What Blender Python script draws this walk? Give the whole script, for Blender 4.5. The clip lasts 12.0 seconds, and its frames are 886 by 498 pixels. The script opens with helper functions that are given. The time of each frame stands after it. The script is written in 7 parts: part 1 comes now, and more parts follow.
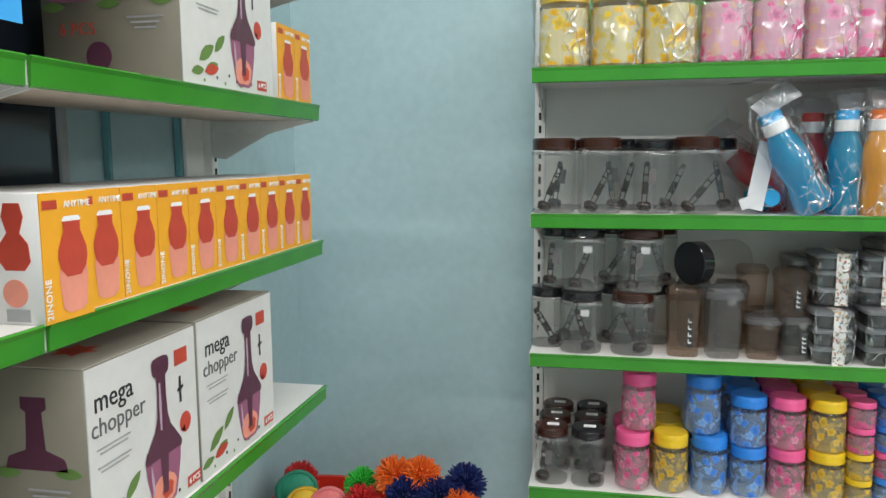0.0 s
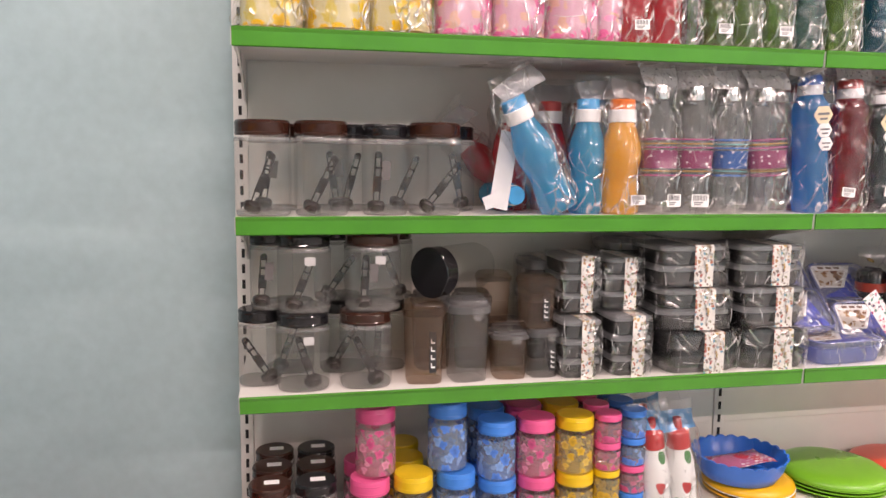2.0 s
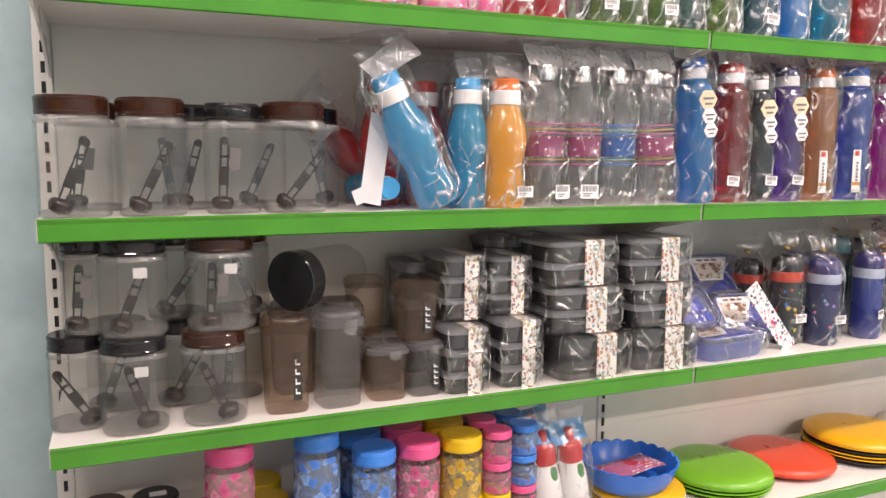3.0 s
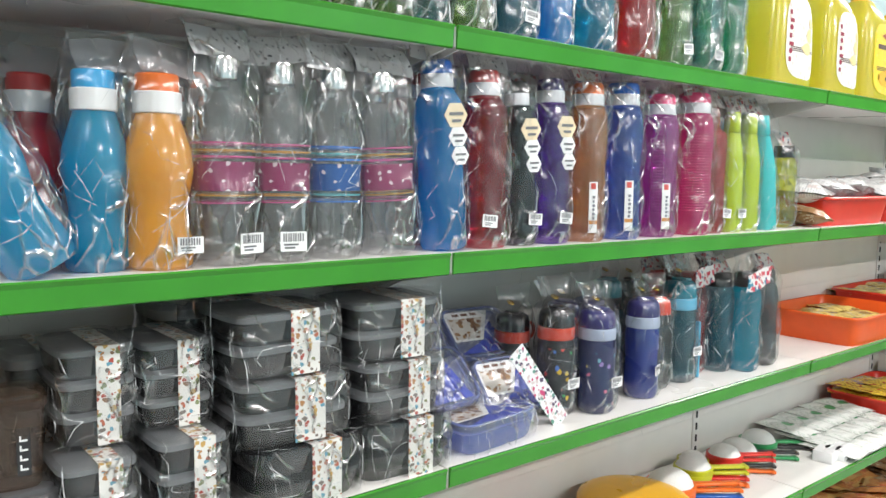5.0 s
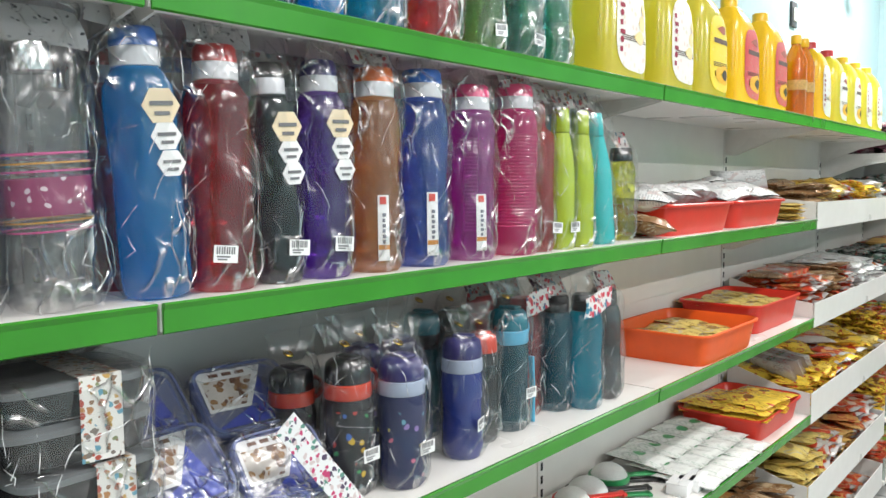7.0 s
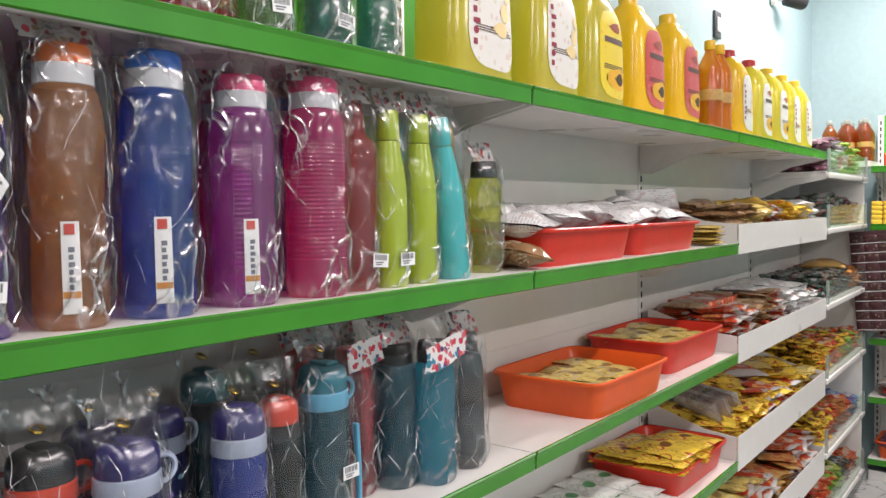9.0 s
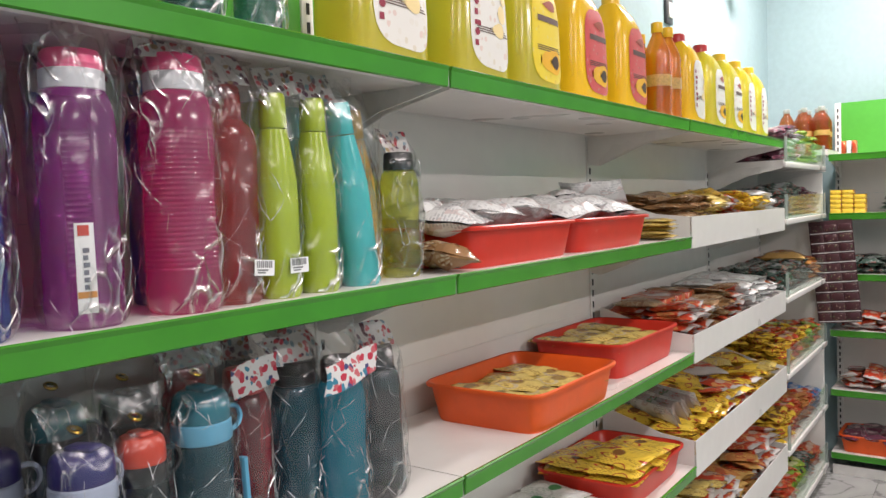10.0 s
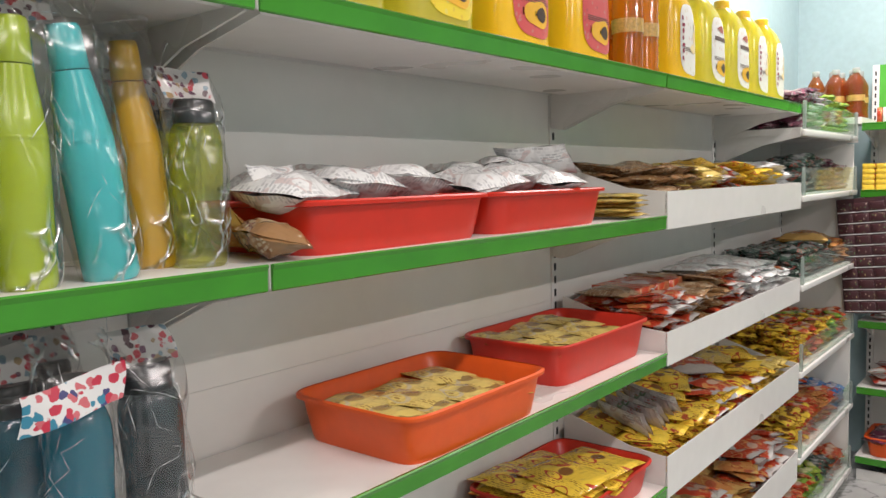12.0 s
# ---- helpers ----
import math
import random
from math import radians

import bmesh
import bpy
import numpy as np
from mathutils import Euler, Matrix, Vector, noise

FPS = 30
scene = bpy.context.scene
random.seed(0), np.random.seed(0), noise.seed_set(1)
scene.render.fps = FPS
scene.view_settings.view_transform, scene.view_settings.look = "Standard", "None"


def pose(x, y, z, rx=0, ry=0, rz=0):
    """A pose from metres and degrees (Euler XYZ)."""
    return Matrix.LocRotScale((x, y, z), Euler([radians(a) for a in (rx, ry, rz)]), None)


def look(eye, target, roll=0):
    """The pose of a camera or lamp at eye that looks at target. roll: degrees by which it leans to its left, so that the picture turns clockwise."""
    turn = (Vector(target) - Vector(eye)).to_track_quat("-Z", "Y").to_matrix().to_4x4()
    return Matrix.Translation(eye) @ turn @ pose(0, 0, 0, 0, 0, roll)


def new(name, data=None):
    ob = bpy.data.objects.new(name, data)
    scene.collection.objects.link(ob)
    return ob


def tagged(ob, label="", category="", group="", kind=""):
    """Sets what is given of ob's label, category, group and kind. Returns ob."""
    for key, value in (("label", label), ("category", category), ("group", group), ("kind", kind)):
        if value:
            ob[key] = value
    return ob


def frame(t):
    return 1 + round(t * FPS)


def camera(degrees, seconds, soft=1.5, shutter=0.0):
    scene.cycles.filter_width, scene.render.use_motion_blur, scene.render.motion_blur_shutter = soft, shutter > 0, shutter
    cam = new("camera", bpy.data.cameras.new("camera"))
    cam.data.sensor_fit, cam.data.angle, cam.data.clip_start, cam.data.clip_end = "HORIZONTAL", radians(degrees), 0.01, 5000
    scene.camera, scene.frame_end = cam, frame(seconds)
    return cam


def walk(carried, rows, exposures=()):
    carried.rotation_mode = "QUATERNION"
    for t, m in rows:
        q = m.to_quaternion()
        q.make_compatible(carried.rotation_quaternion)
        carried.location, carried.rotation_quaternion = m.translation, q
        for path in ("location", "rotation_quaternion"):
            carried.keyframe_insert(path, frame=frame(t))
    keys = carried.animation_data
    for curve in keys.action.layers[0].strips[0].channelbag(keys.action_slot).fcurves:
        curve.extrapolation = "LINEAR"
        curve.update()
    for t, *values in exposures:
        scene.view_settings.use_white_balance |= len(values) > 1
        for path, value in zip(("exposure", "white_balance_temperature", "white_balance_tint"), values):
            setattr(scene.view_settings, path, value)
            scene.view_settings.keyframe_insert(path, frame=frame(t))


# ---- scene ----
cam = camera(59.9, 12.0)
PATH = [
    (0, (0.166, -1.838, 1.491), (-0.233, 0.107, 1.249), -0.4),
    (0.5, (0.164, -1.802, 1.479), (-0.049, 0.174, 1.252), 0.2),
    (1, (0.135, -1.73, 1.475), (0.153, 0.257, 1.25), 1.0),
    (1.5, (0.13, -1.607, 1.472), (0.329, 0.37, 1.242), 1.2),
    (2, (0.093, -1.45, 1.469), (0.494, 0.494, 1.225), 0.6),
    (2.5, (0.081, -1.331, 1.449), (0.674, 0.564, 1.21), -0.0),
    (3, (0.11, -1.231, 1.448), (0.886, 0.596, 1.203), 0.4),
    (3.2, (0.151, -1.207, 1.462), (0.957, 0.606, 1.204), 0.3),
    (4.8, (0.426, -0.944, 1.467), (1.604, 0.66, 1.272), 1.2),
    (5, (0.451, -0.9, 1.471), (1.71, 0.641, 1.277), 0.9),
    (5.5, (0.516, -0.841, 1.468), (1.906, 0.586, 1.291), 0.1),
    (6, (0.583, -0.805, 1.47), (2.048, 0.545, 1.291), -0.3),
    (6.5, (0.676, -0.784, 1.47), (2.171, 0.535, 1.306), -0.5),
    (7, (0.789, -0.758, 1.473), (2.294, 0.549, 1.31), -0.4),
    (8.8, (1.145, -0.755, 1.472), (2.699, 0.498, 1.359), -0.1),
    (9, (1.183, -0.749, 1.466), (2.753, 0.485, 1.366), -0.9),
    (9.5, (1.27, -0.739, 1.462), (2.876, 0.449, 1.361), -1.7),
    (10, (1.363, -0.731, 1.461), (2.979, 0.441, 1.355), -2.1),
    (10.5, (1.458, -0.737, 1.463), (3.064, 0.449, 1.35), -2.2),
    (11, (1.556, -0.765, 1.468), (3.139, 0.451, 1.333), -1.7),
    (11.5, (1.666, -0.789, 1.46), (3.214, 0.468, 1.308), -1.5),
    (12, (1.807, -0.766, 1.447), (3.349, 0.496, 1.273), -1.5),
]
walk(cam, [(t, look(eye, target, roll)) for t, eye, target, roll in PATH], exposures=[(0.0, -0.12, 6250, 11), (1.5, 0.07, 7400, 35), (3.0, 0.27, 7250, 29), (5.0, 0.14, 6300, 12), (7.0, -0.02, 6250, 11), (9.0, -0.4, 6550, 21), (12.0, -0.48, 6650, 19)])

# ---- world, lamps ----
world = bpy.data.worlds.new("world")
scene.world = world
world.use_nodes = True
world.node_tree.nodes["Background"].inputs[0].default_value = (0.75, 0.85, 1.0, 1)
world.node_tree.nodes["Background"].inputs[1].default_value = 0.05

ROOM_X0, ROOM_X1, ROOM_Y0, ROOM_Y1, ROOM_H = -0.74, 6.14, -4.6, 0.36, 3.0
Z1, Z2, Z3, Z4, Z5, Z6 = 1.69, 1.35, 1.01, 0.67, 0.33, 0.08
DEEP = 0.31


LAMPS = ((-0.1, -1.25, 32), (2.2, -1.3, 48), (5.0, -0.3, 64), (1.0, -3.4, 52), (4.0, -3.4, 80))


def ceiling_lamp(x, y, power):
    """A long LED batten under the ceiling with its own area light."""
    data = bpy.data.lights.new("tube", "AREA")
    data.shape, data.size, data.size_y, data.energy, data.color = "RECTANGLE", 1.2, 0.07, power, (1.0, 0.96, 0.91)
    ob = new("tube_light", data)
    ob.matrix_world = pose(x, y, ROOM_H - 0.08)


for lx, ly, power in LAMPS:
    ceiling_lamp(lx, ly, power)


# ---- materials ----
def nodes_of(name):
    m = bpy.data.materials.new(name)
    m.use_nodes = True
    t = m.node_tree
    t.nodes.clear()
    return m, t, t.nodes.new("ShaderNodeOutputMaterial")


def coords(t, kind="Object", scale=1.0):
    c = t.nodes.new("ShaderNodeTexCoord")
    mp = t.nodes.new("ShaderNodeMapping")
    mp.inputs["Scale"].default_value = (scale, scale, scale) if not isinstance(scale, tuple) else scale
    t.links.new(c.outputs[kind], mp.inputs[0])
    return mp.outputs[0]


def noise_of(t, vec, scale, detail=3.0):
    n = t.nodes.new("ShaderNodeTexNoise")
    n.inputs["Scale"].default_value, n.inputs["Detail"].default_value = scale, detail
    t.links.new(vec, n.inputs["Vector"])
    return n.outputs["Fac"]


def ramp(t, fac, stops, constant=False):
    r = t.nodes.new("ShaderNodeValToRGB")
    e = r.color_ramp.elements
    while len(e) < len(stops):
        e.new(0.5)
    for i, (p, c) in enumerate(stops):
        e[i].position, e[i].color = p, (*c, 1) if len(c) == 3 else c
    if constant:
        r.color_ramp.interpolation = "CONSTANT"
    t.links.new(fac, r.inputs[0])
    return r.outputs[0]


def bump_of(t, height, strength, distance=0.002):
    b = t.nodes.new("ShaderNodeBump")
    b.inputs["Strength"].default_value, b.inputs["Distance"].default_value = strength, distance
    t.links.new(height, b.inputs["Height"])
    return b.outputs[0]


def scaled(c, k):
    return tuple(min(1.0, v * k) for v in c)


def maths(t, op, x, y=None):
    n = t.nodes.new("ShaderNodeMath")
    n.operation = op
    for k, q in enumerate((x, y)):
        if q is None:
            continue
        if isinstance(q, (int, float)):
            n.inputs[k].default_value = q
        else:
            t.links.new(q, n.inputs[k])
    return n.outputs[0]


def principled(t, color, rough, metal=0.0, spec=0.5):
    p = t.nodes.new("ShaderNodeBsdfPrincipled")
    if isinstance(color, tuple):
        p.inputs["Base Color"].default_value = (*color, 1)
    else:
        t.links.new(color, p.inputs["Base Color"])
    p.inputs["Roughness"].default_value, p.inputs["Metallic"].default_value = rough, metal
    p.inputs["Specular IOR Level"].default_value = spec
    return p


MATS = {}


def solid(name, color, rough=0.4, metal=0.0, vary=0.12, grain=40.0, bump=0.1, big=4.0):
    """Opaque surface with fine grain, large uneven stains and slight relief."""
    if name in MATS:
        return MATS[name]
    m, t, out = nodes_of(name)
    v = coords(t)
    a, b = noise_of(t, v, grain), noise_of(t, v, big)
    mix = t.nodes.new("ShaderNodeMath")
    mix.operation = "ADD"
    t.links.new(a, mix.inputs[0]), t.links.new(b, mix.inputs[1])
    half = t.nodes.new("ShaderNodeMath")
    half.operation = "MULTIPLY"
    half.inputs[1].default_value = 0.5
    t.links.new(mix.outputs[0], half.inputs[0])
    col = ramp(t, half.outputs[0], [(0.3, scaled(color, 1 - vary)), (0.7, scaled(color, 1 + vary))])
    p = principled(t, col, rough, metal)
    t.links.new(ramp(t, b, [(0.3, (rough * 0.8,) * 3), (0.7, (min(1, rough * 1.25),) * 3)]), p.inputs["Roughness"])
    if bump:
        t.links.new(bump_of(t, a, bump), p.inputs["Normal"])
    t.links.new(p.outputs[0], out.inputs[0])
    MATS[name] = m
    return m


def clear(name, color, body=0.35, rough=0.12, ribs=0.0, tint=None, crumple=0.0):
    """Thin see-through plastic: part passes light with a tint, part is its glossy skin."""
    if name in MATS:
        return MATS[name]
    m, t, out = nodes_of(name)
    v = coords(t)
    tr = t.nodes.new("ShaderNodeBsdfTransparent")
    tr.inputs[0].default_value = (*(tint or tuple(0.2 + 0.8 * min(1.0, c) ** 0.5 for c in color)), 1)
    p = principled(t, color, rough)
    n = noise_of(t, v, 14.0)
    mx = t.nodes.new("ShaderNodeMixShader")
    mx.inputs[0].default_value = min(1.0, body * 1.15)
    skin = p.outputs[0]
    if body > 0.2 and max(color) > 0.18:
        glow = t.nodes.new("ShaderNodeBsdfTranslucent")
        glow.inputs[0].default_value = (*scaled(color, 1.5), 1)
        both = t.nodes.new("ShaderNodeMixShader")
        both.inputs[0].default_value = 0.5
        t.links.new(p.outputs[0], both.inputs[1]), t.links.new(glow.outputs[0], both.inputs[2])
        skin = both.outputs[0]
    t.links.new(tr.outputs[0], mx.inputs[1]), t.links.new(skin, mx.inputs[2])
    lw = t.nodes.new("ShaderNodeLayerWeight")
    lw.inputs[0].default_value = 0.2
    edge = t.nodes.new("ShaderNodeMapRange")
    edge.inputs["To Min"].default_value, edge.inputs["To Max"].default_value = 0.05 if crumple else 0.035, 0.24 if crumple else 0.3
    t.links.new(lw.outputs["Facing"], edge.inputs[0])
    gl = t.nodes.new("ShaderNodeBsdfGlossy")
    gl.inputs["Roughness"].default_value = 0.05 + rough
    gloss = t.nodes.new("ShaderNodeMixShader")
    t.links.new(edge.outputs[0], gloss.inputs[0])
    t.links.new(mx.outputs[0], gloss.inputs[1]), t.links.new(gl.outputs[0], gloss.inputs[2])
    height = n
    if ribs:
        w = t.nodes.new("ShaderNodeTexWave")
        w.bands_direction = "Z"
        w.inputs["Scale"].default_value, w.inputs["Distortion"].default_value = ribs, 0.4
        t.links.new(v, w.inputs["Vector"])
        height = w.outputs["Fac"]
    relief = bump_of(t, height, 0.6 if ribs else 0.06, 0.002)
    t.links.new(relief, p.inputs["Normal"])
    if crumple:
        relief = bump_of(t, noise_of(t, v, 42.0, 2.0), 1.0, crumple)
    t.links.new(relief, gl.inputs["Normal"])
    t.links.new(gloss.outputs[0], out.inputs[0])
    MATS[name] = m
    return m


def printed(name, base, inks, scale=60.0, cover=0.3, rough=0.35, see=0.0, rim=None):
    """Paper or film printed with scattered motifs in several inks; see: how far light passes the unprinted part."""
    if name in MATS:
        return MATS[name]
    m, t, out = nodes_of(name)
    v = coords(t)
    warp = t.nodes.new("ShaderNodeTexNoise")
    warp.inputs["Scale"].default_value = scale * 0.8
    t.links.new(v, warp.inputs["Vector"])
    add = t.nodes.new("ShaderNodeMix")
    add.data_type = "VECTOR"
    add.inputs["Factor"].default_value = 0.012 if scale > 30 else 0.03
    t.links.new(v, add.inputs[4]), t.links.new(warp.outputs["Color"], add.inputs[5])
    vo = t.nodes.new("ShaderNodeTexVoronoi")
    vo.inputs["Scale"].default_value = scale
    t.links.new(add.outputs[1], vo.inputs["Vector"])
    sep = t.nodes.new("ShaderNodeSeparateColor")
    t.links.new(vo.outputs["Color"], sep.inputs[0])
    k = len(inks)
    ink = ramp(t, sep.outputs[0], [(i / k, c) for i, c in enumerate(inks)], True)
    mask = ramp(t, vo.outputs["Distance"], [(0.0, (1, 1, 1)), (cover, (1, 1, 1)), (cover + 0.04, (0, 0, 0))])
    mc = t.nodes.new("ShaderNodeMix")
    mc.data_type = "RGBA"
    mc.inputs[6].default_value = (*base, 1)
    t.links.new(mask, mc.inputs["Factor"]), t.links.new(ink, mc.inputs[7])
    p = principled(t, mc.outputs[2], rough)
    t.links.new(bump_of(t, noise_of(t, v, 50.0), 0.2), p.inputs["Normal"])
    if see:
        tr = t.nodes.new("ShaderNodeBsdfTransparent")
        tr.inputs[0].default_value = (*(0.6 + 0.4 * c for c in base), 1)
        mx = t.nodes.new("ShaderNodeMixShader")
        f = ramp(t, mask, [(0.0, (1 - see,) * 3), (1.0, (0.85,) * 3)])
        t.links.new(f, mx.inputs[0]), t.links.new(tr.outputs[0], mx.inputs[1]), t.links.new(p.outputs[0], mx.inputs[2])
        t.links.new(mx.outputs[0], out.inputs[0])
    else:
        t.links.new(p.outputs[0], out.inputs[0])
    MATS[name] = m
    return m


def flowers(name, base, petals, leaf, scale, see=0.5):
    """Clear sleeve printed with five-petal flowers and a few leaves."""
    if name in MATS:
        return MATS[name]
    m, t, out = nodes_of(name)
    v = coords(t)
    vo = t.nodes.new("ShaderNodeTexVoronoi")
    vo.inputs["Scale"].default_value = scale
    t.links.new(v, vo.inputs["Vector"])
    d = t.nodes.new("ShaderNodeVectorMath")
    d.operation = "SUBTRACT"
    t.links.new(v, d.inputs[0]), t.links.new(vo.outputs["Position"], d.inputs[1])
    s = t.nodes.new("ShaderNodeSeparateXYZ")
    t.links.new(d.outputs[0], s.inputs[0])
    rnd_c = t.nodes.new("ShaderNodeSeparateColor")
    t.links.new(vo.outputs["Color"], rnd_c.inputs[0])
    side = maths(t, "ADD", s.outputs[0], s.outputs[1])
    ang = maths(t, "ADD", maths(t, "ARCTAN2", s.outputs[2], side), maths(t, "MULTIPLY", rnd_c.outputs[1], 6.0))
    lobe = maths(t, "ADD", 0.6, maths(t, "MULTIPLY", 0.4, maths(t, "ABSOLUTE", maths(t, "COSINE", maths(t, "MULTIPLY", ang, 2.5)))))
    rad = maths(t, "DIVIDE", vo.outputs["Distance"], lobe)
    mask = ramp(t, rad, [(0.0, (1, 1, 1)), (0.46, (1, 1, 1)), (0.5, (0, 0, 0))])
    k = len(petals)
    hue = ramp(t, rnd_c.outputs[0], [(i / k, q) for i, q in enumerate(petals)], True)
    inner = ramp(t, rad, [(0.0, (1, 1, 1)), (0.1, (0.5, 0.5, 0.5)), (0.45, (0, 0, 0))])
    dark = t.nodes.new("ShaderNodeMix")
    dark.data_type = "RGBA"
    dark.inputs[7].default_value = (*scaled(petals[0], 0.35), 1)
    t.links.new(inner, dark.inputs["Factor"]), t.links.new(hue, dark.inputs[6])
    leaves = ramp(t, noise_of(t, v, scale * 1.3, 1.0), [(0.0, (0, 0, 0)), (0.6, (0, 0, 0)), (0.62, (1, 1, 1))])
    ground = t.nodes.new("ShaderNodeMix")
    ground.data_type = "RGBA"
    ground.inputs[6].default_value, ground.inputs[7].default_value = (*base, 1), (*leaf, 1)
    t.links.new(leaves, ground.inputs["Factor"])
    mc = t.nodes.new("ShaderNodeMix")
    mc.data_type = "RGBA"
    t.links.new(mask, mc.inputs["Factor"]), t.links.new(ground.outputs[2], mc.inputs[6]), t.links.new(dark.outputs[2], mc.inputs[7])
    p = principled(t, mc.outputs[2], 0.2)
    tr = t.nodes.new("ShaderNodeBsdfTransparent")
    tr.inputs[0].default_value = (*(0.55 + 0.45 * q for q in base), 1)
    f = ramp(t, maths(t, "MAXIMUM", mask, maths(t, "MULTIPLY", leaves, 0.7)), [(0.0, (1 - see,) * 3), (1.0, (0.88,) * 3)])
    mx = t.nodes.new("ShaderNodeMixShader")
    t.links.new(f, mx.inputs[0]), t.links.new(tr.outputs[0], mx.inputs[1]), t.links.new(p.outputs[0], mx.inputs[2])
    t.links.new(mx.outputs[0], out.inputs[0])
    MATS[name] = m
    return m


def film(name="film", haze=0.006, gloss=0.056, color=(1, 1, 1)):
    """Crinkled clear polythene."""
    if name in MATS:
        return MATS[name]
    m, t, out = nodes_of(name)
    v = coords(t, "Object", (1.0, 1.0, 0.5))
    tr = t.nodes.new("ShaderNodeBsdfTransparent")
    tr.inputs[0].default_value = (0.97 * color[0], 0.97 * color[1], 0.97 * color[2], 1)
    gl = t.nodes.new("ShaderNodeBsdfGlossy")
    gl.inputs["Roughness"].default_value = 0.24
    di = t.nodes.new("ShaderNodeBsdfDiffuse")
    di.inputs[0].default_value = (0.85, 0.87, 0.9, 1)
    n = t.nodes.new("ShaderNodeTexNoise")
    n.inputs["Scale"].default_value, n.inputs["Detail"].default_value, n.inputs["Distortion"].default_value = 21.0, 1.5, 0.8
    t.links.new(v, n.inputs["Vector"])
    vo = t.nodes.new("ShaderNodeTexVoronoi")
    vo.inputs["Scale"].default_value = 34.0
    shake = t.nodes.new("ShaderNodeMix")
    shake.data_type = "VECTOR"
    shake.inputs["Factor"].default_value = 0.04
    t.links.new(v, shake.inputs[4]), t.links.new(n.outputs["Color"], shake.inputs[5]), t.links.new(shake.outputs[1], vo.inputs["Vector"])
    vo.feature = "DISTANCE_TO_EDGE"
    ridge = ramp(t, vo.outputs["Distance"], [(0.0, (1, 1, 1)), (0.035, (0.55,) * 3), (0.1, (0, 0, 0))])
    some = ramp(t, noise_of(t, v, 13.0, 1.0), [(0.44, (0, 0, 0)), (0.56, (1, 1, 1))])
    ridge = maths(t, "MULTIPLY", ridge, some)
    fold = maths(t, "ADD", maths(t, "MULTIPLY", n.outputs["Fac"], 0.5), maths(t, "MULTIPLY", ridge, 0.16))
    b = bump_of(t, fold, 1.0, 0.02)
    t.links.new(b, gl.inputs["Normal"])
    m1, m2 = t.nodes.new("ShaderNodeMixShader"), t.nodes.new("ShaderNodeMixShader")
    m1.inputs[0].default_value = haze
    lw = t.nodes.new("ShaderNodeLayerWeight")
    lw.inputs[0].default_value = 0.3
    edge = t.nodes.new("ShaderNodeMapRange")
    edge.inputs["To Min"].default_value, edge.inputs["To Max"].default_value = gloss, 0.22
    t.links.new(lw.outputs["Facing"], edge.inputs[0]), t.links.new(maths(t, "ADD", edge.outputs[0], maths(t, "MULTIPLY", ridge, 0.65)), m2.inputs[0])
    t.links.new(tr.outputs[0], m1.inputs[1]), t.links.new(di.outputs[0], m1.inputs[2])
    t.links.new(m1.outputs[0], m2.inputs[1]), t.links.new(gl.outputs[0], m2.inputs[2])
    t.links.new(m2.outputs[0], out.inputs[0])
    MATS[name] = m
    return m


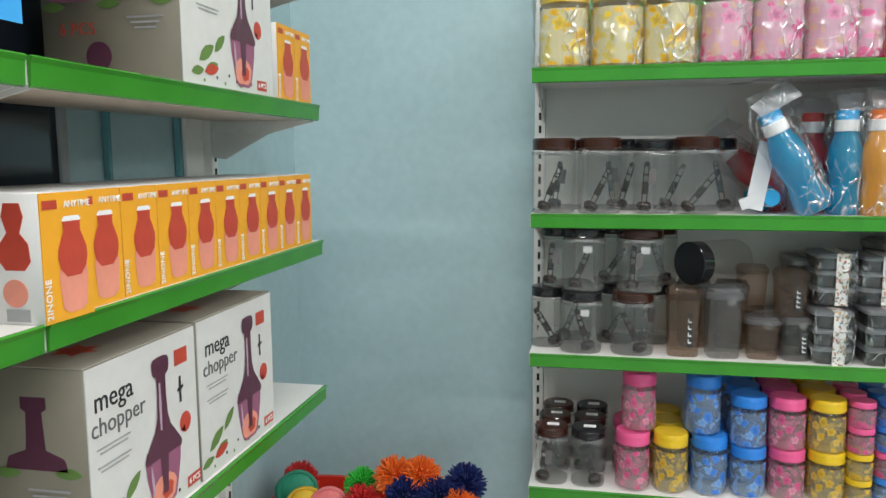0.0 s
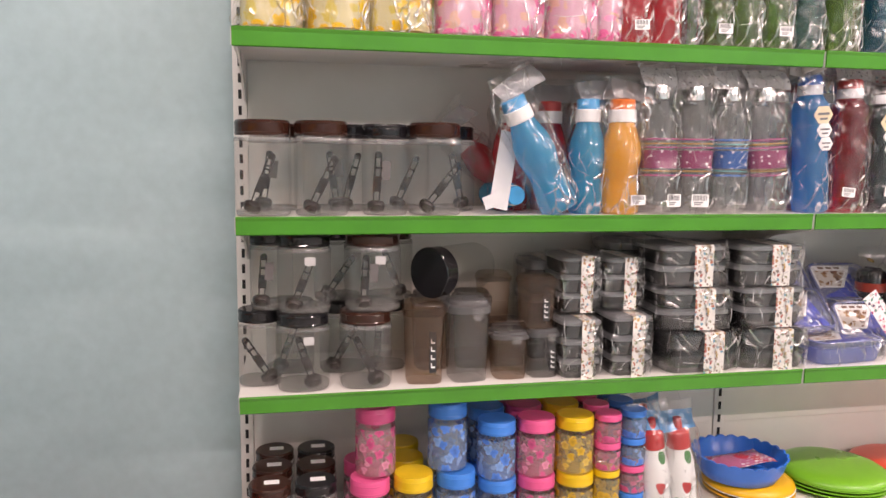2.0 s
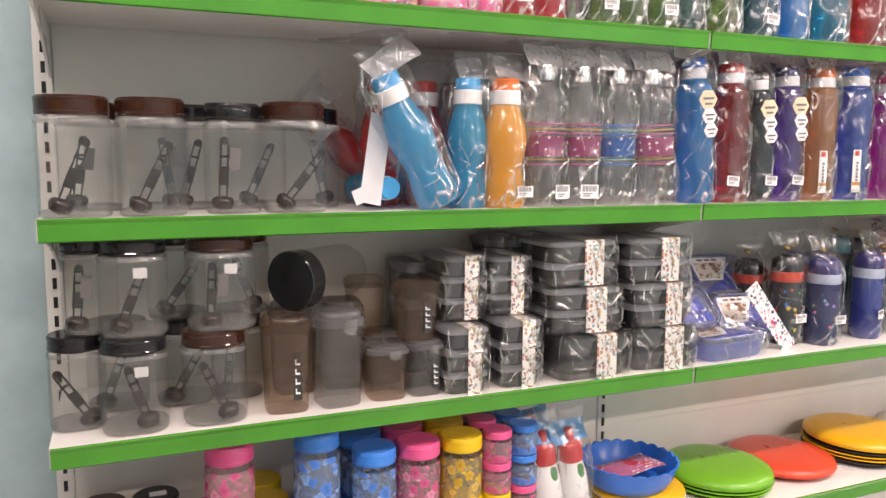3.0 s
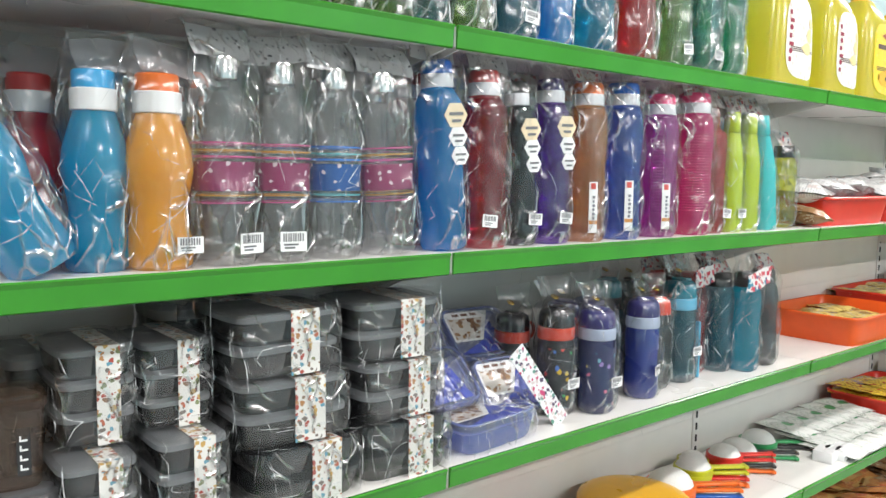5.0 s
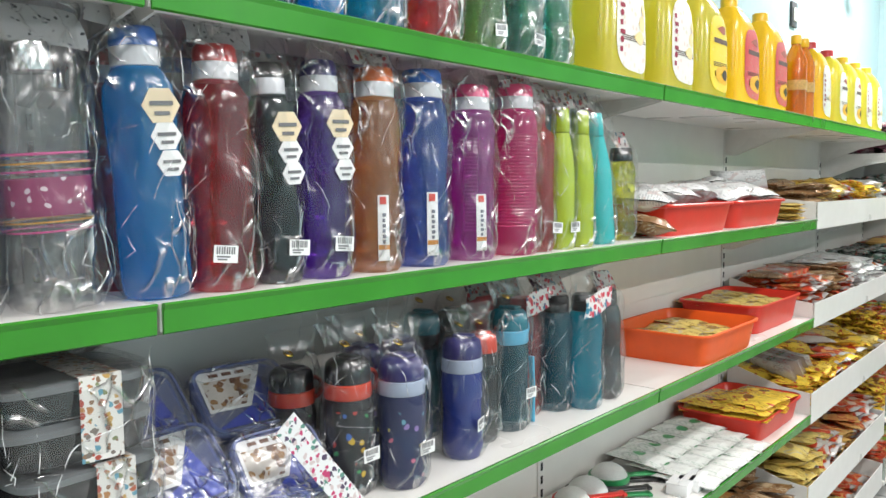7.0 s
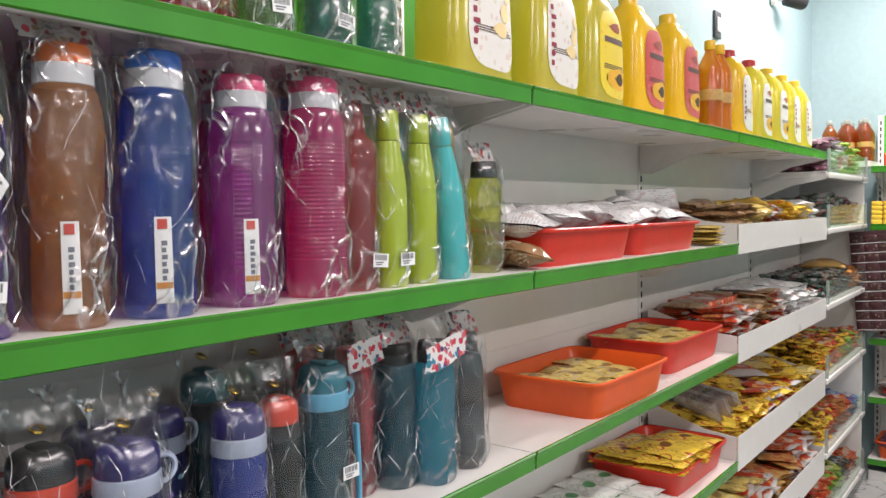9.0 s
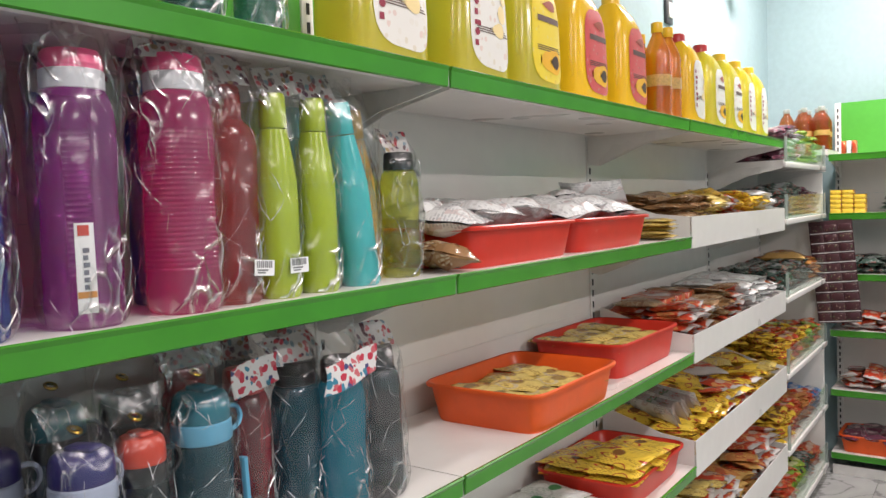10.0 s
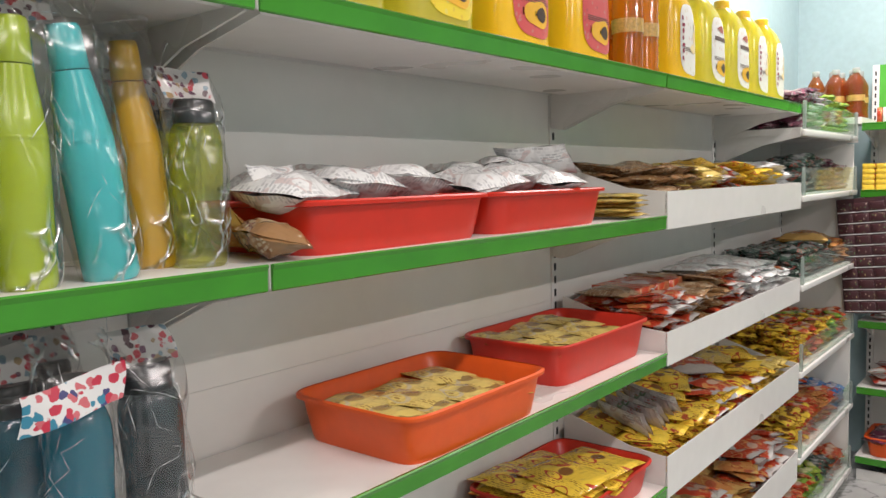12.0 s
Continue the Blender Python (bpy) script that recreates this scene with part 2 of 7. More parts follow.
def packet(name, base, inks, disc=None, ends=None):
    """Printed snack sachet: base colour, bands of print across it and a round motif."""
    if name in MATS:
        return MATS[name]
    m, t, out = nodes_of(name)
    own = t.nodes.new("ShaderNodeAttribute")
    own.attribute_name = "own_place"
    v = own.outputs["Vector"]

    def stretched(k):
        mp = t.nodes.new("ShaderNodeMapping")
        mp.inputs["Scale"].default_value = k
        t.links.new(v, mp.inputs[0])
        return mp.outputs[0]

    sep = t.nodes.new("ShaderNodeSeparateXYZ")
    t.links.new(v, sep.inputs[0])
    bars = t.nodes.new("ShaderNodeTexBrick")
    bars.inputs["Scale"].default_value, bars.inputs["Mortar Size"].default_value, bars.inputs["Mortar Smooth"].default_value = 55.0, 0.09, 0.2
    bars.inputs["Brick Width"].default_value, bars.inputs["Row Height"].default_value = 0.75, 0.36
    bars.inputs["Color1"].default_value, bars.inputs["Color2"].default_value, bars.inputs["Mortar"].default_value = (1, 1, 1, 1), (0, 0, 0, 1), (0, 0, 0, 1)
    t.links.new(v, bars.inputs["Vector"])
    block = ramp(t, noise_of(t, v, 19.0, 0.0), [(0.46, (0, 0, 0)), (0.5, (1, 1, 1))])
    big = ramp(t, noise_of(t, stretched((1.0, 1.6, 1.0)), 24.0, 0.0), [(0.0, base), (0.62, base), (0.635, inks[-1]), (0.7, inks[-1]), (0.715, base)])
    text = t.nodes.new("ShaderNodeMix")
    text.data_type = "RGBA"
    text.inputs[7].default_value = (*inks[0], 1)
    t.links.new(maths(t, "MULTIPLY", block, bars.outputs["Color"]), text.inputs["Factor"]), t.links.new(big, text.inputs[6])
    spots = text.outputs[2]
    length = t.nodes.new("ShaderNodeVectorMath")
    length.operation = "LENGTH"
    flat = t.nodes.new("ShaderNodeMapping")
    flat.inputs["Scale"].default_value = (1, 1, 0)
    t.links.new(v, flat.inputs[0]), t.links.new(flat.outputs[0], length.inputs[0])
    ring = ramp(t, length.outputs["Value"], [(0.0, (1, 1, 1)), (0.017, (1, 1, 1)), (0.02, (0, 0, 0))])
    mc = t.nodes.new("ShaderNodeMix")
    mc.data_type = "RGBA"
    mc.inputs[7].default_value = (*(disc or inks[-1]), 1)
    t.links.new(ring, mc.inputs["Factor"]), t.links.new(spots, mc.inputs[6])
    face = mc.outputs[2]
    if ends:
        far = maths(t, "ADD", maths(t, "ABSOLUTE", sep.outputs[0]), maths(t, "MULTIPLY", maths(t, "SUBTRACT", noise_of(t, v, 35.0, 2.0), 0.5), 0.05))
        band = ramp(t, far, [(0.0, (0, 0, 0)), (0.052, (0, 0, 0)), (0.056, (1, 1, 1))])
        me = t.nodes.new("ShaderNodeMix")
        me.data_type = "RGBA"
        me.inputs[7].default_value = (*ends, 1)
        t.links.new(band, me.inputs["Factor"]), t.links.new(face, me.inputs[6])
        face = me.outputs[2]
    p = principled(t, face, 0.17)
    t.links.new(bump_of(t, noise_of(t, stretched((1.0, 0.6, 1.0)), 44.0, 2.0), 1.0, 0.007), p.inputs["Normal"])
    t.links.new(p.outputs[0], out.inputs[0])
    MATS[name] = m
    return m


def marble():
    m, t, out = nodes_of("marble_tile")
    v = coords(t, "Object")
    info = t.nodes.new("ShaderNodeObjectInfo")
    n1 = t.nodes.new("ShaderNodeTexNoise")
    n1.noise_dimensions = "4D"
    n1.inputs["Scale"].default_value, n1.inputs["Detail"].default_value, n1.inputs["Distortion"].default_value = 3.0, 6.0, 1.6
    mul = t.nodes.new("ShaderNodeMath")
    mul.operation = "MULTIPLY"
    mul.inputs[1].default_value = 40.0
    t.links.new(info.outputs["Random"], mul.inputs[0]), t.links.new(mul.outputs[0], n1.inputs["W"])
    t.links.new(v, n1.inputs["Vector"])
    col = ramp(t, n1.outputs["Fac"], [(0.35, (0.46, 0.46, 0.45)), (0.48, (0.42, 0.42, 0.41)), (0.5, (0.22, 0.22, 0.22)), (0.53, (0.43, 0.43, 0.42)), (0.7, (0.48, 0.48, 0.47))])
    p = principled(t, col, 0.18)
    t.links.new(p.outputs[0], out.inputs[0])
    return m


WALL = solid("blue_wall_paint", (0.4, 0.54, 0.565), 0.5, vary=0.075, grain=38, bump=0.22, big=1.5)
WHITE = solid("white_shelf_enamel", (0.76, 0.74, 0.71), 0.3, vary=0.04, grain=20, bump=0.02, big=3)
PANEL = solid("white_back_panel", (0.78, 0.755, 0.715), 0.35, vary=0.05, grain=12, bump=0.02, big=2)
GREEN = solid("green_price_strip", (0.04, 0.25, 0.018), 0.2, vary=0.14, grain=9, bump=0.04, big=5)
TAN = solid("underside_lit_beige", (0.55, 0.46, 0.37), 0.5, vary=0.06)
GREENP = solid("green_header_panel", (0.08, 0.42, 0.05), 0.35, vary=0.06, bump=0.02)
CEIL = solid("white_ceiling", (0.8, 0.8, 0.79), 0.8, vary=0.03)
SLOT = solid("dark_slot", (0.01, 0.01, 0.011), 0.7, bump=0)
STEEL = solid("steel_cap", (0.7, 0.7, 0.7), 0.18, 1.0, vary=0.05)
PAPER = solid("white_paper", (0.82, 0.82, 0.82), 0.5, vary=0.03, bump=0.05)
INK = solid("black_print", (0.02, 0.02, 0.022), 0.5, bump=0)
FILM = film()


def crease_glint_mat():
    """Folded polythene: several layers on edge, milky and glossy; its white paints the glints."""
    m, t, out = nodes_of("film_crease_glint")
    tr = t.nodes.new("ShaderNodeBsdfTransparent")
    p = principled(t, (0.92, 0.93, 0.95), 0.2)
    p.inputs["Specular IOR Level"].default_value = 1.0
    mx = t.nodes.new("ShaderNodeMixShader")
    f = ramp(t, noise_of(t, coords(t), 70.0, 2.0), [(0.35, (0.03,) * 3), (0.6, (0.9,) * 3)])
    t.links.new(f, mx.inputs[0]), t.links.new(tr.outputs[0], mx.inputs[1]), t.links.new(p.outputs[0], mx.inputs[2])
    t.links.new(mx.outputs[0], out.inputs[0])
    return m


CREASE_GLINT = crease_glint_mat()
GLASS = clear("shelf_front_glass", (0.75, 0.85, 0.8), 0.06, 0.03, tint=(0.9, 0.96, 0.93))


# ---- mesh helpers ----
def mesh_of(name, verts, faces, smooth=40):
    me = bpy.data.meshes.new(name)
    me.from_pydata(verts, [], faces)
    me.update()
    if smooth:
        me.polygons.foreach_set("use_smooth", [True] * len(me.polygons))
        me.set_sharp_from_angle(angle=radians(smooth))
    return me


def part(name, me, material, parent, label="", at=None):
    """One mesh object under a thing or a part."""
    if isinstance(me, bmesh.types.BMesh):
        bm, me = me, bpy.data.meshes.new(name)
        bm.to_mesh(me)
        bm.free()
    ob = new(name, me)
    if not me.materials:
        me.materials.append(material)
    elif me.materials[0] != material:
        ob.material_slots[0].link = "OBJECT"
        ob.material_slots[0].material = material
    ob.parent = parent
    if at is not None:
        ob.matrix_basis = at
    return tagged(ob, label)


def thing(name, at, label, category, group="", kind=""):
    ob = new(name)
    ob.empty_display_size = 0.05
    ob.matrix_basis = at
    return tagged(ob, label, category, group, kind)


def single(name, me, material, at, label, category, group="", kind=""):
    ob = part(name, me, material, None, label, at)
    return tagged(ob, label, category, group, kind)


def ring_xy(a, e):
    c, s = math.cos(a), math.sin(a)
    return math.copysign(abs(c) ** (2 / e), c), math.copysign(abs(s) ** (2 / e), s)


def loft(sections, n=20, e=2.0, jitter=0.0, seed=0, closed=(True, True), name="loft", smooth=40):
    """Rings (z, half width, half depth[, dx, dy]) of a round or squarish outline, joined."""
    verts, faces = [], []
    for z, hx, hy, *d in sections:
        dx, dy = d if d else (0, 0)
        for i in range(n):
            cx, cy = ring_xy(2 * math.pi * i / n, e)
            x, y, zz = cx * hx + dx, cy * hy + dy, z
            if jitter:
                q = Vector((x * 22 + seed * 3.1, y * 22, z * 16))
                k = noise.noise(q) + 0.6 * noise.noise(q * 2.7)
                x, y, zz = x + cx * k * jitter, y + cy * k * jitter, zz + jitter * 0.5 * noise.noise(q * 1.9)
            verts.append((x, y, zz))
    for r in range(len(sections) - 1):
        for i in range(n):
            j = (i + 1) % n
            faces.append((r * n + i, r * n + j, (r + 1) * n + j, (r + 1) * n + i))
    if closed[0]:
        faces.append(tuple(reversed(range(n))))
    if closed[1]:
        k = (len(sections) - 1) * n
        faces.append(tuple(range(k, k + n)))
    return mesh_of(name, verts, faces, smooth)


def lathe(profile, n=20, **kw):
    return loft([(z, r, r) for r, z in profile], n, **kw)


def section_at(sections, z):
    for a, b in zip(sections, sections[1:]):
        if a[0] <= z <= b[0] and b[0] > a[0]:
            k = (z - a[0]) / (b[0] - a[0])
            return [p + (q - p) * k for p, q in zip(a, b)]
    return list(sections[-1])


def patch(sections, z0, z1, a0, a1, e=2.0, off=0.0012, rows=6, cols=14, name="label", round_ends=0.0):
    """A label that follows the skin of a loft, between two angles and two heights."""
    verts, faces = [], []
    for r in range(rows + 1):
        v = r / rows
        for c in range(cols + 1):
            u = c / cols
            zz0, zz1 = z0, z1
            if round_ends:
                k = round_ends * (1 - math.sqrt(max(0.0, 1 - (2 * u - 1) ** 2)))
                zz0, zz1 = z0 + k * (z1 - z0), z1 - k * (z1 - z0)
            z = zz0 + (zz1 - zz0) * v
            s = section_at(sections, z)
            cx, cy = ring_xy(radians(a0 + (a1 - a0) * u), e)
            dx, dy = (s[3], s[4]) if len(s) > 3 else (0, 0)
            verts.append((cx * (s[1] + off) + dx, cy * (s[2] + off) + dy, z))
    w = cols + 1
    for r in range(rows):
        for c in range(cols):
            faces.append((r * w + c, r * w + c + 1, (r + 1) * w + c + 1, (r + 1) * w + c))
    return mesh_of(name, verts, faces, 60)


def box(w, d, h, r=0.0, at=(0, 0, 0), seg=2, name="box"):
    """Box on z = 0 about at, with rounded edges."""
    bm = bmesh.new()
    bmesh.ops.create_cube(bm, size=1)
    bmesh.ops.scale(bm, vec=(w, d, h), verts=bm.verts)
    bmesh.ops.translate(bm, vec=(at[0], at[1], at[2] + h / 2), verts=bm.verts)
    if r:
        bmesh.ops.bevel(bm, geom=bm.edges[:], offset=r, segments=seg, profile=0.5, affect="EDGES")
    me = bpy.data.meshes.new(name)
    bm.to_mesh(me)
    bm.free()
    if r:
        me.polygons.foreach_set("use_smooth", [True] * len(me.polygons))
        me.set_sharp_from_angle(angle=radians(50))
    return me


def joined(*meshes):
    bm = bmesh.new()
    for me in meshes:
        bm.from_mesh(me)
    me = bpy.data.meshes.new("joined")
    bm.to_mesh(me)
    bm.free()
    return me


def prism(outline, x0, x1, name="prism"):
    """An outline in y, z drawn out along x."""
    n = len(outline)
    verts = [(x, y, z) for x in (x0, x1) for y, z in outline]
    faces = [tuple(reversed(range(n))), tuple(range(n, 2 * n))] + [(i, (i + 1) % n, n + (i + 1) % n, n + i) for i in range(n)]
    bm = bmesh.new()
    me = mesh_of(name, verts, faces, 0)
    bm.from_mesh(me)
    bmesh.ops.recalc_face_normals(bm, faces=bm.faces)
    bm.to_mesh(me)
    bm.free()
    return me


def words(text, size, material, parent, at, label=""):
    """Flat raised lettering as a mesh."""
    cu = bpy.data.curves.new("text", "FONT")
    cu.body, cu.size, cu.extrude, cu.align_x, cu.resolution_u = text, size, 0.0004, "CENTER", 3
    tmp = new("text", cu)
    me = bpy.data.meshes.new_from_object(tmp)
    bpy.data.objects.remove(tmp)
    me.materials.clear()
    return part("lettering", me, material, parent, label, at)


FACE = Matrix(((1, 0, 0, 0), (0, 0, -1, 0), (0, 1, 0, 0), (0, 0, 0, 1)))  # lettering upright, facing -y


BARGREY = solid("barcode_grey", (0.13, 0.13, 0.14), 0.5, bump=0)


def price_tag(parent, x, y, z, w=0.032, h=0.02, tilt=0.0):
    """White barcode sticker facing the aisle."""
    tag = part("price_tag", box(w, 0.0008, h, 0, (0, 0, -h / 2)), PAPER, parent, "white barcode sticker", pose(x, y, z, 0, tilt, 0))
    bars, u = [], -w * 0.4
    k = 0
    while u < w * 0.38:
        b = 0.0005 + 0.0006 * ((k * 7) % 3)
        bars.append(box(b, 0.0003, h * 0.42, 0, (u, -0.0006, h * 0.0)))
        u += b + 0.0007 + 0.0004 * ((k * 5) % 3)
        k += 1
    bars.append(box(w * 0.55, 0.0003, h * 0.09, 0, (-w * 0.1, -0.0006, -h * 0.2)))
    bars.append(box(w * 0.4, 0.0003, h * 0.09, 0, (-w * 0.15, -0.0006, -h * 0.36)))
    tagged(part("barcode", joined(*bars), BARGREY, tag), kind="stuff")


# ---- structure ----
def wall(name, verts8, label):
    me = box(*verts8[:3], 0, verts8[3:])
    return single(name, me, WALL, pose(0, 0, 0), label, "wall", kind="structure")


XM, YM = (ROOM_X0 + ROOM_X1) / 2, (ROOM_Y0 + ROOM_Y1) / 2
RW, RD = ROOM_X1 - ROOM_X0, ROOM_Y1 - ROOM_Y0
wall("wall_back", (RW + 0.3, 0.15, ROOM_H, XM, ROOM_Y1 + 0.075, 0), "pale blue painted plaster wall behind the shelving")
wall("wall_left", (0.15, RD, ROOM_H, ROOM_X0 - 0.075, YM, 0), "pale blue painted plaster side wall")
wall("wall_far", (0.15, RD, ROOM_H, ROOM_X1 + 0.075, YM, 0), "pale blue painted plaster end wall")
wall("wall_front", (RW + 0.3, 0.15, ROOM_H, XM, ROOM_Y0 - 0.075, 0), "pale blue painted plaster wall across the aisle")
single("ceiling", box(RW + 0.3, RD + 0.3, 0.12, 0, (XM, YM, ROOM_H)), CEIL, pose(0, 0, 0), "plain white painted ceiling", "ceiling", kind="structure")
floor = single("floor", box(RW + 0.3, RD + 0.3, 0.1, 0, (XM, YM, -0.106)), solid("grout", (0.35, 0.35, 0.34), 0.8), pose(0, 0, 0), "grey-veined white marble tile floor", "floor", kind="structure")

LAMPBODY = solid("white_lamp_body", (0.8, 0.8, 0.8), 0.4)
for lx, ly, power in LAMPS:
    lamp = thing("ceiling_light", pose(lx, ly, ROOM_H), "slim white LED batten light on the ceiling", "light", "ceiling battens")
    part("housing", box(1.24, 0.09, 0.06, 0.01, (0, 0, -0.06)), LAMPBODY, lamp)
    for s in (-1, 1):
        part("end_cap", box(0.02, 0.1, 0.07, 0.008, (s * 0.63, 0, -0.07)), LAMPBODY, lamp)


def slots(z0, z1, pitch=0.035):
    """Row of dark bracket slots up an upright."""
    ms, z = [], z0
    while z < z1:
        ms.append(box(0.007, 0.003, 0.02, 0, (0, 0, z)))
        z += pitch
    return joined(*ms)


def board_mesh(w, deep, th=0.03):
    """Folded sheet-steel shelf: top sheet, turned-down front lip and a shallow tray below."""
    return prism([(0, 0), (deep, 0), (deep, -0.024), (deep - 0.004, -0.024), (deep - 0.004, -0.004), (deep - 0.02, -0.004), (deep - 0.03, -th * 0.8), (0.045, -th * 0.8), (0.03, -0.004), (0.004, -0.004), (0.004, -th), (0, -th)], -w / 2, w / 2)


def bracket_mesh(deep, th=0.004):
    return prism([(0.004, -0.034), (0.004, -0.006), (deep, -0.006), (deep, -0.11), (deep - 0.03, -0.115), (deep * 0.45, -0.06)], -th / 2, th / 2)


def gondola_bay(width, at, levels, top, deep=DEEP, strips=True, header=(), last=False, first=True, label="", open_back=False):
    """One bay of wall shelving: x from 0 to width, shelf front edge on y = 0."""
    unit = thing("shelving_unit", at, label, "shelving", "wall shelving run")
    ups = ([0.0] if first else []) + [width]
    for ux in ups:
        up = part("upright", box(0.03, 0.03, top, 0.002, (ux, deep + 0.017, 0)), WHITE, unit)
        part("slot_row", slots(0.15, top - 0.03), SLOT, up, "column of dark slots", pose(ux, deep + 0.0015, 0))
    if not open_back:
        z = 0.1
        while z < top - 0.02:
            z2 = min(z + 0.34, top)
            if header and z < header[0] < z2:
                z2 = header[0]
            green = header and z >= header[0] - 0.001
            part("back_panel", box(width - 0.032, 0.012, z2 - z - 0.0006, 0.0, (width / 2, deep + 0.012, z)), GREENP if green else PANEL, unit, "green header panel" if green else "")
            z = z2
    bm, br = board_mesh(width - 0.004, deep), bracket_mesh(deep)
    for k, z in enumerate(levels):
        sh = part("shelf_board", bm, WHITE, unit, "", pose(width / 2, 0, z))
        if strips is True or k in strips:
            strip = prism([(-0.001, -0.033), (-0.0045, -0.031), (-0.006, -0.006), (-0.009, 0.0), (-0.0065, 0.002), (-0.001, 0.001)], -width / 2 + 0.004, width / 2 - 0.004)
            part("price_strip", strip, GREEN, sh, "glossy green price strip")
        if open_back:
            # Added sheet: its beige paints the warm light on the board's underside.
            part("underside_light_sheet", box(width - 0.03, deep - 0.05, 0.004, 0.001, (0, deep / 2, -0.031)), TAN, sh, "added beige sheet for warm light on the underside")
        for s in (-1, 1):
            part("bracket", br, WHITE, sh, "", pose(s * (width / 2 - 0.012), 0, 0))
    part("kick_plate", box(width - 0.01, 0.01, 0.05, 0, (width / 2, 0.03, 0)), WHITE, unit)
    return unit


LV = [Z6, Z5, Z4, Z3, Z2, Z1]
BAY_LABEL = "white steel wall shelving bay with green price strips"
for i in range(3):
    gondola_bay(1.2, pose(1.2 * i, 0, 0), LV, 2.0, header=(Z1,), first=i == 0, label=BAY_LABEL)
gondola_bay(1.2, pose(3.6, 0, 0), LV, 2.0, strips=[5], header=(Z1,), first=False, label="white steel shelving bay with white front guards")
QV = [0.08, 0.385, 0.715, 1.04, 1.37, 1.61]
gondola_bay(0.9, pose(4.8, 0, 0), QV, 2.0, strips=[], header=(Z1,), first=False, label="white steel shelving bay with glass front guards")
FV = [0.12, 0.45, 0.76, 1.05, 1.36, 1.66]
END = gondola_bay(1.2, pose(5.72, -0.02, 0, 0, 0, -90), FV, 1.95, header=(1.66,), label="white steel end-wall shelving bay with green price strips")
gondola_bay(1.2, pose(5.72, -1.22, 0, 0, 0, -90), FV, 1.95, header=(1.66,), first=False, label="white steel end-wall shelving bay with green price strips")
SV = [0.1, 0.36, 0.66, 0.972, 1.305, 1.6, 1.865]
for k, y in enumerate((-1.1, -1.98, -2.86)):
    gondola_bay(0.88, pose(-0.445, y, 0, 0, 0, 90), SV, 2.1, deep=0.245, first=True, open_back=True, label="white steel side-wall shelving bay with green price strips")


# ---- bottles and jars ----
HEADCARD = printed("pattern_header_card", (0.52, 0.5, 0.48), [(0.4, 0.03, 0.04), (0.08, 0.03, 0.04), (0.16, 0.25, 0.3), (0.1, 0.02, 0.06), (0.45, 0.04, 0.06), (0.3, 0.2, 0.1)], 95, 0.42)
HEADDOT = printed("dotted_header_card", (0.5, 0.5, 0.51), [(0.05, 0.05, 0.06), (0.2, 0.2, 0.22)], 110, 0.22)
DOTCARD = printed("petal_header_card", (0.66, 0.65, 0.64), [(0.5, 0.03, 0.06), (0.03, 0.2, 0.3), (0.55, 0.12, 0.14), (0.05, 0.05, 0.16), (0.5, 0.03, 0.06)], 92, 0.5)
COUNT = [0]


def rnd(a, b):
    return random.uniform(a, b)


def crease_mesh(secs, count, seed, e=2.0, a0=-175, a1=-5):
    """Thin jagged strips standing on the skin of a bag, for folds and their glints."""
    rs = random.Random(seed)
    z0, z1 = secs[0][0], secs[-1][0]
    verts, faces = [], []
    for _ in range(count):
        z = rs.uniform(z0 + 0.01, z1 - 0.004)
        a = rs.uniform(a0, a1)
        up = rs.choice((-1, 1))
        turn = rs.uniform(-40, 40)
        w = 0.00012 + 0.0006 * rs.random() ** 2
        run = []
        for k in range(rs.randint(5, 18)):
            s = section_at(secs, max(z0, min(z1, z)))
            dx, dy = (s[3], s[4]) if len(s) > 3 else (0, 0)
            cx, cy = ring_xy(radians(a), e)
            off = 0.0012
            run.append((Vector((cx * (s[1] + off) + dx, cy * (s[2] + off) + dy, z)), Vector((-cy, cx, 0)), Vector((cx, cy, 0))))
            if rs.random() < 0.16:
                turn = rs.uniform(-100, 100)
            turn += rs.uniform(-9, 9)
            step = rs.uniform(0.003, 0.008)
            z += up * step * math.cos(radians(turn))
            a += math.degrees(step * math.sin(radians(turn)) / max(0.02, s[1]))
        for k, (p, side, nor) in enumerate(run):
            ww = w * (0.25 if k in (0, len(run) - 1) else rs.uniform(0.6, 1.3))
            d = (run[min(k + 1, len(run) - 1)][0] - run[max(k - 1, 0)][0]).normalized()
            q = d.cross(nor).normalized() * ww
            o = len(verts)
            verts += [tuple(p - q), tuple(p + nor * ww * 1.2), tuple(p + q)]
            if k:
                faces += [(o - 3, o - 2, o + 1, o), (o - 2, o - 1, o + 2, o + 1)]
    return mesh_of("creases", verts, faces, 60)


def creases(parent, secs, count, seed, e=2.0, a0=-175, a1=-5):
    return tagged(part("film_glint_creases", crease_mesh(secs, count, seed, e, a0, a1), CREASE_GLINT, parent, "white creases with painted glints in the film"), kind="stuff")


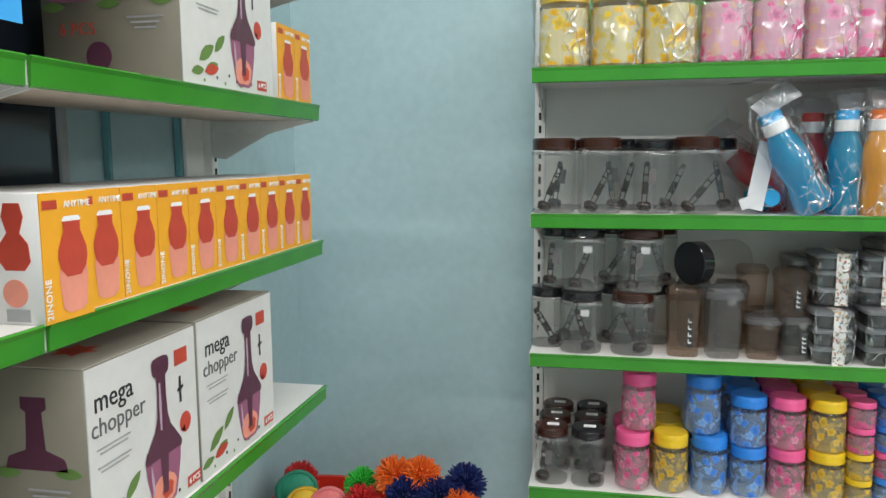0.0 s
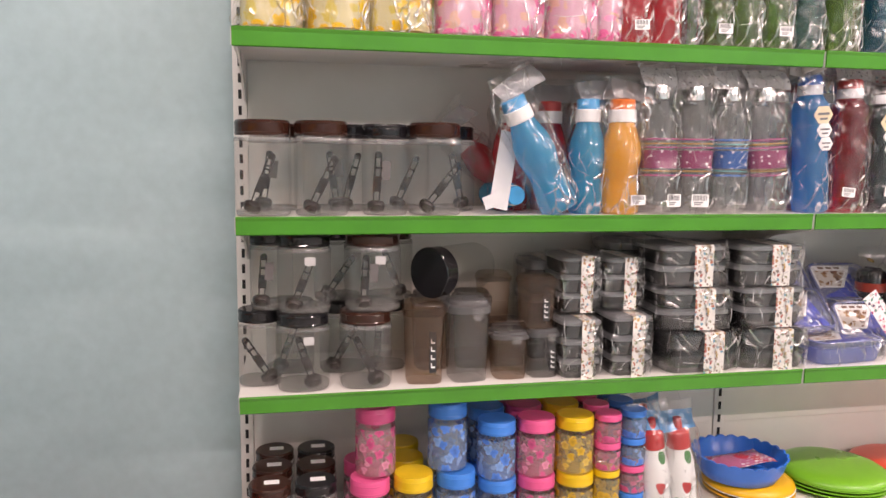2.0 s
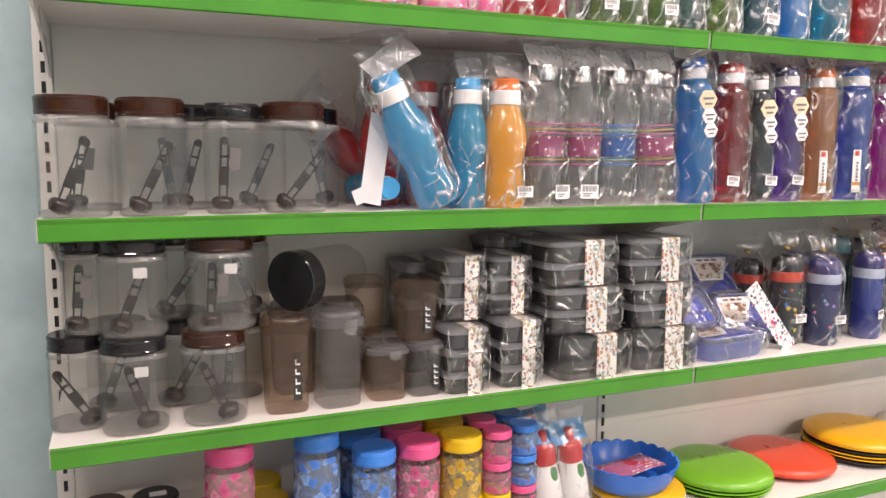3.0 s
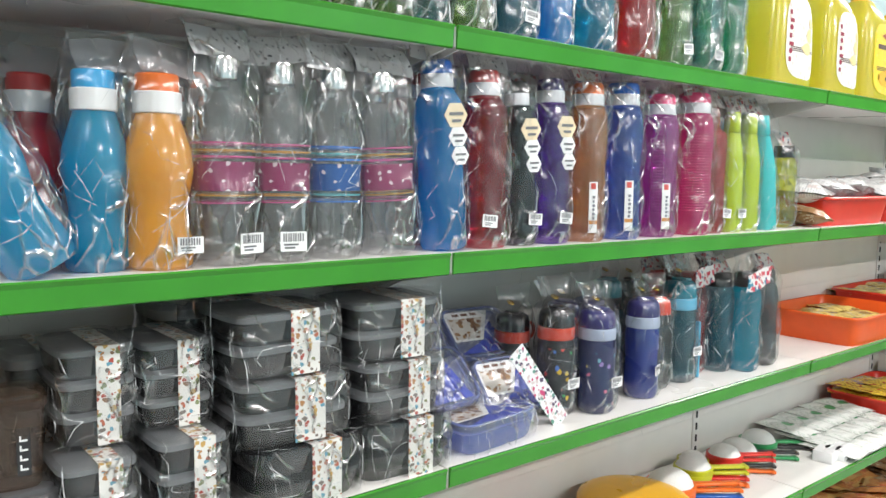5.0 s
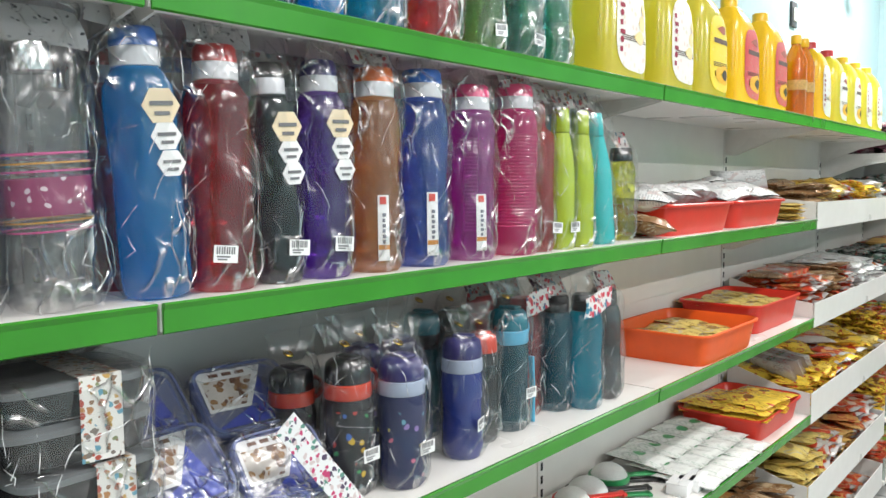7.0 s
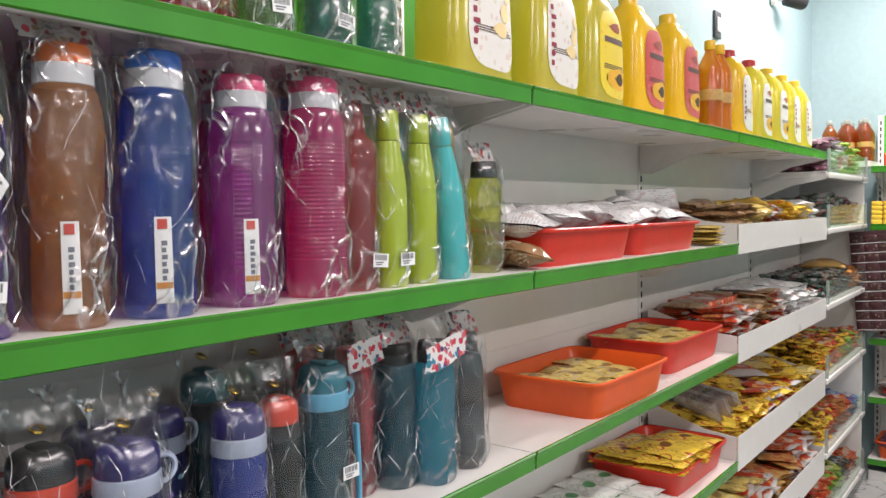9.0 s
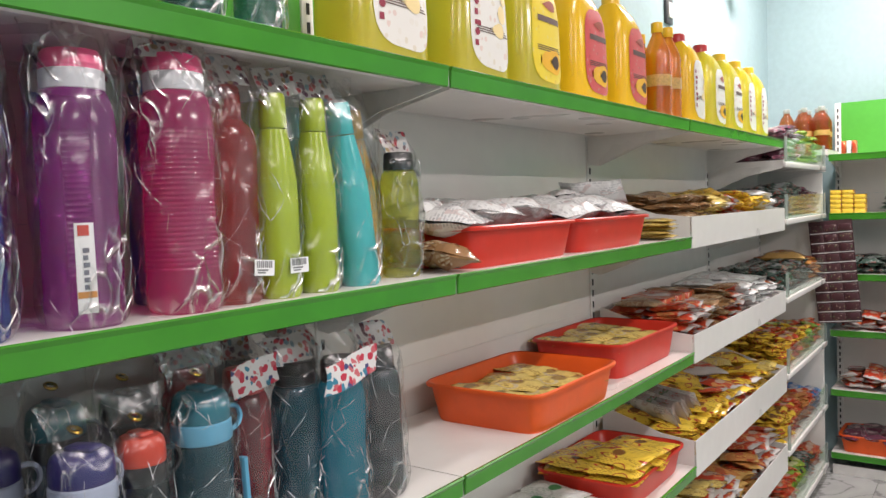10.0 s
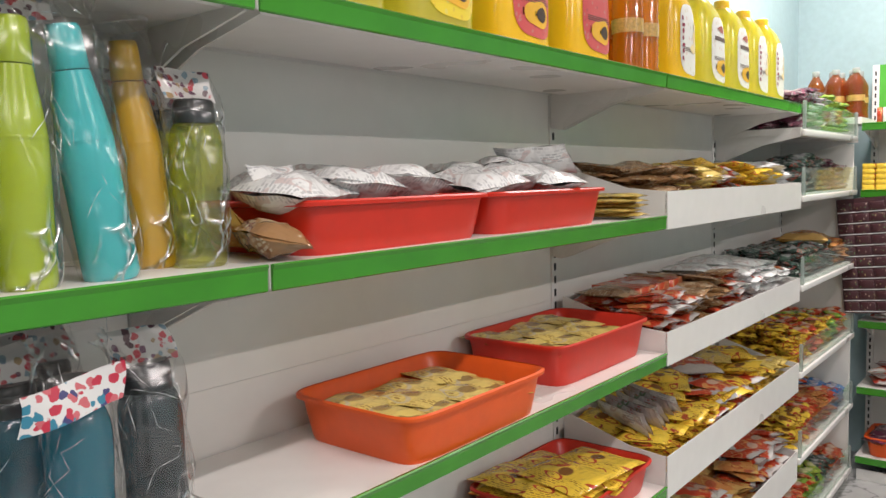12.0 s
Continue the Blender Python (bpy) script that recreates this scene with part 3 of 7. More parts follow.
def crumpled(secs, n, rows, seed, e=2.0, depth=0.012):
    """Film skin round a loft, broken into flat facets between sharp folds."""
    verts, faces = [], []
    z0, z1 = secs[0][0], secs[-1][0]
    for k in range(rows + 1):
        z = z0 + (z1 - z0) * k / rows
        s = section_at(secs, z)
        for i in range(n):
            cx, cy = ring_xy(2 * math.pi * i / n, e)
            p = Vector((cx * s[1], cy * s[2], z))
            q = Vector((p.x * 30 + seed * 3.7, p.y * 30 + seed * 1.3, z * 19 + seed))
            d = noise.voronoi(q)[0][0] - 0.3 + 0.25 * noise.noise(q * 0.6)
            d *= depth * min(1.0, 0.25 + (z - z0) / 0.03)
            verts.append((p.x + cx * d + s[3], p.y + cy * d * min(1.0, s[2] / 0.02) + s[4], z + 0.35 * d))
    for k in range(rows):
        for i in range(n):
            j = (i + 1) % n
            faces.append((k * n + i, k * n + j, (k + 1) * n + j, (k + 1) * n + i))
    return mesh_of("bag", verts, faces, 28)


def bag(parent, h, r, top=0.045, card=None, seed=0, mat=None, flat=0.75, lean=0.0, folds=16, drop=0.0):
    """Loose clear bag round a bottle, pinched flat at the top, with an optional folded header card."""
    hx = r * 1.16
    secs = [(0.001, r * 0.98, r * 0.95), (0.012, r * 1.12, r * 1.06)]
    for k in range(1, 10):
        z = h * k / 10
        secs.append((z, hx * (1.02 + 0.05 * math.sin(k * 1.7 + seed)), r * 1.09))
    secs += [(h * 0.97, hx * 0.95, r * 0.9), (h + top * 0.35, hx * 0.92, r * flat * 0.55, lean * 0.3, 0.004), (h + top * 0.8, hx * 1.04, 0.008, lean, 0.01), (h + top, hx * 1.16, 0.004, lean * 1.2 - 0.004, 0.012)]
    secs = [s if len(s) == 5 else (*s, 0.0, 0.0) for s in secs]
    part("plastic_bag", crumpled(secs, 44, 34, seed), mat or FILM, parent, "crinkled clear plastic bag")
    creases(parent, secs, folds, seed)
    if card:
        verts, faces = [], []
        nx, nz = 8, 4
        for s in (0, 1):
            for i in range(nz + 1):
                for j in range(nx + 1):
                    u, v = j / nx - 0.5, i / nz
                    verts.append((u * hx * (2.7 if card is DOTCARD and drop > 0.025 else 2.0) + (-0.02 if drop > 0.025 else lean) + 0.004 * math.sin(v * 3 + seed), -r * (1.3 if drop else 0.25) + 0.004 * math.sin(u * 5 + seed * 2 + v * 2) + (s * 0.0012) + (0.005 if drop else 0.02) * v, h - drop - 0.002 + v * 0.04 + 0.002 * math.sin(u * 5 + seed) + u * (0.014 if drop else 0.012 * math.sin(seed * 1.3))))
        w, o = nx + 1, (nx + 1) * (nz + 1)
        for i in range(nz):
            for j in range(nx):
                a = i * w + j
                faces += [(a, a + 1, a + w + 1, a + w), (o + a, o + a + w, o + a + w + 1, o + a + 1)]
        part("header_card", mesh_of("card", verts, faces, 60), card, parent, "printed paper header card")


def sport_bottle(x, y, z, h, r, body, cap, label, band=None, card=None, tag=None, strip=False, badge=False, group="water bottles", wrap=True, rz=0.0, tilt=0.0, drop=0.0, neck=0.78, ribbed=False):
    """Tall straight water bottle with screw cap, pale neck band and bag."""
    COUNT[0] += 1
    s = COUNT[0]
    b = thing("water_bottle", pose(x, y, z + r * 0.86 * math.sin(radians(abs(tilt))), 0, tilt, rz), label, "bottle", group)
    secs = [(0.0, r * 0.86, r * 0.86), (0.006, r * 0.97, r * 0.97), (h * 0.08, r, r), (h * 0.3, r * 0.97, r * 0.97), (h * 0.45, r * 0.94, r * 0.94), (h * 0.62, r * 0.99, r * 0.99), (h * 0.72, r, r), (h * 0.79, r * 0.95, r * 0.95), (h * 0.835, r * (neck + 0.08), r * (neck + 0.08)), (h * 0.86, r * (neck - 0.02), r * (neck - 0.02))]
    skin = secs
    if ribbed:
        rings = int(h * 0.6 / 0.0062)
        skin = [q for q in secs if q[0] < h * 0.16]
        for k in range(rings):
            z = h * (0.16 + 0.56 * k / rings)
            q = section_at(secs, z)[1]
            skin += [(z, q * 0.975, q * 0.975), (z + h * 0.2 / rings, q * 1.005, q * 1.005), (z + h * 0.4 / rings, q * 1.005, q * 1.005)]
        skin += [q for q in secs if q[0] >= h * 0.74]
    part("body", loft(skin, 24, 2.3, smooth=70), body, b)
    part("neck_band", lathe([(r * neck, h * 0.856), (r * (neck + 0.04), h * 0.86), (r * (neck + 0.04), h * 0.926), (r * (neck + 0.01), h * 0.93)], 24), band or solid("pale_band", (0.62, 0.63, 0.66), 0.35), b, "pale grey neck band")
    c = part("cap", lathe([(r * (neck + 0.01), h * 0.93), (r * (neck + 0.02), h * 0.934), (r * neck, h * 0.985), (r * (neck - 0.08), h), (r * 0.3, h)], 24), cap, b)
    part("cap_ridge", lathe([(r * (neck + 0.02), h * 0.94), (r * (neck + 0.035), h * 0.944), (r * (neck + 0.035), h * 0.952), (r * (neck + 0.02), h * 0.957)], 24), cap, c)
    if strip:
        part("label", patch(secs, h * 0.06, h * 0.38, -127, -99, 2.3, 0.0015), PAPER, b, "white vertical paper label")
        part("label_mark", patch(secs, h * 0.335, h * 0.372, -122, -106, 2.3, 0.0022, 2, 6), solid("label_red", (0.6, 0.06, 0.04), 0.4), b)
        for k in range(6):
            part("label_print", patch(secs, h * (0.145 + 0.026 * k), h * (0.162 + 0.026 * k), -116, -109 + 2 * (k % 2), 2.3, 0.0022, 1, 4), solid("slate_print", (0.16, 0.16, 0.2), 0.5), b)
        part("label_picture", patch(secs, h * 0.115, h * 0.138, -126, -100, 2.3, 0.0022, 1, 6), solid("label_orange", (0.6, 0.25, 0.05), 0.4), b)
    if badge:
        for k, (zz, rr) in enumerate(((0.71, 0.021), (0.6, 0.017), (0.5, 0.016))):
            hexa = lathe([(rr, 0), (rr, 0.0012), (rr * 0.2, 0.0013)], 6)
            part("badge", hexa, PAPER if k else solid("cream_badge", (0.75, 0.62, 0.42), 0.4), b, "hexagonal paper badge", pose(r * 0.1 + 0.003 * k, -r * 1.03, h * zz, 90, 0, -8))
            part("badge_print", joined(box(rr * 1.2, 0.0004, rr * 0.22), box(rr * 0.8, 0.0004, rr * 0.2, 0, (0, 0, -rr * 0.5))), solid("grey_print", (0.15, 0.15, 0.16), 0.5), b, "", pose(r * 0.1 + 0.003 * k, -r * 1.03 - 0.0022, h * zz, 0, 0, -8))
    if tag is not None:
        price_tag(b, tag, -r * 1.17, h * 0.16, tilt=rnd(-8, 8))
    if wrap:
        bag(b, h, r, rnd(0.032, 0.05), card, s, lean=rnd(-0.012, 0.004), drop=drop)
    return b


def curvy_bottle(x, y, z, h, r, body, cap, label, tilt=0.0, ry=0.0, tag=False, rz=0.0, card=True):
    """Waisted fridge bottle with a white screw collar."""
    COUNT[0] += 1
    b = thing("water_bottle", pose(x, y, z, ry, tilt, rz), label, "bottle", "water bottles")
    prof = [(0.8, 0.0), (0.93, 0.02), (0.97, 0.07), (0.93, 0.15), (0.83, 0.25), (0.8, 0.3), (0.86, 0.38), (0.98, 0.48), (1.0, 0.53), (0.94, 0.62), (0.76, 0.72), (0.62, 0.79), (0.6, 0.82)]
    part("body", lathe([(a * r, q * h) for a, q in prof], 26), body, b)
    part("collar", lathe([(r * 0.66, h * 0.8), (r * 0.69, h * 0.805), (r * 0.69, h * 0.905), (r * 0.66, h * 0.91)], 26), solid("white_collar", (0.8, 0.8, 0.8), 0.3), b, "white screw collar")
    part("cap", lathe([(r * 0.62, h * 0.91), (r * 0.63, h * 0.99), (r * 0.58, h), (r * 0.2, h)], 26), cap, b)
    if tag:
        price_tag(b, r * 0.55, -r * 1.02, h * 0.13)
    if card:
        bag(b, h, r, 0.05, HEADFILM, COUNT[0], lean=0.025)
    return b


HEADFILM = clear("folded_film_header", (0.7, 0.72, 0.75), 0.3, 0.15, tint=(0.93, 0.94, 0.95), crumple=0.01)
HEADPLAIN = solid("plain_header_card", (0.58, 0.585, 0.6), 0.45, vary=0.05, bump=0.05)


def band_bottle(x, y, z, h, r, ink, label, tag=False, tilt=0.0, wrap=True):
    """Clear fridge bottle with a printed stripe band and a steel cap, in a bag."""
    COUNT[0] += 1
    b = thing("clear_bottle", pose(x, y, z + r * 0.8 * math.sin(radians(abs(tilt))), 0, tilt, 0) @ pose(0, 0, 0, 0, 0, rnd(-20, 20)), label, "bottle", "clear water bottles")
    prof = [(0.82, 0.0), (0.93, 0.01), (0.96, 0.05), (0.9, 0.1), (0.96, 0.13), (0.9, 0.17), (0.96, 0.21), (0.96, 0.25), (0.93, 0.26), (0.93, 0.49), (0.96, 0.5), (0.96, 0.56), (0.93, 0.57), (0.96, 0.58), (0.95, 0.68), (0.93, 0.72), (0.8, 0.79), (0.56, 0.85), (0.48, 0.89)]
    secs = [(q * h, a * r, a * r) for a, q in prof]
    part("body", loft(secs, 12, 2.2, smooth=22), BOTTLEP, b)
    main, line = {"pink": ((0.42, 0.06, 0.19), (0.5, 0.25, 0.05)), "blue": ((0.02, 0.14, 0.5), (0.1, 0.4, 0.45))}[ink]
    part("printed_band", patch(secs, h * 0.36, h * 0.5, -180, 180, 2.4, 0.0012, 2, 30), printed("dotted_%s_band" % ink, main, [(0.7, 0.6, 0.65)], 75, 0.2, see=0.5), b, "coloured dotted band")
    for k, q in enumerate((0.3, 0.335, 0.52, 0.55, 0.585)):
        c = line if k % 2 else scaled(main, 1.2)
        part("printed_line", patch(secs, h * q, h * (q + 0.007), -180, 180, 2.4, 0.0014, 1, 30), solid("%s_line_%d" % (ink, k % 2), c, 0.4), b)
    part("cap", lathe([(r * 0.46, h * 0.89), (r * 0.5, h * 0.895), (r * 0.5, h * 0.985), (r * 0.46, h), (r * 0.2, h)], 22), STEEL, b, "brushed steel cap")
    if tag:
        price_tag(b, rnd(-0.01, 0.015), -r * 1.17, h * 0.11, 0.036, 0.026)
    if wrap:
        bag(b, h, r, 0.045, HEADDOT, COUNT[0], lean=rnd(-0.015, 0.015))
    return b


def flask(x, y, z, h, r, body, label, tilt=0.0, tag=False, wrap=True, card=None):
    """Slim opaque flask with a cylinder cap."""
    COUNT[0] += 1
    b = thing("flask", pose(x, y, z, 0, tilt, 0), label, "bottle", "slim flasks")
    part("body", lathe([(r * 0.9, 0), (r * 0.98, 0.004), (r, h * 0.03), (r, h * 0.5), (r * 0.97, h * 0.58), (r * 0.84, h * 0.69), (r * 0.7, h * 0.78), (r * 0.64, h * 0.825)], 26), body, b)
    part("cap", lathe([(r * 0.62, h * 0.83), (r * 0.65, h * 0.835), (r * 0.6, h * 0.985), (r * 0.54, h), (r * 0.2, h)], 26), body, b)
    part("seam", lathe([(r * 1.003, h * 0.655 - h * 0.1), (r * 1.006, h * 0.56), (r * 0.985, h * 0.57)], 26, closed=(False, False)), body, b)
    if tag:
        price_tag(b, 0.006, -r * 1.12, h * 0.16)
    if wrap:
        bag(b, h, r, 0.035, card, COUNT[0], lean=0.01, folds=9)
    return b


GOLDTIE = solid("gold_foil", (0.6, 0.38, 0.06), 0.25, 1.0)


def kids_bottle(x, y, z, h, r, body, cap, band, label, stars=None, tag=None, loop=True, rz=0.0):
    """School bottle: printed body, pale collar, domed flip lid and carry loop, in a knotted bag."""
    COUNT[0] += 1
    b = thing("school_bottle", pose(x, y, z, 0, 0, rz), label, "bottle", "school water bottles")
    secs = [(0, r * 0.85, r * 0.85), (0.006, r * 0.97, r * 0.97), (h * 0.1, r, r), (h * 0.4, r * 0.94, r * 0.94), (h * 0.62, r * 0.99, r * 0.99), (h * 0.7, r * 0.92, r * 0.92)]
    part("body", loft(secs, 24, 2.0), body, b)
    part("collar", lathe([(r * 0.95, h * 0.69), (r * 0.99, h * 0.7), (r * 0.97, h * 0.79), (r * 0.9, h * 0.8)], 24), band, b, "pale plastic collar")
    part("lid", lathe([(r * 0.93, h * 0.8), (r * 0.95, h * 0.81), (r * 0.94, h * 0.88), (r * 0.88, h * 0.93), (r * 0.72, h * 0.955), (r * 0.1, h * 0.965)], 24), cap, b)
    part("spout", box(r * 0.6, r * 1.0, h * 0.03, 0.003, (0, -r * 0.1, h * 0.955)), cap, b)
    if loop:
        part("carry_loop", mesh_torus(0.016, 0.0035), band, b, "", pose(r * 1.1, -0.004, h * 0.77, 90, 0, 0))
    if stars:
        part("print", patch(secs, h * 0.08, h * 0.62, -170, -10, 2.0, 0.001, 6, 16), stars, b, "scattered cartoon print")
    if tag is not None:
        price_tag(b, tag, -r * 1.15, h * 0.3)
    bag(b, h * 0.98, r, 0.05, None, COUNT[0], flat=0.4, lean=rnd(-0.01, 0.012))
    part("twist_tie", mesh_torus(0.007, 0.0022, 10, 5), GOLDTIE, b, "gold foil twist tie", pose(0.0, 0.006, h + 0.012, 25, 10, 0))
    return b


def mesh_torus(R, r, n=18, m=6):
    verts, faces = [], []
    for i in range(n):
        a = 2 * math.pi * i / n
        for j in range(m):
            q = 2 * math.pi * j / m
            verts.append(((R + r * math.cos(q)) * math.cos(a), (R + r * math.cos(q)) * math.sin(a), r * math.sin(q)))
            faces.append((i * m + j, ((i + 1) % n) * m + j, ((i + 1) % n) * m + (j + 1) % m, i * m + (j + 1) % m))
    return mesh_of("torus", verts, faces, 60)


BOTTLEP = clear("clear_bottle_plastic", (0.85, 0.86, 0.87), 0.045, 0.035, tint=(0.995, 0.995, 0.995), crumple=0.018)
CLEARP = clear("clear_plastic", (0.6, 0.6, 0.6), 0.02, 0.04, tint=(0.995, 0.992, 0.988))
SMOKED = clear("smoked_jar_plastic", (0.5, 0.5, 0.5), 0.03, 0.04, tint=(0.93, 0.925, 0.915), crumple=0.003)
JARBASE = clear("thick_clear_base", (0.6, 0.6, 0.6), 0.22, 0.06, tint=(0.85, 0.85, 0.84))
LIDBROWN = solid("brown_lid", (0.04, 0.013, 0.008), 0.1, vary=0.2, bump=0.02)
LIDBLACK = solid("black_lid", (0.01, 0.01, 0.012), 0.11, bump=0.02)
SPOON = solid("dark_spoon", (0.018, 0.01, 0.008), 0.25)


def spoon_mesh(l):
    """Scoop with a slotted flat handle."""
    bowl = lathe([(0.004, -0.013), (0.014, -0.009), (0.0175, 0.0), (0.0165, 0.006), (0.012, 0.01), (0.004, 0.011)], 14)
    a, b2 = box(0.0026, 0.004, l * 0.8, 0, (-0.0056, 0, 0.006)), box(0.0026, 0.004, l * 0.8, 0, (0.0056, 0, 0.006))
    end = lathe([(0.0045, -0.002), (0.0068, -0.002), (0.0068, 0.002), (0.0045, 0.002)], 12)
    end.transform(pose(0, 0, l * 0.8 + 0.006, 90, 0, 0))
    mid = box(0.0158, 0.003, l * 0.26, 0, (0, 0, l * 0.24))
    bar = box(0.0158, 0.004, 0.004, 0, (0, 0, l * 0.62))
    return joined(bowl, a, b2, end, mid, bar)


def spoon_jar(x, y, z, h, w, lid, spoon=20.0, tag=False, group="spoon jars", d=None, skin=None):
    """Clear jar with rounded-square body, screw lid and a scoop inside."""
    d = d or w * 0.95
    name = "brown" if lid is LIDBROWN else "black"
    j = thing("storage_jar", pose(x, y, z), "clear plastic storage jar with %s lid and scoop inside" % name, "jar", group)
    hx, hy = w / 2, d / 2
    secs = [(0, hx * 0.9, hy * 0.9), (0.005, hx * 0.97, hy * 0.97), (h * 0.08, hx, hy), (h * 0.78, hx, hy), (h * 0.83, hx * 0.95, hy * 0.95), (h * 0.86, hx * 0.88, hy * 0.88)]
    part("body", loft(secs, 20, 3.0, smooth=16), skin or CLEARP, j)
    part("base", loft([(0.001, hx * 0.88, hy * 0.88), (0.003, hx * 0.95, hy * 0.95), (0.009, hx * 0.965, hy * 0.965), (0.011, hx * 0.8, hy * 0.8)], 20, 3.0), JARBASE, j, "thick clear base")
    lidr = hx * 0.97
    cover = part("lid", lathe([(lidr * 0.98, h * 0.84), (lidr, h * 0.85), (lidr, h * 0.985), (lidr * 0.95, h), (lidr * 0.2, h)], 28), lid, j)
    for q in (0.865, 0.97):
        part("lid_rib", lathe([(lidr, h * q - 0.0018), (lidr * 1.02, h * q), (lidr, h * q + 0.0018)], 28, closed=(False, False)), lid, cover)
    part("shoulder", loft([(h * 0.78, hx * 1.004, hy * 1.004), (h * 0.8, hx * 1.012, hy * 1.012), (h * 0.825, hx * 0.97, hy * 0.97)], 20, 3.0, closed=(False, False)), JARBASE, j, "thick clear shoulder")
    sp = part("scoop", spoon_mesh(h * 0.66), SPOON, j, "dark plastic scoop", pose(-0.02 if spoon > 0 else 0.018, -hy * 0.55, 0.018, 0, spoon, 0))
    part("paper_slip", box(0.016, 0.0006, 0.035, 0, (0.012, -hy * 0.8, h * 0.3)), solid("grey_slip", (0.12, 0.11, 0.11), 0.5), sp) if abs(spoon) < 12 else None
    if tag:
        part("sticker", box(0.02, 0.0008, 0.016, 0, (0.01, -hy - 0.001, h * 0.62)), solid("grey_sticker", (0.5, 0.5, 0.5), 0.5), j, "pale grey price sticker")
    return j


YEL_F = flowers("yellow_flower_print", (0.95, 0.85, 0.5), [(0.9, 0.52, 0.01), (0.95, 0.66, 0.05)], (0.75, 0.6, 0.15), 26, 0.4)
PINK_F = flowers("pink_flower_print", (0.97, 0.55, 0.7), [(0.92, 0.16, 0.4), (0.97, 0.36, 0.58)], (0.85, 0.5, 0.4), 26, 0.36)
BLUE_F = flowers("blue_flower_print", (0.4, 0.54, 0.74), [(0.07, 0.24, 0.75), (0.22, 0.42, 0.8)], (0.25, 0.4, 0.7), 40, 0.74)
PINK_S = flowers("pink_small_flower_print", (0.76, 0.46, 0.52), [(0.7, 0.1, 0.26), (0.8, 0.3, 0.42)], (0.6, 0.2, 0.3), 46, 0.74)
YEL_S = flowers("yellow_small_flower_print", (0.72, 0.6, 0.32), [(0.7, 0.42, 0.03), (0.75, 0.5, 0.1)], (0.55, 0.4, 0.12), 46, 0.74)
CAPY, CAPP, CAPB = solid("yellow_lid", (0.7, 0.46, 0.01), 0.3), solid("pink_lid", (0.72, 0.09, 0.25), 0.3), solid("blue_lid", (0.025, 0.2, 0.64), 0.3)


def flower_jar(x, y, z, h, r, print_mat, lid, label, group="flower print jars", e=2.0, wrap=False):
    """Clear jar with a printed flower sleeve and bright screw lid."""
    j = thing("printed_jar", pose(x, y, z, 0, 0, rnd(-30, 30)), label, "jar", group)
    secs = [(0, r * 0.88, r * 0.88), (0.004, r * 0.95, r * 0.95), (h * 0.06, r * 0.97, r * 0.97), (h * 0.72, r * 0.97, r * 0.97), (h * 0.78, r * 0.92, r * 0.92), (h * 0.8, r * 0.86, r * 0.86)]
    part("body", loft(secs, 24, e), CLEARP, j)
    part("flower_sleeve", patch(secs, h * 0.05, h * 0.71, -180, 180, e, 0.0008, 4, 32), print_mat, j, "flower print")
    part("lid", lathe([(r * 0.94, h * 0.785), (r * 0.97, h * 0.79), (r * 0.97, h * 0.975), (r * 0.93, h), (r * 0.2, h)], 28), lid, j)
    for q in (0.83, 0.94):
        part("lid_rib", lathe([(r * 0.97, h * q - 0.0015), (r * 0.985, h * q), (r * 0.97, h * q + 0.0015)], 28, closed=(False, False)), lid, j)
    if wrap:
        bag(j, h, r, 0.02, None, COUNT[0])
    COUNT[0] += 1
    return j


# ---- boxes, crates, packets ----
FOOD = printed("food_print_sleeve", (0.72, 0.705, 0.67), [(0.42, 0.2, 0.07), (0.36, 0.06, 0.04), (0.2, 0.23, 0.1), (0.24, 0.14, 0.08), (0.52, 0.33, 0.1), (0.17, 0.14, 0.12), (0.45, 0.12, 0.06), (0.12, 0.3, 0.4)], 125, 0.42)
DARKTUB = clear("dark_tub_plastic", (0.012, 0.013, 0.015), 0.85, 0.1)
PALELID = clear("pale_lid_plastic", (0.56, 0.58, 0.6), 0.42, 0.1, tint=(0.7, 0.72, 0.74), crumple=0.002)


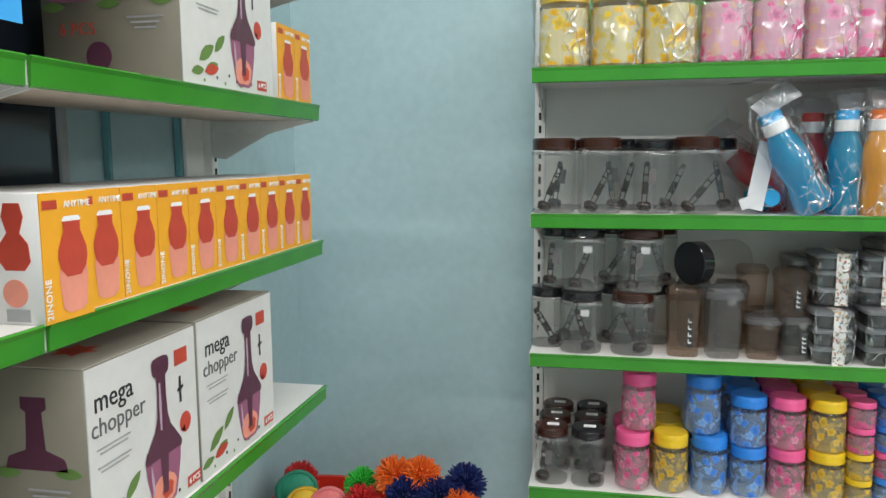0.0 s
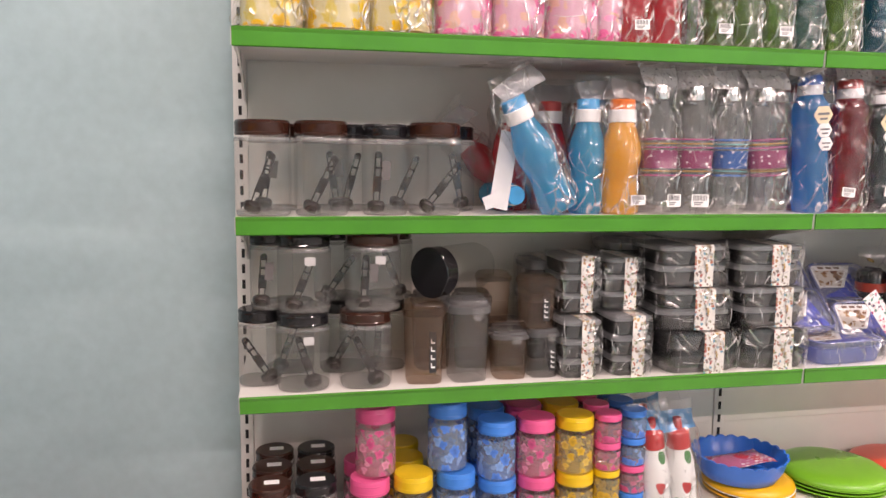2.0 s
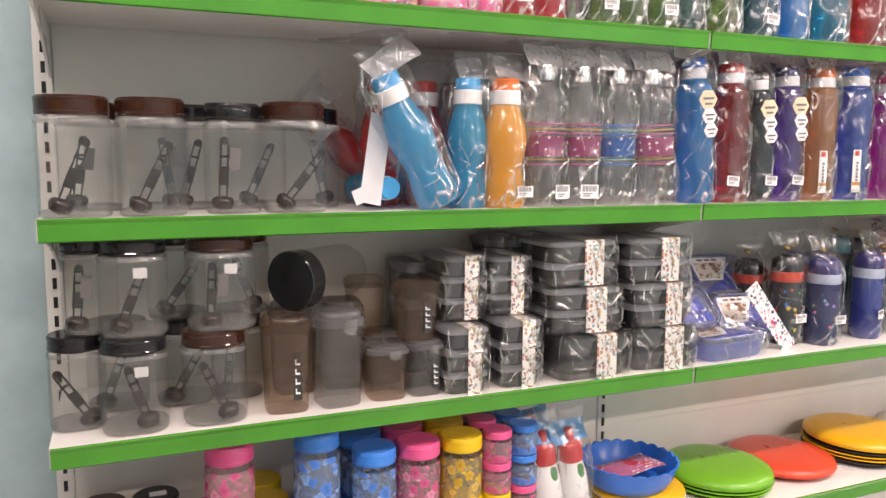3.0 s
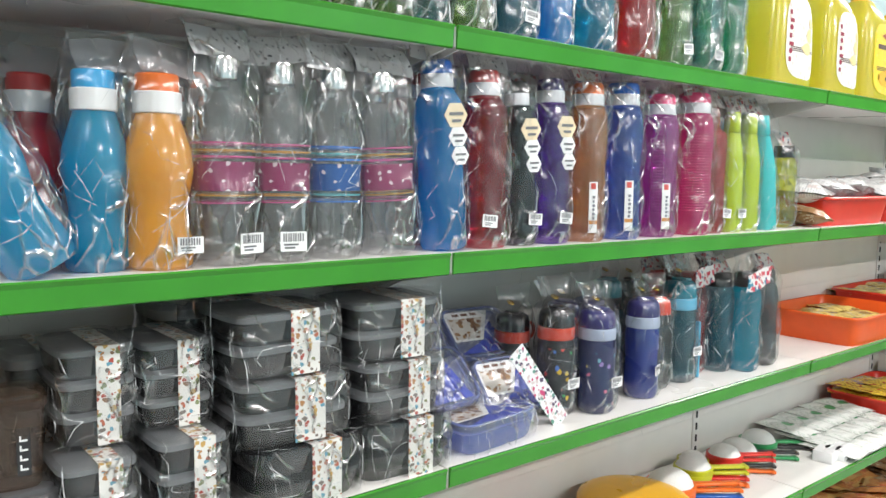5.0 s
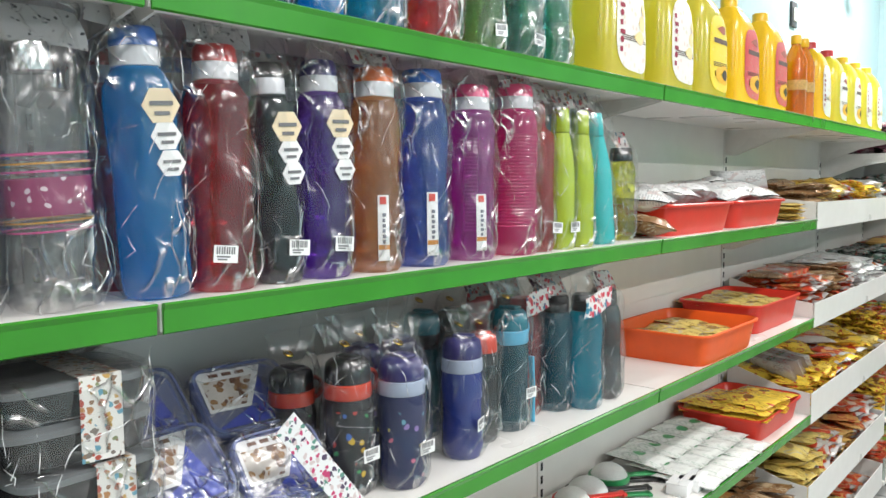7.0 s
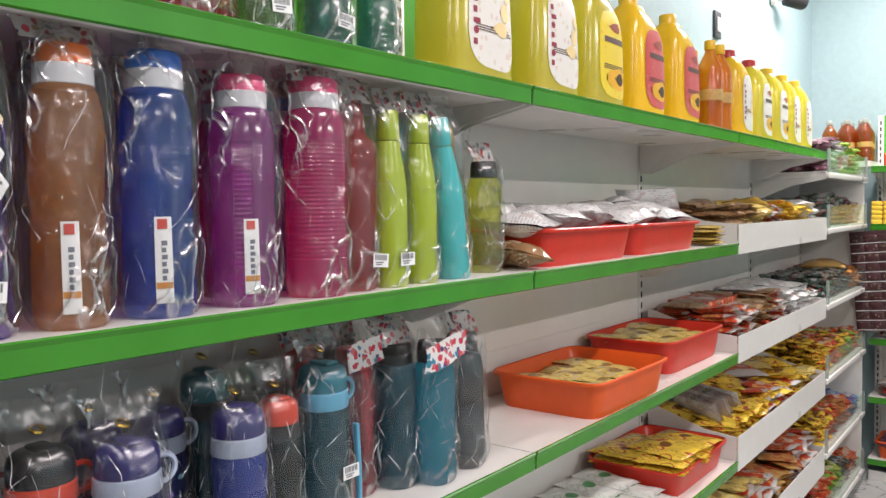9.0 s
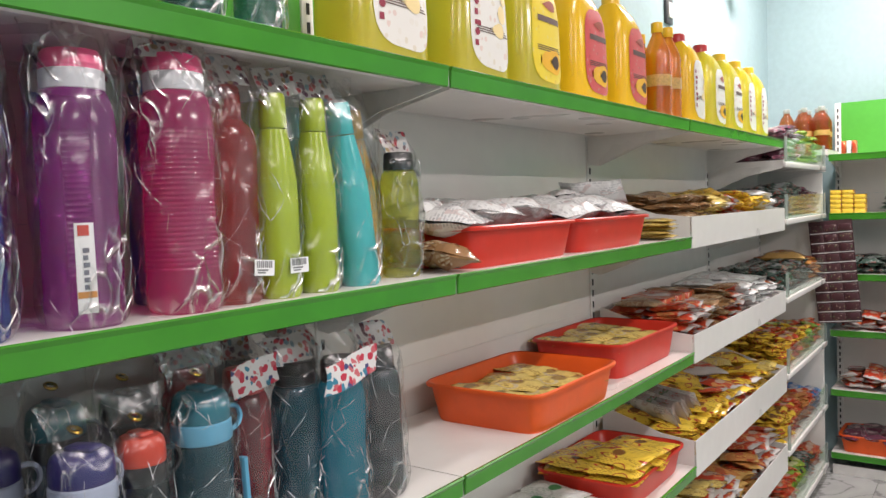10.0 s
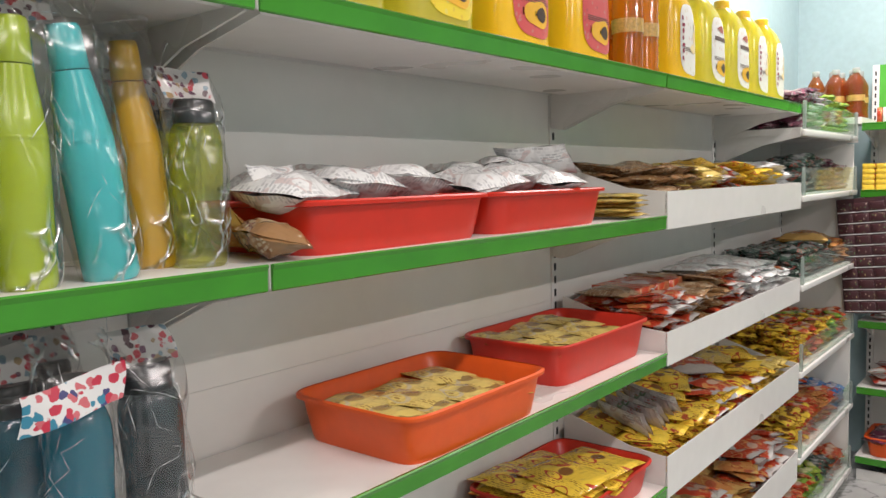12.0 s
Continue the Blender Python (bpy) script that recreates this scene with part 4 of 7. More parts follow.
def lunch_stack(x, y, z, w, d, bh, count, rz=0.0, label="", lid=None, tub=None):
    """Stack of lidded tubs held by a printed paper sleeve, in film."""
    s = thing("food_container_stack", pose(x, y, z, 0, 0, rz), label or "stack of dark food tubs with a printed paper sleeve", "container", "food container stacks")
    for k in range(count):
        t0 = k * bh
        hx, hy = w / 2, d / 2
        tb = part("tub", loft([(t0, hx * 0.86, hy * 0.86), (t0 + 0.004, hx * 0.9, hy * 0.9), (t0 + bh * 0.76, hx * 0.96, hy * 0.96)], 32, 6), tub or DARKTUB, s)
        part("lid", loft([(t0 + bh * 0.74, hx * 0.99, hy * 0.99), (t0 + bh * 0.78, hx, hy), (t0 + bh * 0.9, hx * 0.99, hy * 0.99), (t0 + bh * 0.94, hx * 0.9, hy * 0.9), (t0 + bh * 0.985, hx * 0.86, hy * 0.86)], 32, 6), lid or PALELID, tb, "pale translucent lid")
    H = bh * count
    bw = w * 0.27 if w > 0.12 else w * 0.3
    ox = w * 0.1
    sleeve = joined(box(bw, 0.001, H, 0, (ox, -d / 2 - 0.003, 0)), box(bw, d + 0.006, 0.001, 0, (ox, 0, H)))
    part("paper_sleeve", sleeve, FOOD, s, "white sleeve with food pictures")
    COUNT[0] += 1
    wrap = [(0.001, w / 2 * 1.02, d / 2 * 1.04, 0, 0), (H * 0.3, w / 2 * 1.04, d / 2 * 1.06, 0, 0), (H * 0.7, w / 2 * 1.05, d / 2 * 1.06, 0, 0), (H * 1.01, w / 2 * 1.03, d / 2 * 1.04, 0, 0), (H * 1.05, w / 2 * 0.8, d / 2 * 0.8, 0, 0), (H * 1.055, w / 2 * 0.05, d / 2 * 0.05, 0, 0)]
    part("shrink_film", crumpled(wrap, 52, 22, COUNT[0], 6.0, 0.0045), FILM, s, "clear shrink film")
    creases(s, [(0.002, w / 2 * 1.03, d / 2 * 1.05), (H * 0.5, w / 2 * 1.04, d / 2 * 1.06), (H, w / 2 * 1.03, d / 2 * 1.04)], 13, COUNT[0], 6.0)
    return s


def crate(x, y, z, w, d, h, material, label, rz=0.0, ribs=False):
    """Open plastic tray with flared walls and a rolled rim."""
    c = thing("plastic_tray", pose(x, y, z, 0, 0, rz), label, "tray", "plastic trays")
    hx, hy = w / 2, d / 2
    secs = [(0.002, hx * 0.88, hy * 0.86), (0.0, hx * 0.89, hy * 0.87), (h * 0.1, hx * 0.905, hy * 0.89), (h * 0.9, hx * 0.965, hy * 0.96), (h * 0.93, hx, hy), (h, hx, hy), (h * 1.0 + 0.001, hx * 0.985, hy * 0.98), (h * 0.9, hx * 0.945, hy * 0.935), (0.008, hx * 0.885, hy * 0.865)]
    part("tub", loft(secs[1:], 48, 9, closed=(True, True)), material, c)
    part("rim", loft([(h * 0.95, hx * 1.0, hy * 1.0), (h * 0.92, hx * 1.012, hy * 1.014), (h * 0.99, hx * 1.014, hy * 1.018), (h + 0.002, hx * 1.0, hy * 1.0)], 48, 9, closed=(False, False)), material, c)
    if ribs:
        for sx in (-0.55, 0.0, 0.55):
            part("rib", box(0.006, 0.004, h * 0.7, 0.001, (sx * hx, -hy * 0.965, h * 0.12)), material, c)
    return c


PACKS = {}


def pack_mesh(w, l, t, seed, nu=12, nv=7):
    """Pillow sachet with crimped ends, lying flat."""
    key = (w, l, t, seed, nu)
    if key in PACKS:
        return PACKS[key]
    verts, faces = [], []
    for s in (1, -1):
        for i in range(nu + 1):
            for j in range(nv + 1):
                u, v = 2 * i / nu - 1, 2 * j / nv - 1
                bul = (1 - abs(u) ** 5) * (1 - abs(v) ** 3)
                q = Vector((u * 2.1 + seed * 5, v * 1.7, seed + s))
                k = noise.noise(q * 1.4) * 0.35
                x = u * l / 2 * (1 + 0.03 * k)
                y = v * w / 2 * (0.93 + 0.07 * abs(u) ** 4)
                crimp = 0.0016 * math.sin(v * 26) if abs(u) > 0.95 else 0
                verts.append((x, y, t / 2 + s * t / 2 * bul * (0.85 + k) + crimp + t * 0.15 * noise.noise(q * 0.7)))
    wv = nv + 1
    o = (nu + 1) * wv
    for i in range(nu):
        for j in range(nv):
            a = i * wv + j
            faces += [(a, a + wv, a + wv + 1, a + 1), (o + a, o + a + 1, o + a + wv + 1, o + a + wv)]
    PACKS[key] = own_place(mesh_of("sachet", verts, faces, 60))
    return PACKS[key]


def own_place(me, places=None):
    """Keep each vertex's place within its own packet, for the print."""
    a = me.attributes.new("own_place", "FLOAT_VECTOR", "POINT")
    flat = [c for q in (places or [v.co for v in me.vertices]) for c in q]
    a.data.foreach_set("vector", flat)
    return me


def sachet(x, y, z, w, l, t, material, label, rz=0, tilt=0, roll=0, group="sachets", seed=None):
    COUNT[0] += 1
    me = pack_mesh(w, l, t, (COUNT[0] * 7) % 5 if seed is None else seed)
    return single("sachet", me, material, pose(x, y, z, tilt, roll, rz), label, "packet", group)


P_YEL = packet("yellow_sachet", (0.85, 0.58, 0.06), [(0.3, 0.12, 0.02), (0.5, 0.06, 0.03)], (0.2, 0.08, 0.02))
P_DULL = packet("pale_yellow_sachet", (0.76, 0.58, 0.17), [(0.35, 0.2, 0.05), (0.6, 0.5, 0.3)], (0.35, 0.22, 0.07))
P_WHITE = packet("white_sachet", (0.78, 0.78, 0.77), [(0.45, 0.45, 0.46), (0.66, 0.56, 0.54)], (0.7, 0.7, 0.7))
P_WGREEN = packet("white_green_sachet", (0.76, 0.77, 0.74), [(0.4, 0.5, 0.42), (0.6, 0.6, 0.58)], (0.08, 0.3, 0.12))
P_RED = packet("red_sachet", (0.55, 0.06, 0.025), [(0.6, 0.25, 0.12), (0.7, 0.3, 0.1)], (0.6, 0.4, 0.3), (0.55, 0.52, 0.5))
P_ORANGE = packet("orange_brown_sachet", (0.5, 0.2, 0.06), [(0.6, 0.35, 0.1), (0.35, 0.08, 0.03)], (0.4, 0.1, 0.04), (0.55, 0.33, 0.1))
P_BROWN = packet("brown_sachet", (0.3, 0.16, 0.07), [(0.6, 0.5, 0.35), (0.2, 0.08, 0.03)], (0.55, 0.4, 0.25))
P_MIX = packet("grey_foil_sachet", (0.5, 0.5, 0.52), [(0.5, 0.08, 0.06), (0.2, 0.3, 0.2)], (0.4, 0.1, 0.08), (0.5, 0.42, 0.4))
P_DARK = packet("dark_green_sachet", (0.05, 0.09, 0.07), [(0.4, 0.42, 0.4), (0.3, 0.08, 0.06)], (0.3, 0.3, 0.3))
P_PURPLE = packet("plum_sachet", (0.1, 0.03, 0.05), [(0.45, 0.4, 0.4), (0.3, 0.05, 0.1)], (0.4, 0.3, 0.3))
P_LIME = packet("lime_sachet", (0.25, 0.4, 0.05), [(0.6, 0.55, 0.1), (0.1, 0.3, 0.08)], (0.6, 0.6, 0.3))
P_BLUE = packet("blue_sachet", (0.04, 0.2, 0.5), [(0.6, 0.6, 0.6), (0.4, 0.1, 0.1)], (0.5, 0.5, 0.6))


def heap(x0, x1, y0, y1, z, mats, n, w, l, t, labels, group, layers=2, rz=90, spread=14):
    """Rows of sachets laid over one another on a shelf."""
    cols = max(1, int((x1 - x0) / (w * 0.8)))
    rows = max(1, int((y1 - y0) / (l * 0.7)))
    k = 0
    for lay in range(layers):
        for c in range(cols):
            for r in range(rows):
                if k >= n:
                    return
                x = x0 + (c + 0.5) * (x1 - x0) / cols + rnd(-0.01, 0.01)
                y = y0 + (r + 0.5) * (y1 - y0) / rows + rnd(-0.01, 0.01)
                i = int((c / cols) * len(mats) + rnd(-0.4, 0.4)) % len(mats)
                sachet(x, y, z + lay * t * 0.7 + (r % 2) * t * 0.25 + 0.001, w, l, t, mats[i], labels[i], rz + rnd(-spread, spread), rnd(0, 6) if lay else 0, 0, group)
                k += 1


def stuff_heap(name, x0, x1, y0, y1, z, mats, n, w, l, t, label, layers=3, spread=50, turn=None):
    """Sweets and sachets too many to count, in one mesh."""
    verts, faces, idx, places = [], [], [], []
    cols, rows = max(1, int((x1 - x0) / (w * 0.85))), max(1, int((y1 - y0) / (l * 0.75)))
    per = cols * rows
    for k in range(n):
        c, r, lay = (k // rows) % cols, k % rows, k // per
        x = x0 + (c + 0.5) * (x1 - x0) / cols + rnd(-0.015, 0.015)
        y = y0 + (r + 0.5) * (y1 - y0) / rows + rnd(-0.012, 0.012)
        hill = 1 + 0.35 * noise.noise(Vector((x * 5, y * 6, z * 3)))
        m = pose(x, y, z + 0.002 + lay * t * 0.75 * hill, rnd(-14, 14) if lay else 0, rnd(-14, 14) if lay else 0, 90 + rnd(-spread, spread))
        if turn is not None:
            m = turn @ m
        me = pack_mesh(w, l, t, k % 5, 7, 5)
        o = len(verts)
        verts += [tuple(m @ q.co) for q in me.vertices]
        places += [(q.co.x, q.co.y, q.co.z + 0.37 * (k % 40)) for q in me.vertices]
        faces += [tuple(o + q for q in p.vertices) for p in me.polygons]
        i = int((c / cols) * len(mats) + rnd(-0.45, 0.45)) % len(mats)
        idx += [i] * len(me.polygons)
    me = own_place(mesh_of(name, verts, faces, 60), places)
    for q in mats:
        me.materials.append(q)
    me.polygons.foreach_set("material_index", idx)
    ob = new(name, me)
    return tagged(ob, label, "sweets", kind="stuff")


def oil_can(x, y, z, h, w, d, body, cap, label, tagmat, rz=0.0, kind=0):
    """Blow-moulded jerrycan: sloped shoulder, moulded grip, screw cap, wrap label on the broad face."""
    c = thing("oil_can", pose(x, y, z, 0, 0, rz), label, "can", "cooking oil cans")
    hx, hy = w / 2, d / 2
    secs = [(0, hx * 0.9, hy * 0.9), (0.006, hx * 0.97, hy * 0.97), (h * 0.06, hx, hy), (h * 0.3, hx * 0.985, hy), (h * 0.5, hx * 0.95, hy * 0.98), (h * 0.62, hx * 0.9, hy * 0.95, -hx * 0.04, 0), (h * 0.72, hx * 0.78, hy * 0.88, -hx * 0.12, 0), (h * 0.8, hx * 0.6, hy * 0.75, -hx * 0.24, 0), (h * 0.86, hx * 0.36, hy * 0.55, -hx * 0.36, 0), (h * 0.89, hx * 0.28, hy * 0.4, -hx * 0.4, 0)]
    secs = [s if len(s) == 5 else (*s, 0, 0) for s in secs]
    part("body", loft(secs, 32, 3.6), body, c)
    # grip: a bent tube from the shoulder up to the neck
    verts, faces, n, m = [], [], 12, 10
    for i in range(n + 1):
        a = math.pi * (0.08 + 0.88 * i / n)
        cx, cz = hx * 0.12 + hx * 0.5 * math.cos(a), h * 0.7 + h * 0.2 * math.sin(a)
        for j in range(m):
            q = 2 * math.pi * j / m
            rr = 0.011
            verts.append((cx + rr * math.cos(q) * math.cos(a), rr * 1.5 * math.sin(q), cz + rr * math.cos(q) * math.sin(a)))
    for i in range(n):
        for j in range(m):
            faces.append((i * m + j, (i + 1) * m + j, (i + 1) * m + (j + 1) % m, i * m + (j + 1) % m))
    part("grip", mesh_of("grip", verts, faces, 60), body, c)
    nx = -hx * 0.4
    cp = part("cap", lathe([(0.021, h * 0.88), (0.0235, h * 0.885), (0.0235, h * 0.965), (0.021, h * 0.975), (0.008, h * 0.975)], 20), cap, c, "", pose(nx, 0, 0))
    part("cap_ring", lathe([(0.0235, h * 0.882), (0.0255, h * 0.888), (0.0235, h * 0.895)], 20, closed=(False, False)), cap, cp)
    lab = part("label", patch(secs, h * 0.08, h * 0.7, -116, -47, 3.6, 0.0015, 16, 20, round_ends=0.3), tagmat, c, "printed front label")
    if kind == 0:
        for k in range(7):
            z0 = h * (0.2 + 0.058 * k)
            part("label_letter", patch(secs, z0, z0 + h * (0.034, 0.042, 0.03)[k % 3], -108, -102 + 2 * (k % 3), 3.6, 0.0024, 3, 5, round_ends=(0.0, 0.4, 0.1)[k % 3]), solid("label_crimson", (0.3, 0.03, 0.06), 0.4), lab)
        for k, (za, zb, a0, a1) in enumerate(((0.36, 0.47, -84, -66), (0.27, 0.36, -90, -72), (0.47, 0.55, -78, -62))):
            part("label_picture", patch(secs, h * za, h * zb, a0, a1, 3.6, 0.0022 + 0.0003 * k, 6, 8, round_ends=0.6), solid("label_pale_flower", (0.8, 0.62, 0.3), 0.4), lab)
    else:
        for k, (za, zb, a0, a1, c) in enumerate(((0.14, 0.3, -98, -64, (0.8, 0.42, 0.02)), (0.175, 0.265, -89, -72, (0.05, 0.02, 0.01)))):
            part("label_flower", patch(secs, h * za, h * zb, a0, a1, 3.6, 0.0024 + 0.0006 * k, 7, 10, round_ends=0.7), solid("label_sunflower_%d" % k, c, 0.4), lab)
        part("label_mark", patch(secs, h * 0.55, h * 0.62, -92, -74, 3.6, 0.0024, 4, 6, round_ends=0.5), solid("label_brick", (0.35, 0.06, 0.03), 0.4), lab)
        part("label_letter", patch(secs, h * 0.47, h * 0.51, -102, -64, 3.6, 0.0024, 2, 8), solid("label_ink", (0.12, 0.06, 0.05), 0.5), lab)
    for k in range(3):
        part("label_line", patch(secs, h * (0.31 - 0.013 * k), h * (0.316 - 0.013 * k), -104, -70 + 5 * k, 3.6, 0.0024, 1, 6), solid("label_ink", (0.12, 0.06, 0.05), 0.5), lab)
    return c


def pet_bottle(x, y, z, h, r, liquid, cap, label, group="oil bottles"):
    """Ribbed clear bottle filled with oil or drink."""
    b = thing("oil_bottle", pose(x, y, z), label, "bottle", group)
    prof = [(0.85, 0.0), (0.98, 0.02)]
    for k in range(8):
        prof += [(1.0, 0.06 + k * 0.07), (0.95, 0.085 + k * 0.07)]
    prof += [(1.0, 0.64), (0.9, 0.72), (0.55, 0.83), (0.4, 0.87), (0.38, 0.9)]
    part("body", lathe([(a * r, q * h) for a, q in prof], 20), liquid, b)
    part("label", lathe([(r * 1.01, h * 0.33), (r * 1.012, h * 0.33), (r * 1.012, h * 0.45), (r * 1.01, h * 0.45)], 20, closed=(False, False)), solid("oil_label", (0.56, 0.34, 0.1), 0.3, vary=0.4, grain=160), b)
    part("cap", lathe([(r * 0.42, h * 0.895), (r * 0.44, h * 0.9), (r * 0.44, h * 0.99), (r * 0.4, h), (r * 0.1, h)], 16), cap, b)
    return b


def printed_box(x, y, z, w, d, h, face, label, rz=0.0, name="carton"):
    """Cardboard carton with slightly soft edges; w along its front."""
    c = thing(name, pose(x, y, z, 0, 0, rz), label, "box", "boxed goods")
    part("carton_body", own_place(box(w, d, h, 0.0015, seg=1)), face, c)
    part("top_flap", own_place(box(w * 0.99, d * 0.49, 0.0012, 0, (0, -d * 0.25, h + 0.0005))), face, c)
    part("tuck_flap", own_place(box(w * 0.99, d * 0.49, 0.0012, 0, (0, d * 0.25, h + 0.0002))), face, c)
    return c


# ---- second shelf: tall bottles ----
def tintc(name, c, body=0.45, ribs=0.0):
    top = max(c)
    k = 0.45 + 0.5 * min(1.0, top / 0.3)
    return clear(name, c, body * 0.4, 0.09, ribs, tint=tuple(k * (q / top) ** 0.45 for q in c), crumple=0.0 if ribs or top < 0.15 else 0.004)


B_SKY = clear("sky_blue_bottle", (0.004, 0.38, 0.62), 0.74, 0.1, tint=(0.2, 0.75, 0.9))
B_ORANGE = clear("orange_bottle", (1.0, 0.46, 0.06), 0.82, 0.1)
B_RED = clear("clear_red_bottle", (0.8, 0.04, 0.06), 0.45, 0.1, tint=(0.95, 0.36, 0.38))
B_BLUE = clear("clear_blue_bottle", (0.004, 0.36, 0.8), 0.36, 0.1, tint=(0.16, 0.62, 0.96), crumple=0.006)
B_WINE = tintc("wine_bottle", (0.4, 0.015, 0.03), 0.42)
B_BLACK = tintc("clear_grey_bottle", (0.03, 0.035, 0.04), 0.42)
B_PURPLE = tintc("purple_bottle", (0.11, 0.025, 0.32), 0.48)
B_AMBER = clear("amber_bottle", (0.6, 0.25, 0.06), 0.3, 0.1, tint=(0.95, 0.7, 0.42), crumple=0.01)
B_INDIGO = clear("ribbed_blue_bottle", (0.02, 0.13, 0.55), 0.3, 0.08, tint=(0.24, 0.42, 0.9))
B_MAG = clear("ribbed_magenta_bottle", (0.55, 0.05, 0.45), 0.3, 0.08, tint=(0.78, 0.32, 0.74))
B_PINK = clear("ribbed_pink_bottle", (0.85, 0.05, 0.32), 0.36, 0.08, tint=(0.92, 0.3, 0.5))
B_OLIVE = tintc("olive_bottle", (0.38, 0.4, 0.03), 0.28)
B_TEAL = clear("teal_bottle", (0.003, 0.15, 0.22), 0.42, 0.09, tint=(0.12, 0.5, 0.62), crumple=0.006)
C_BLUE, C_SKY = solid("blue_cap", (0.02, 0.16, 0.6), 0.3), solid("sky_cap", (0.02, 0.3, 0.6), 0.3)
C_RED, C_PINK = solid("red_cap", (0.5, 0.03, 0.03), 0.3), solid("pink_cap", (0.8, 0.07, 0.22), 0.3)
C_BLACK, C_PURPLE = solid("black_cap", (0.015, 0.015, 0.017), 0.3), solid("purple_cap", (0.022, 0.016, 0.13), 0.3)
C_ORANGE, C_YEL = solid("orange_cap", (0.75, 0.16, 0.02), 0.3), solid("yellow_cap", (0.85, 0.5, 0.02), 0.3)
F_LIME, F_AQUA, F_GOLD = solid("lime_flask", (0.36, 0.47, 0.02), 0.22, vary=0.05), solid("aqua_flask", (0.04, 0.45, 0.47), 0.22, vary=0.05), solid("gold_flask", (0.6, 0.34, 0.02), 0.3, vary=0.05)

spoon_jar(0.053, 0.062, Z2, 0.18, 0.106, LIDBROWN, 22)
spoon_jar(0.163, 0.062, Z2, 0.18, 0.104, LIDBROWN, 26)
spoon_jar(0.287, 0.068, Z2, 0.176, 0.09, LIDBLACK, 3)
spoon_jar(0.386, 0.062, Z2, 0.18, 0.104, LIDBROWN, 38)
for jx, lid, ang in ((0.07, LIDBROWN, 8), (0.18, LIDBLACK, -8), (0.235, LIDBLACK, 16), (0.345, LIDBLACK, 24), (0.445, LIDBLACK, -12)):
    spoon_jar(jx, 0.185, Z2, 0.178, 0.1, lid, ang)

curvy_bottle(0.645, 0.042, Z2 + 0.012, 0.245, 0.041, B_SKY, C_SKY, "sky blue plastic water bottle leaning in its bag", tilt=-27, rz=4)
curvy_bottle(0.71, 0.07, Z2, 0.235, 0.038, B_SKY, C_SKY, "sky blue plastic water bottle in a clear bag")
curvy_bottle(0.778, 0.052, Z2, 0.235, 0.041, B_ORANGE, C_ORANGE, "orange plastic water bottle in a clear bag", tag=True)
for x, y in ((0.575, 0.17), (0.66, 0.165), (0.745, 0.175), (0.83, 0.17)):
    curvy_bottle(x, y, Z2, 0.235, 0.04, B_RED, C_RED, "clear red plastic water bottle in a bag")
curvy_bottle(0.61, 0.235, Z2 + 0.03, 0.2, 0.036, B_RED, C_ORANGE, "clear red plastic water bottle leaning over in its bag", tilt=-48)
slip = thing("loose_header_card", pose(0.512, 0.04, Z2 + 0.012, -10, 13, 6), "bent white paper header card with empty bag", "card")
part("card", box(0.04, 0.0012, 0.16, 0), HEADPLAIN, slip)
part("folded_corner", box(0.046, 0.0012, 0.026, 0), HEADPLAIN, slip, "", pose(-0.006, -0.002, 0.004, 8, -34, 0))
curvy_bottle(0.553, 0.25, Z2 + 0.031, 0.2, 0.031, B_SKY, C_SKY, "sky blue water bottle lying with its cap outward", ry=88, card=False)

for x, ink, tag in ((0.862, "pink", True), (0.944, "pink", True), (1.025, "blue", False), (1.122, "pink", False)):
    band_bottle(x, 0.055, Z2, 0.265, 0.039 if x < 1.1 else 0.043, ink, "clear water bottle with %s striped band in a bag" % ink, tag, -4.0 if x > 1.1 else 0.0)
for x, ink in ((0.9, "pink"), (0.99, "blue"), (1.08, "blue"), (1.17, "pink")):
    band_bottle(x, 0.165, Z2, 0.265, 0.039, ink, "clear water bottle with %s striped band, back row" % ink, wrap=False)

sport_bottle(1.232, 0.055, Z2, 0.295, 0.037, B_BLUE, C_BLUE, "clear blue water bottle with paper badges in a bag", badge=True, card=HEADDOT, tilt=-4.0, neck=0.66)
sport_bottle(1.318, 0.055, Z2, 0.29, 0.038, B_WINE, C_RED, "wine red water bottle in a clear bag", tag=-0.025, card=HEADDOT, tilt=-1.0, neck=0.66)
sport_bottle(1.402, 0.055, Z2, 0.278, 0.029, B_BLACK, C_BLACK, "slim grey water bottle with paper badges in a bag", badge=True, tag=0.008, tilt=-3.0, neck=0.7)
sport_bottle(1.479, 0.055, Z2, 0.29, 0.035, B_PURPLE, C_PURPLE, "deep purple water bottle with paper badges in a bag", badge=True, tag=0.0, tilt=-1.5, neck=0.68)
sport_bottle(1.574, 0.055, Z2, 0.292, 0.036, B_AMBER, C_ORANGE, "amber water bottle with white label in a bag", strip=True, card=HEADCARD)
sport_bottle(1.677, 0.055, Z2, 0.3, 0.039, B_INDIGO, C_BLUE, "ribbed blue water bottle with white label in a bag", strip=True, ribbed=True)
sport_bottle(1.797, 0.055, Z2, 0.288, 0.039, B_MAG, C_PINK, "ribbed magenta water bottle with white label in a bag", strip=True, ribbed=True)
sport_bottle(1.92, 0.055, Z2, 0.3, 0.042, B_PINK, C_PINK, "ribbed pink water bottle in a clear bag", card=HEADCARD, ribbed=True)
B_CHERRY = clear("cherry_red_bottle", (0.6, 0.02, 0.02), 0.34, 0.08, tint=(0.9, 0.22, 0.22), crumple=0.01)
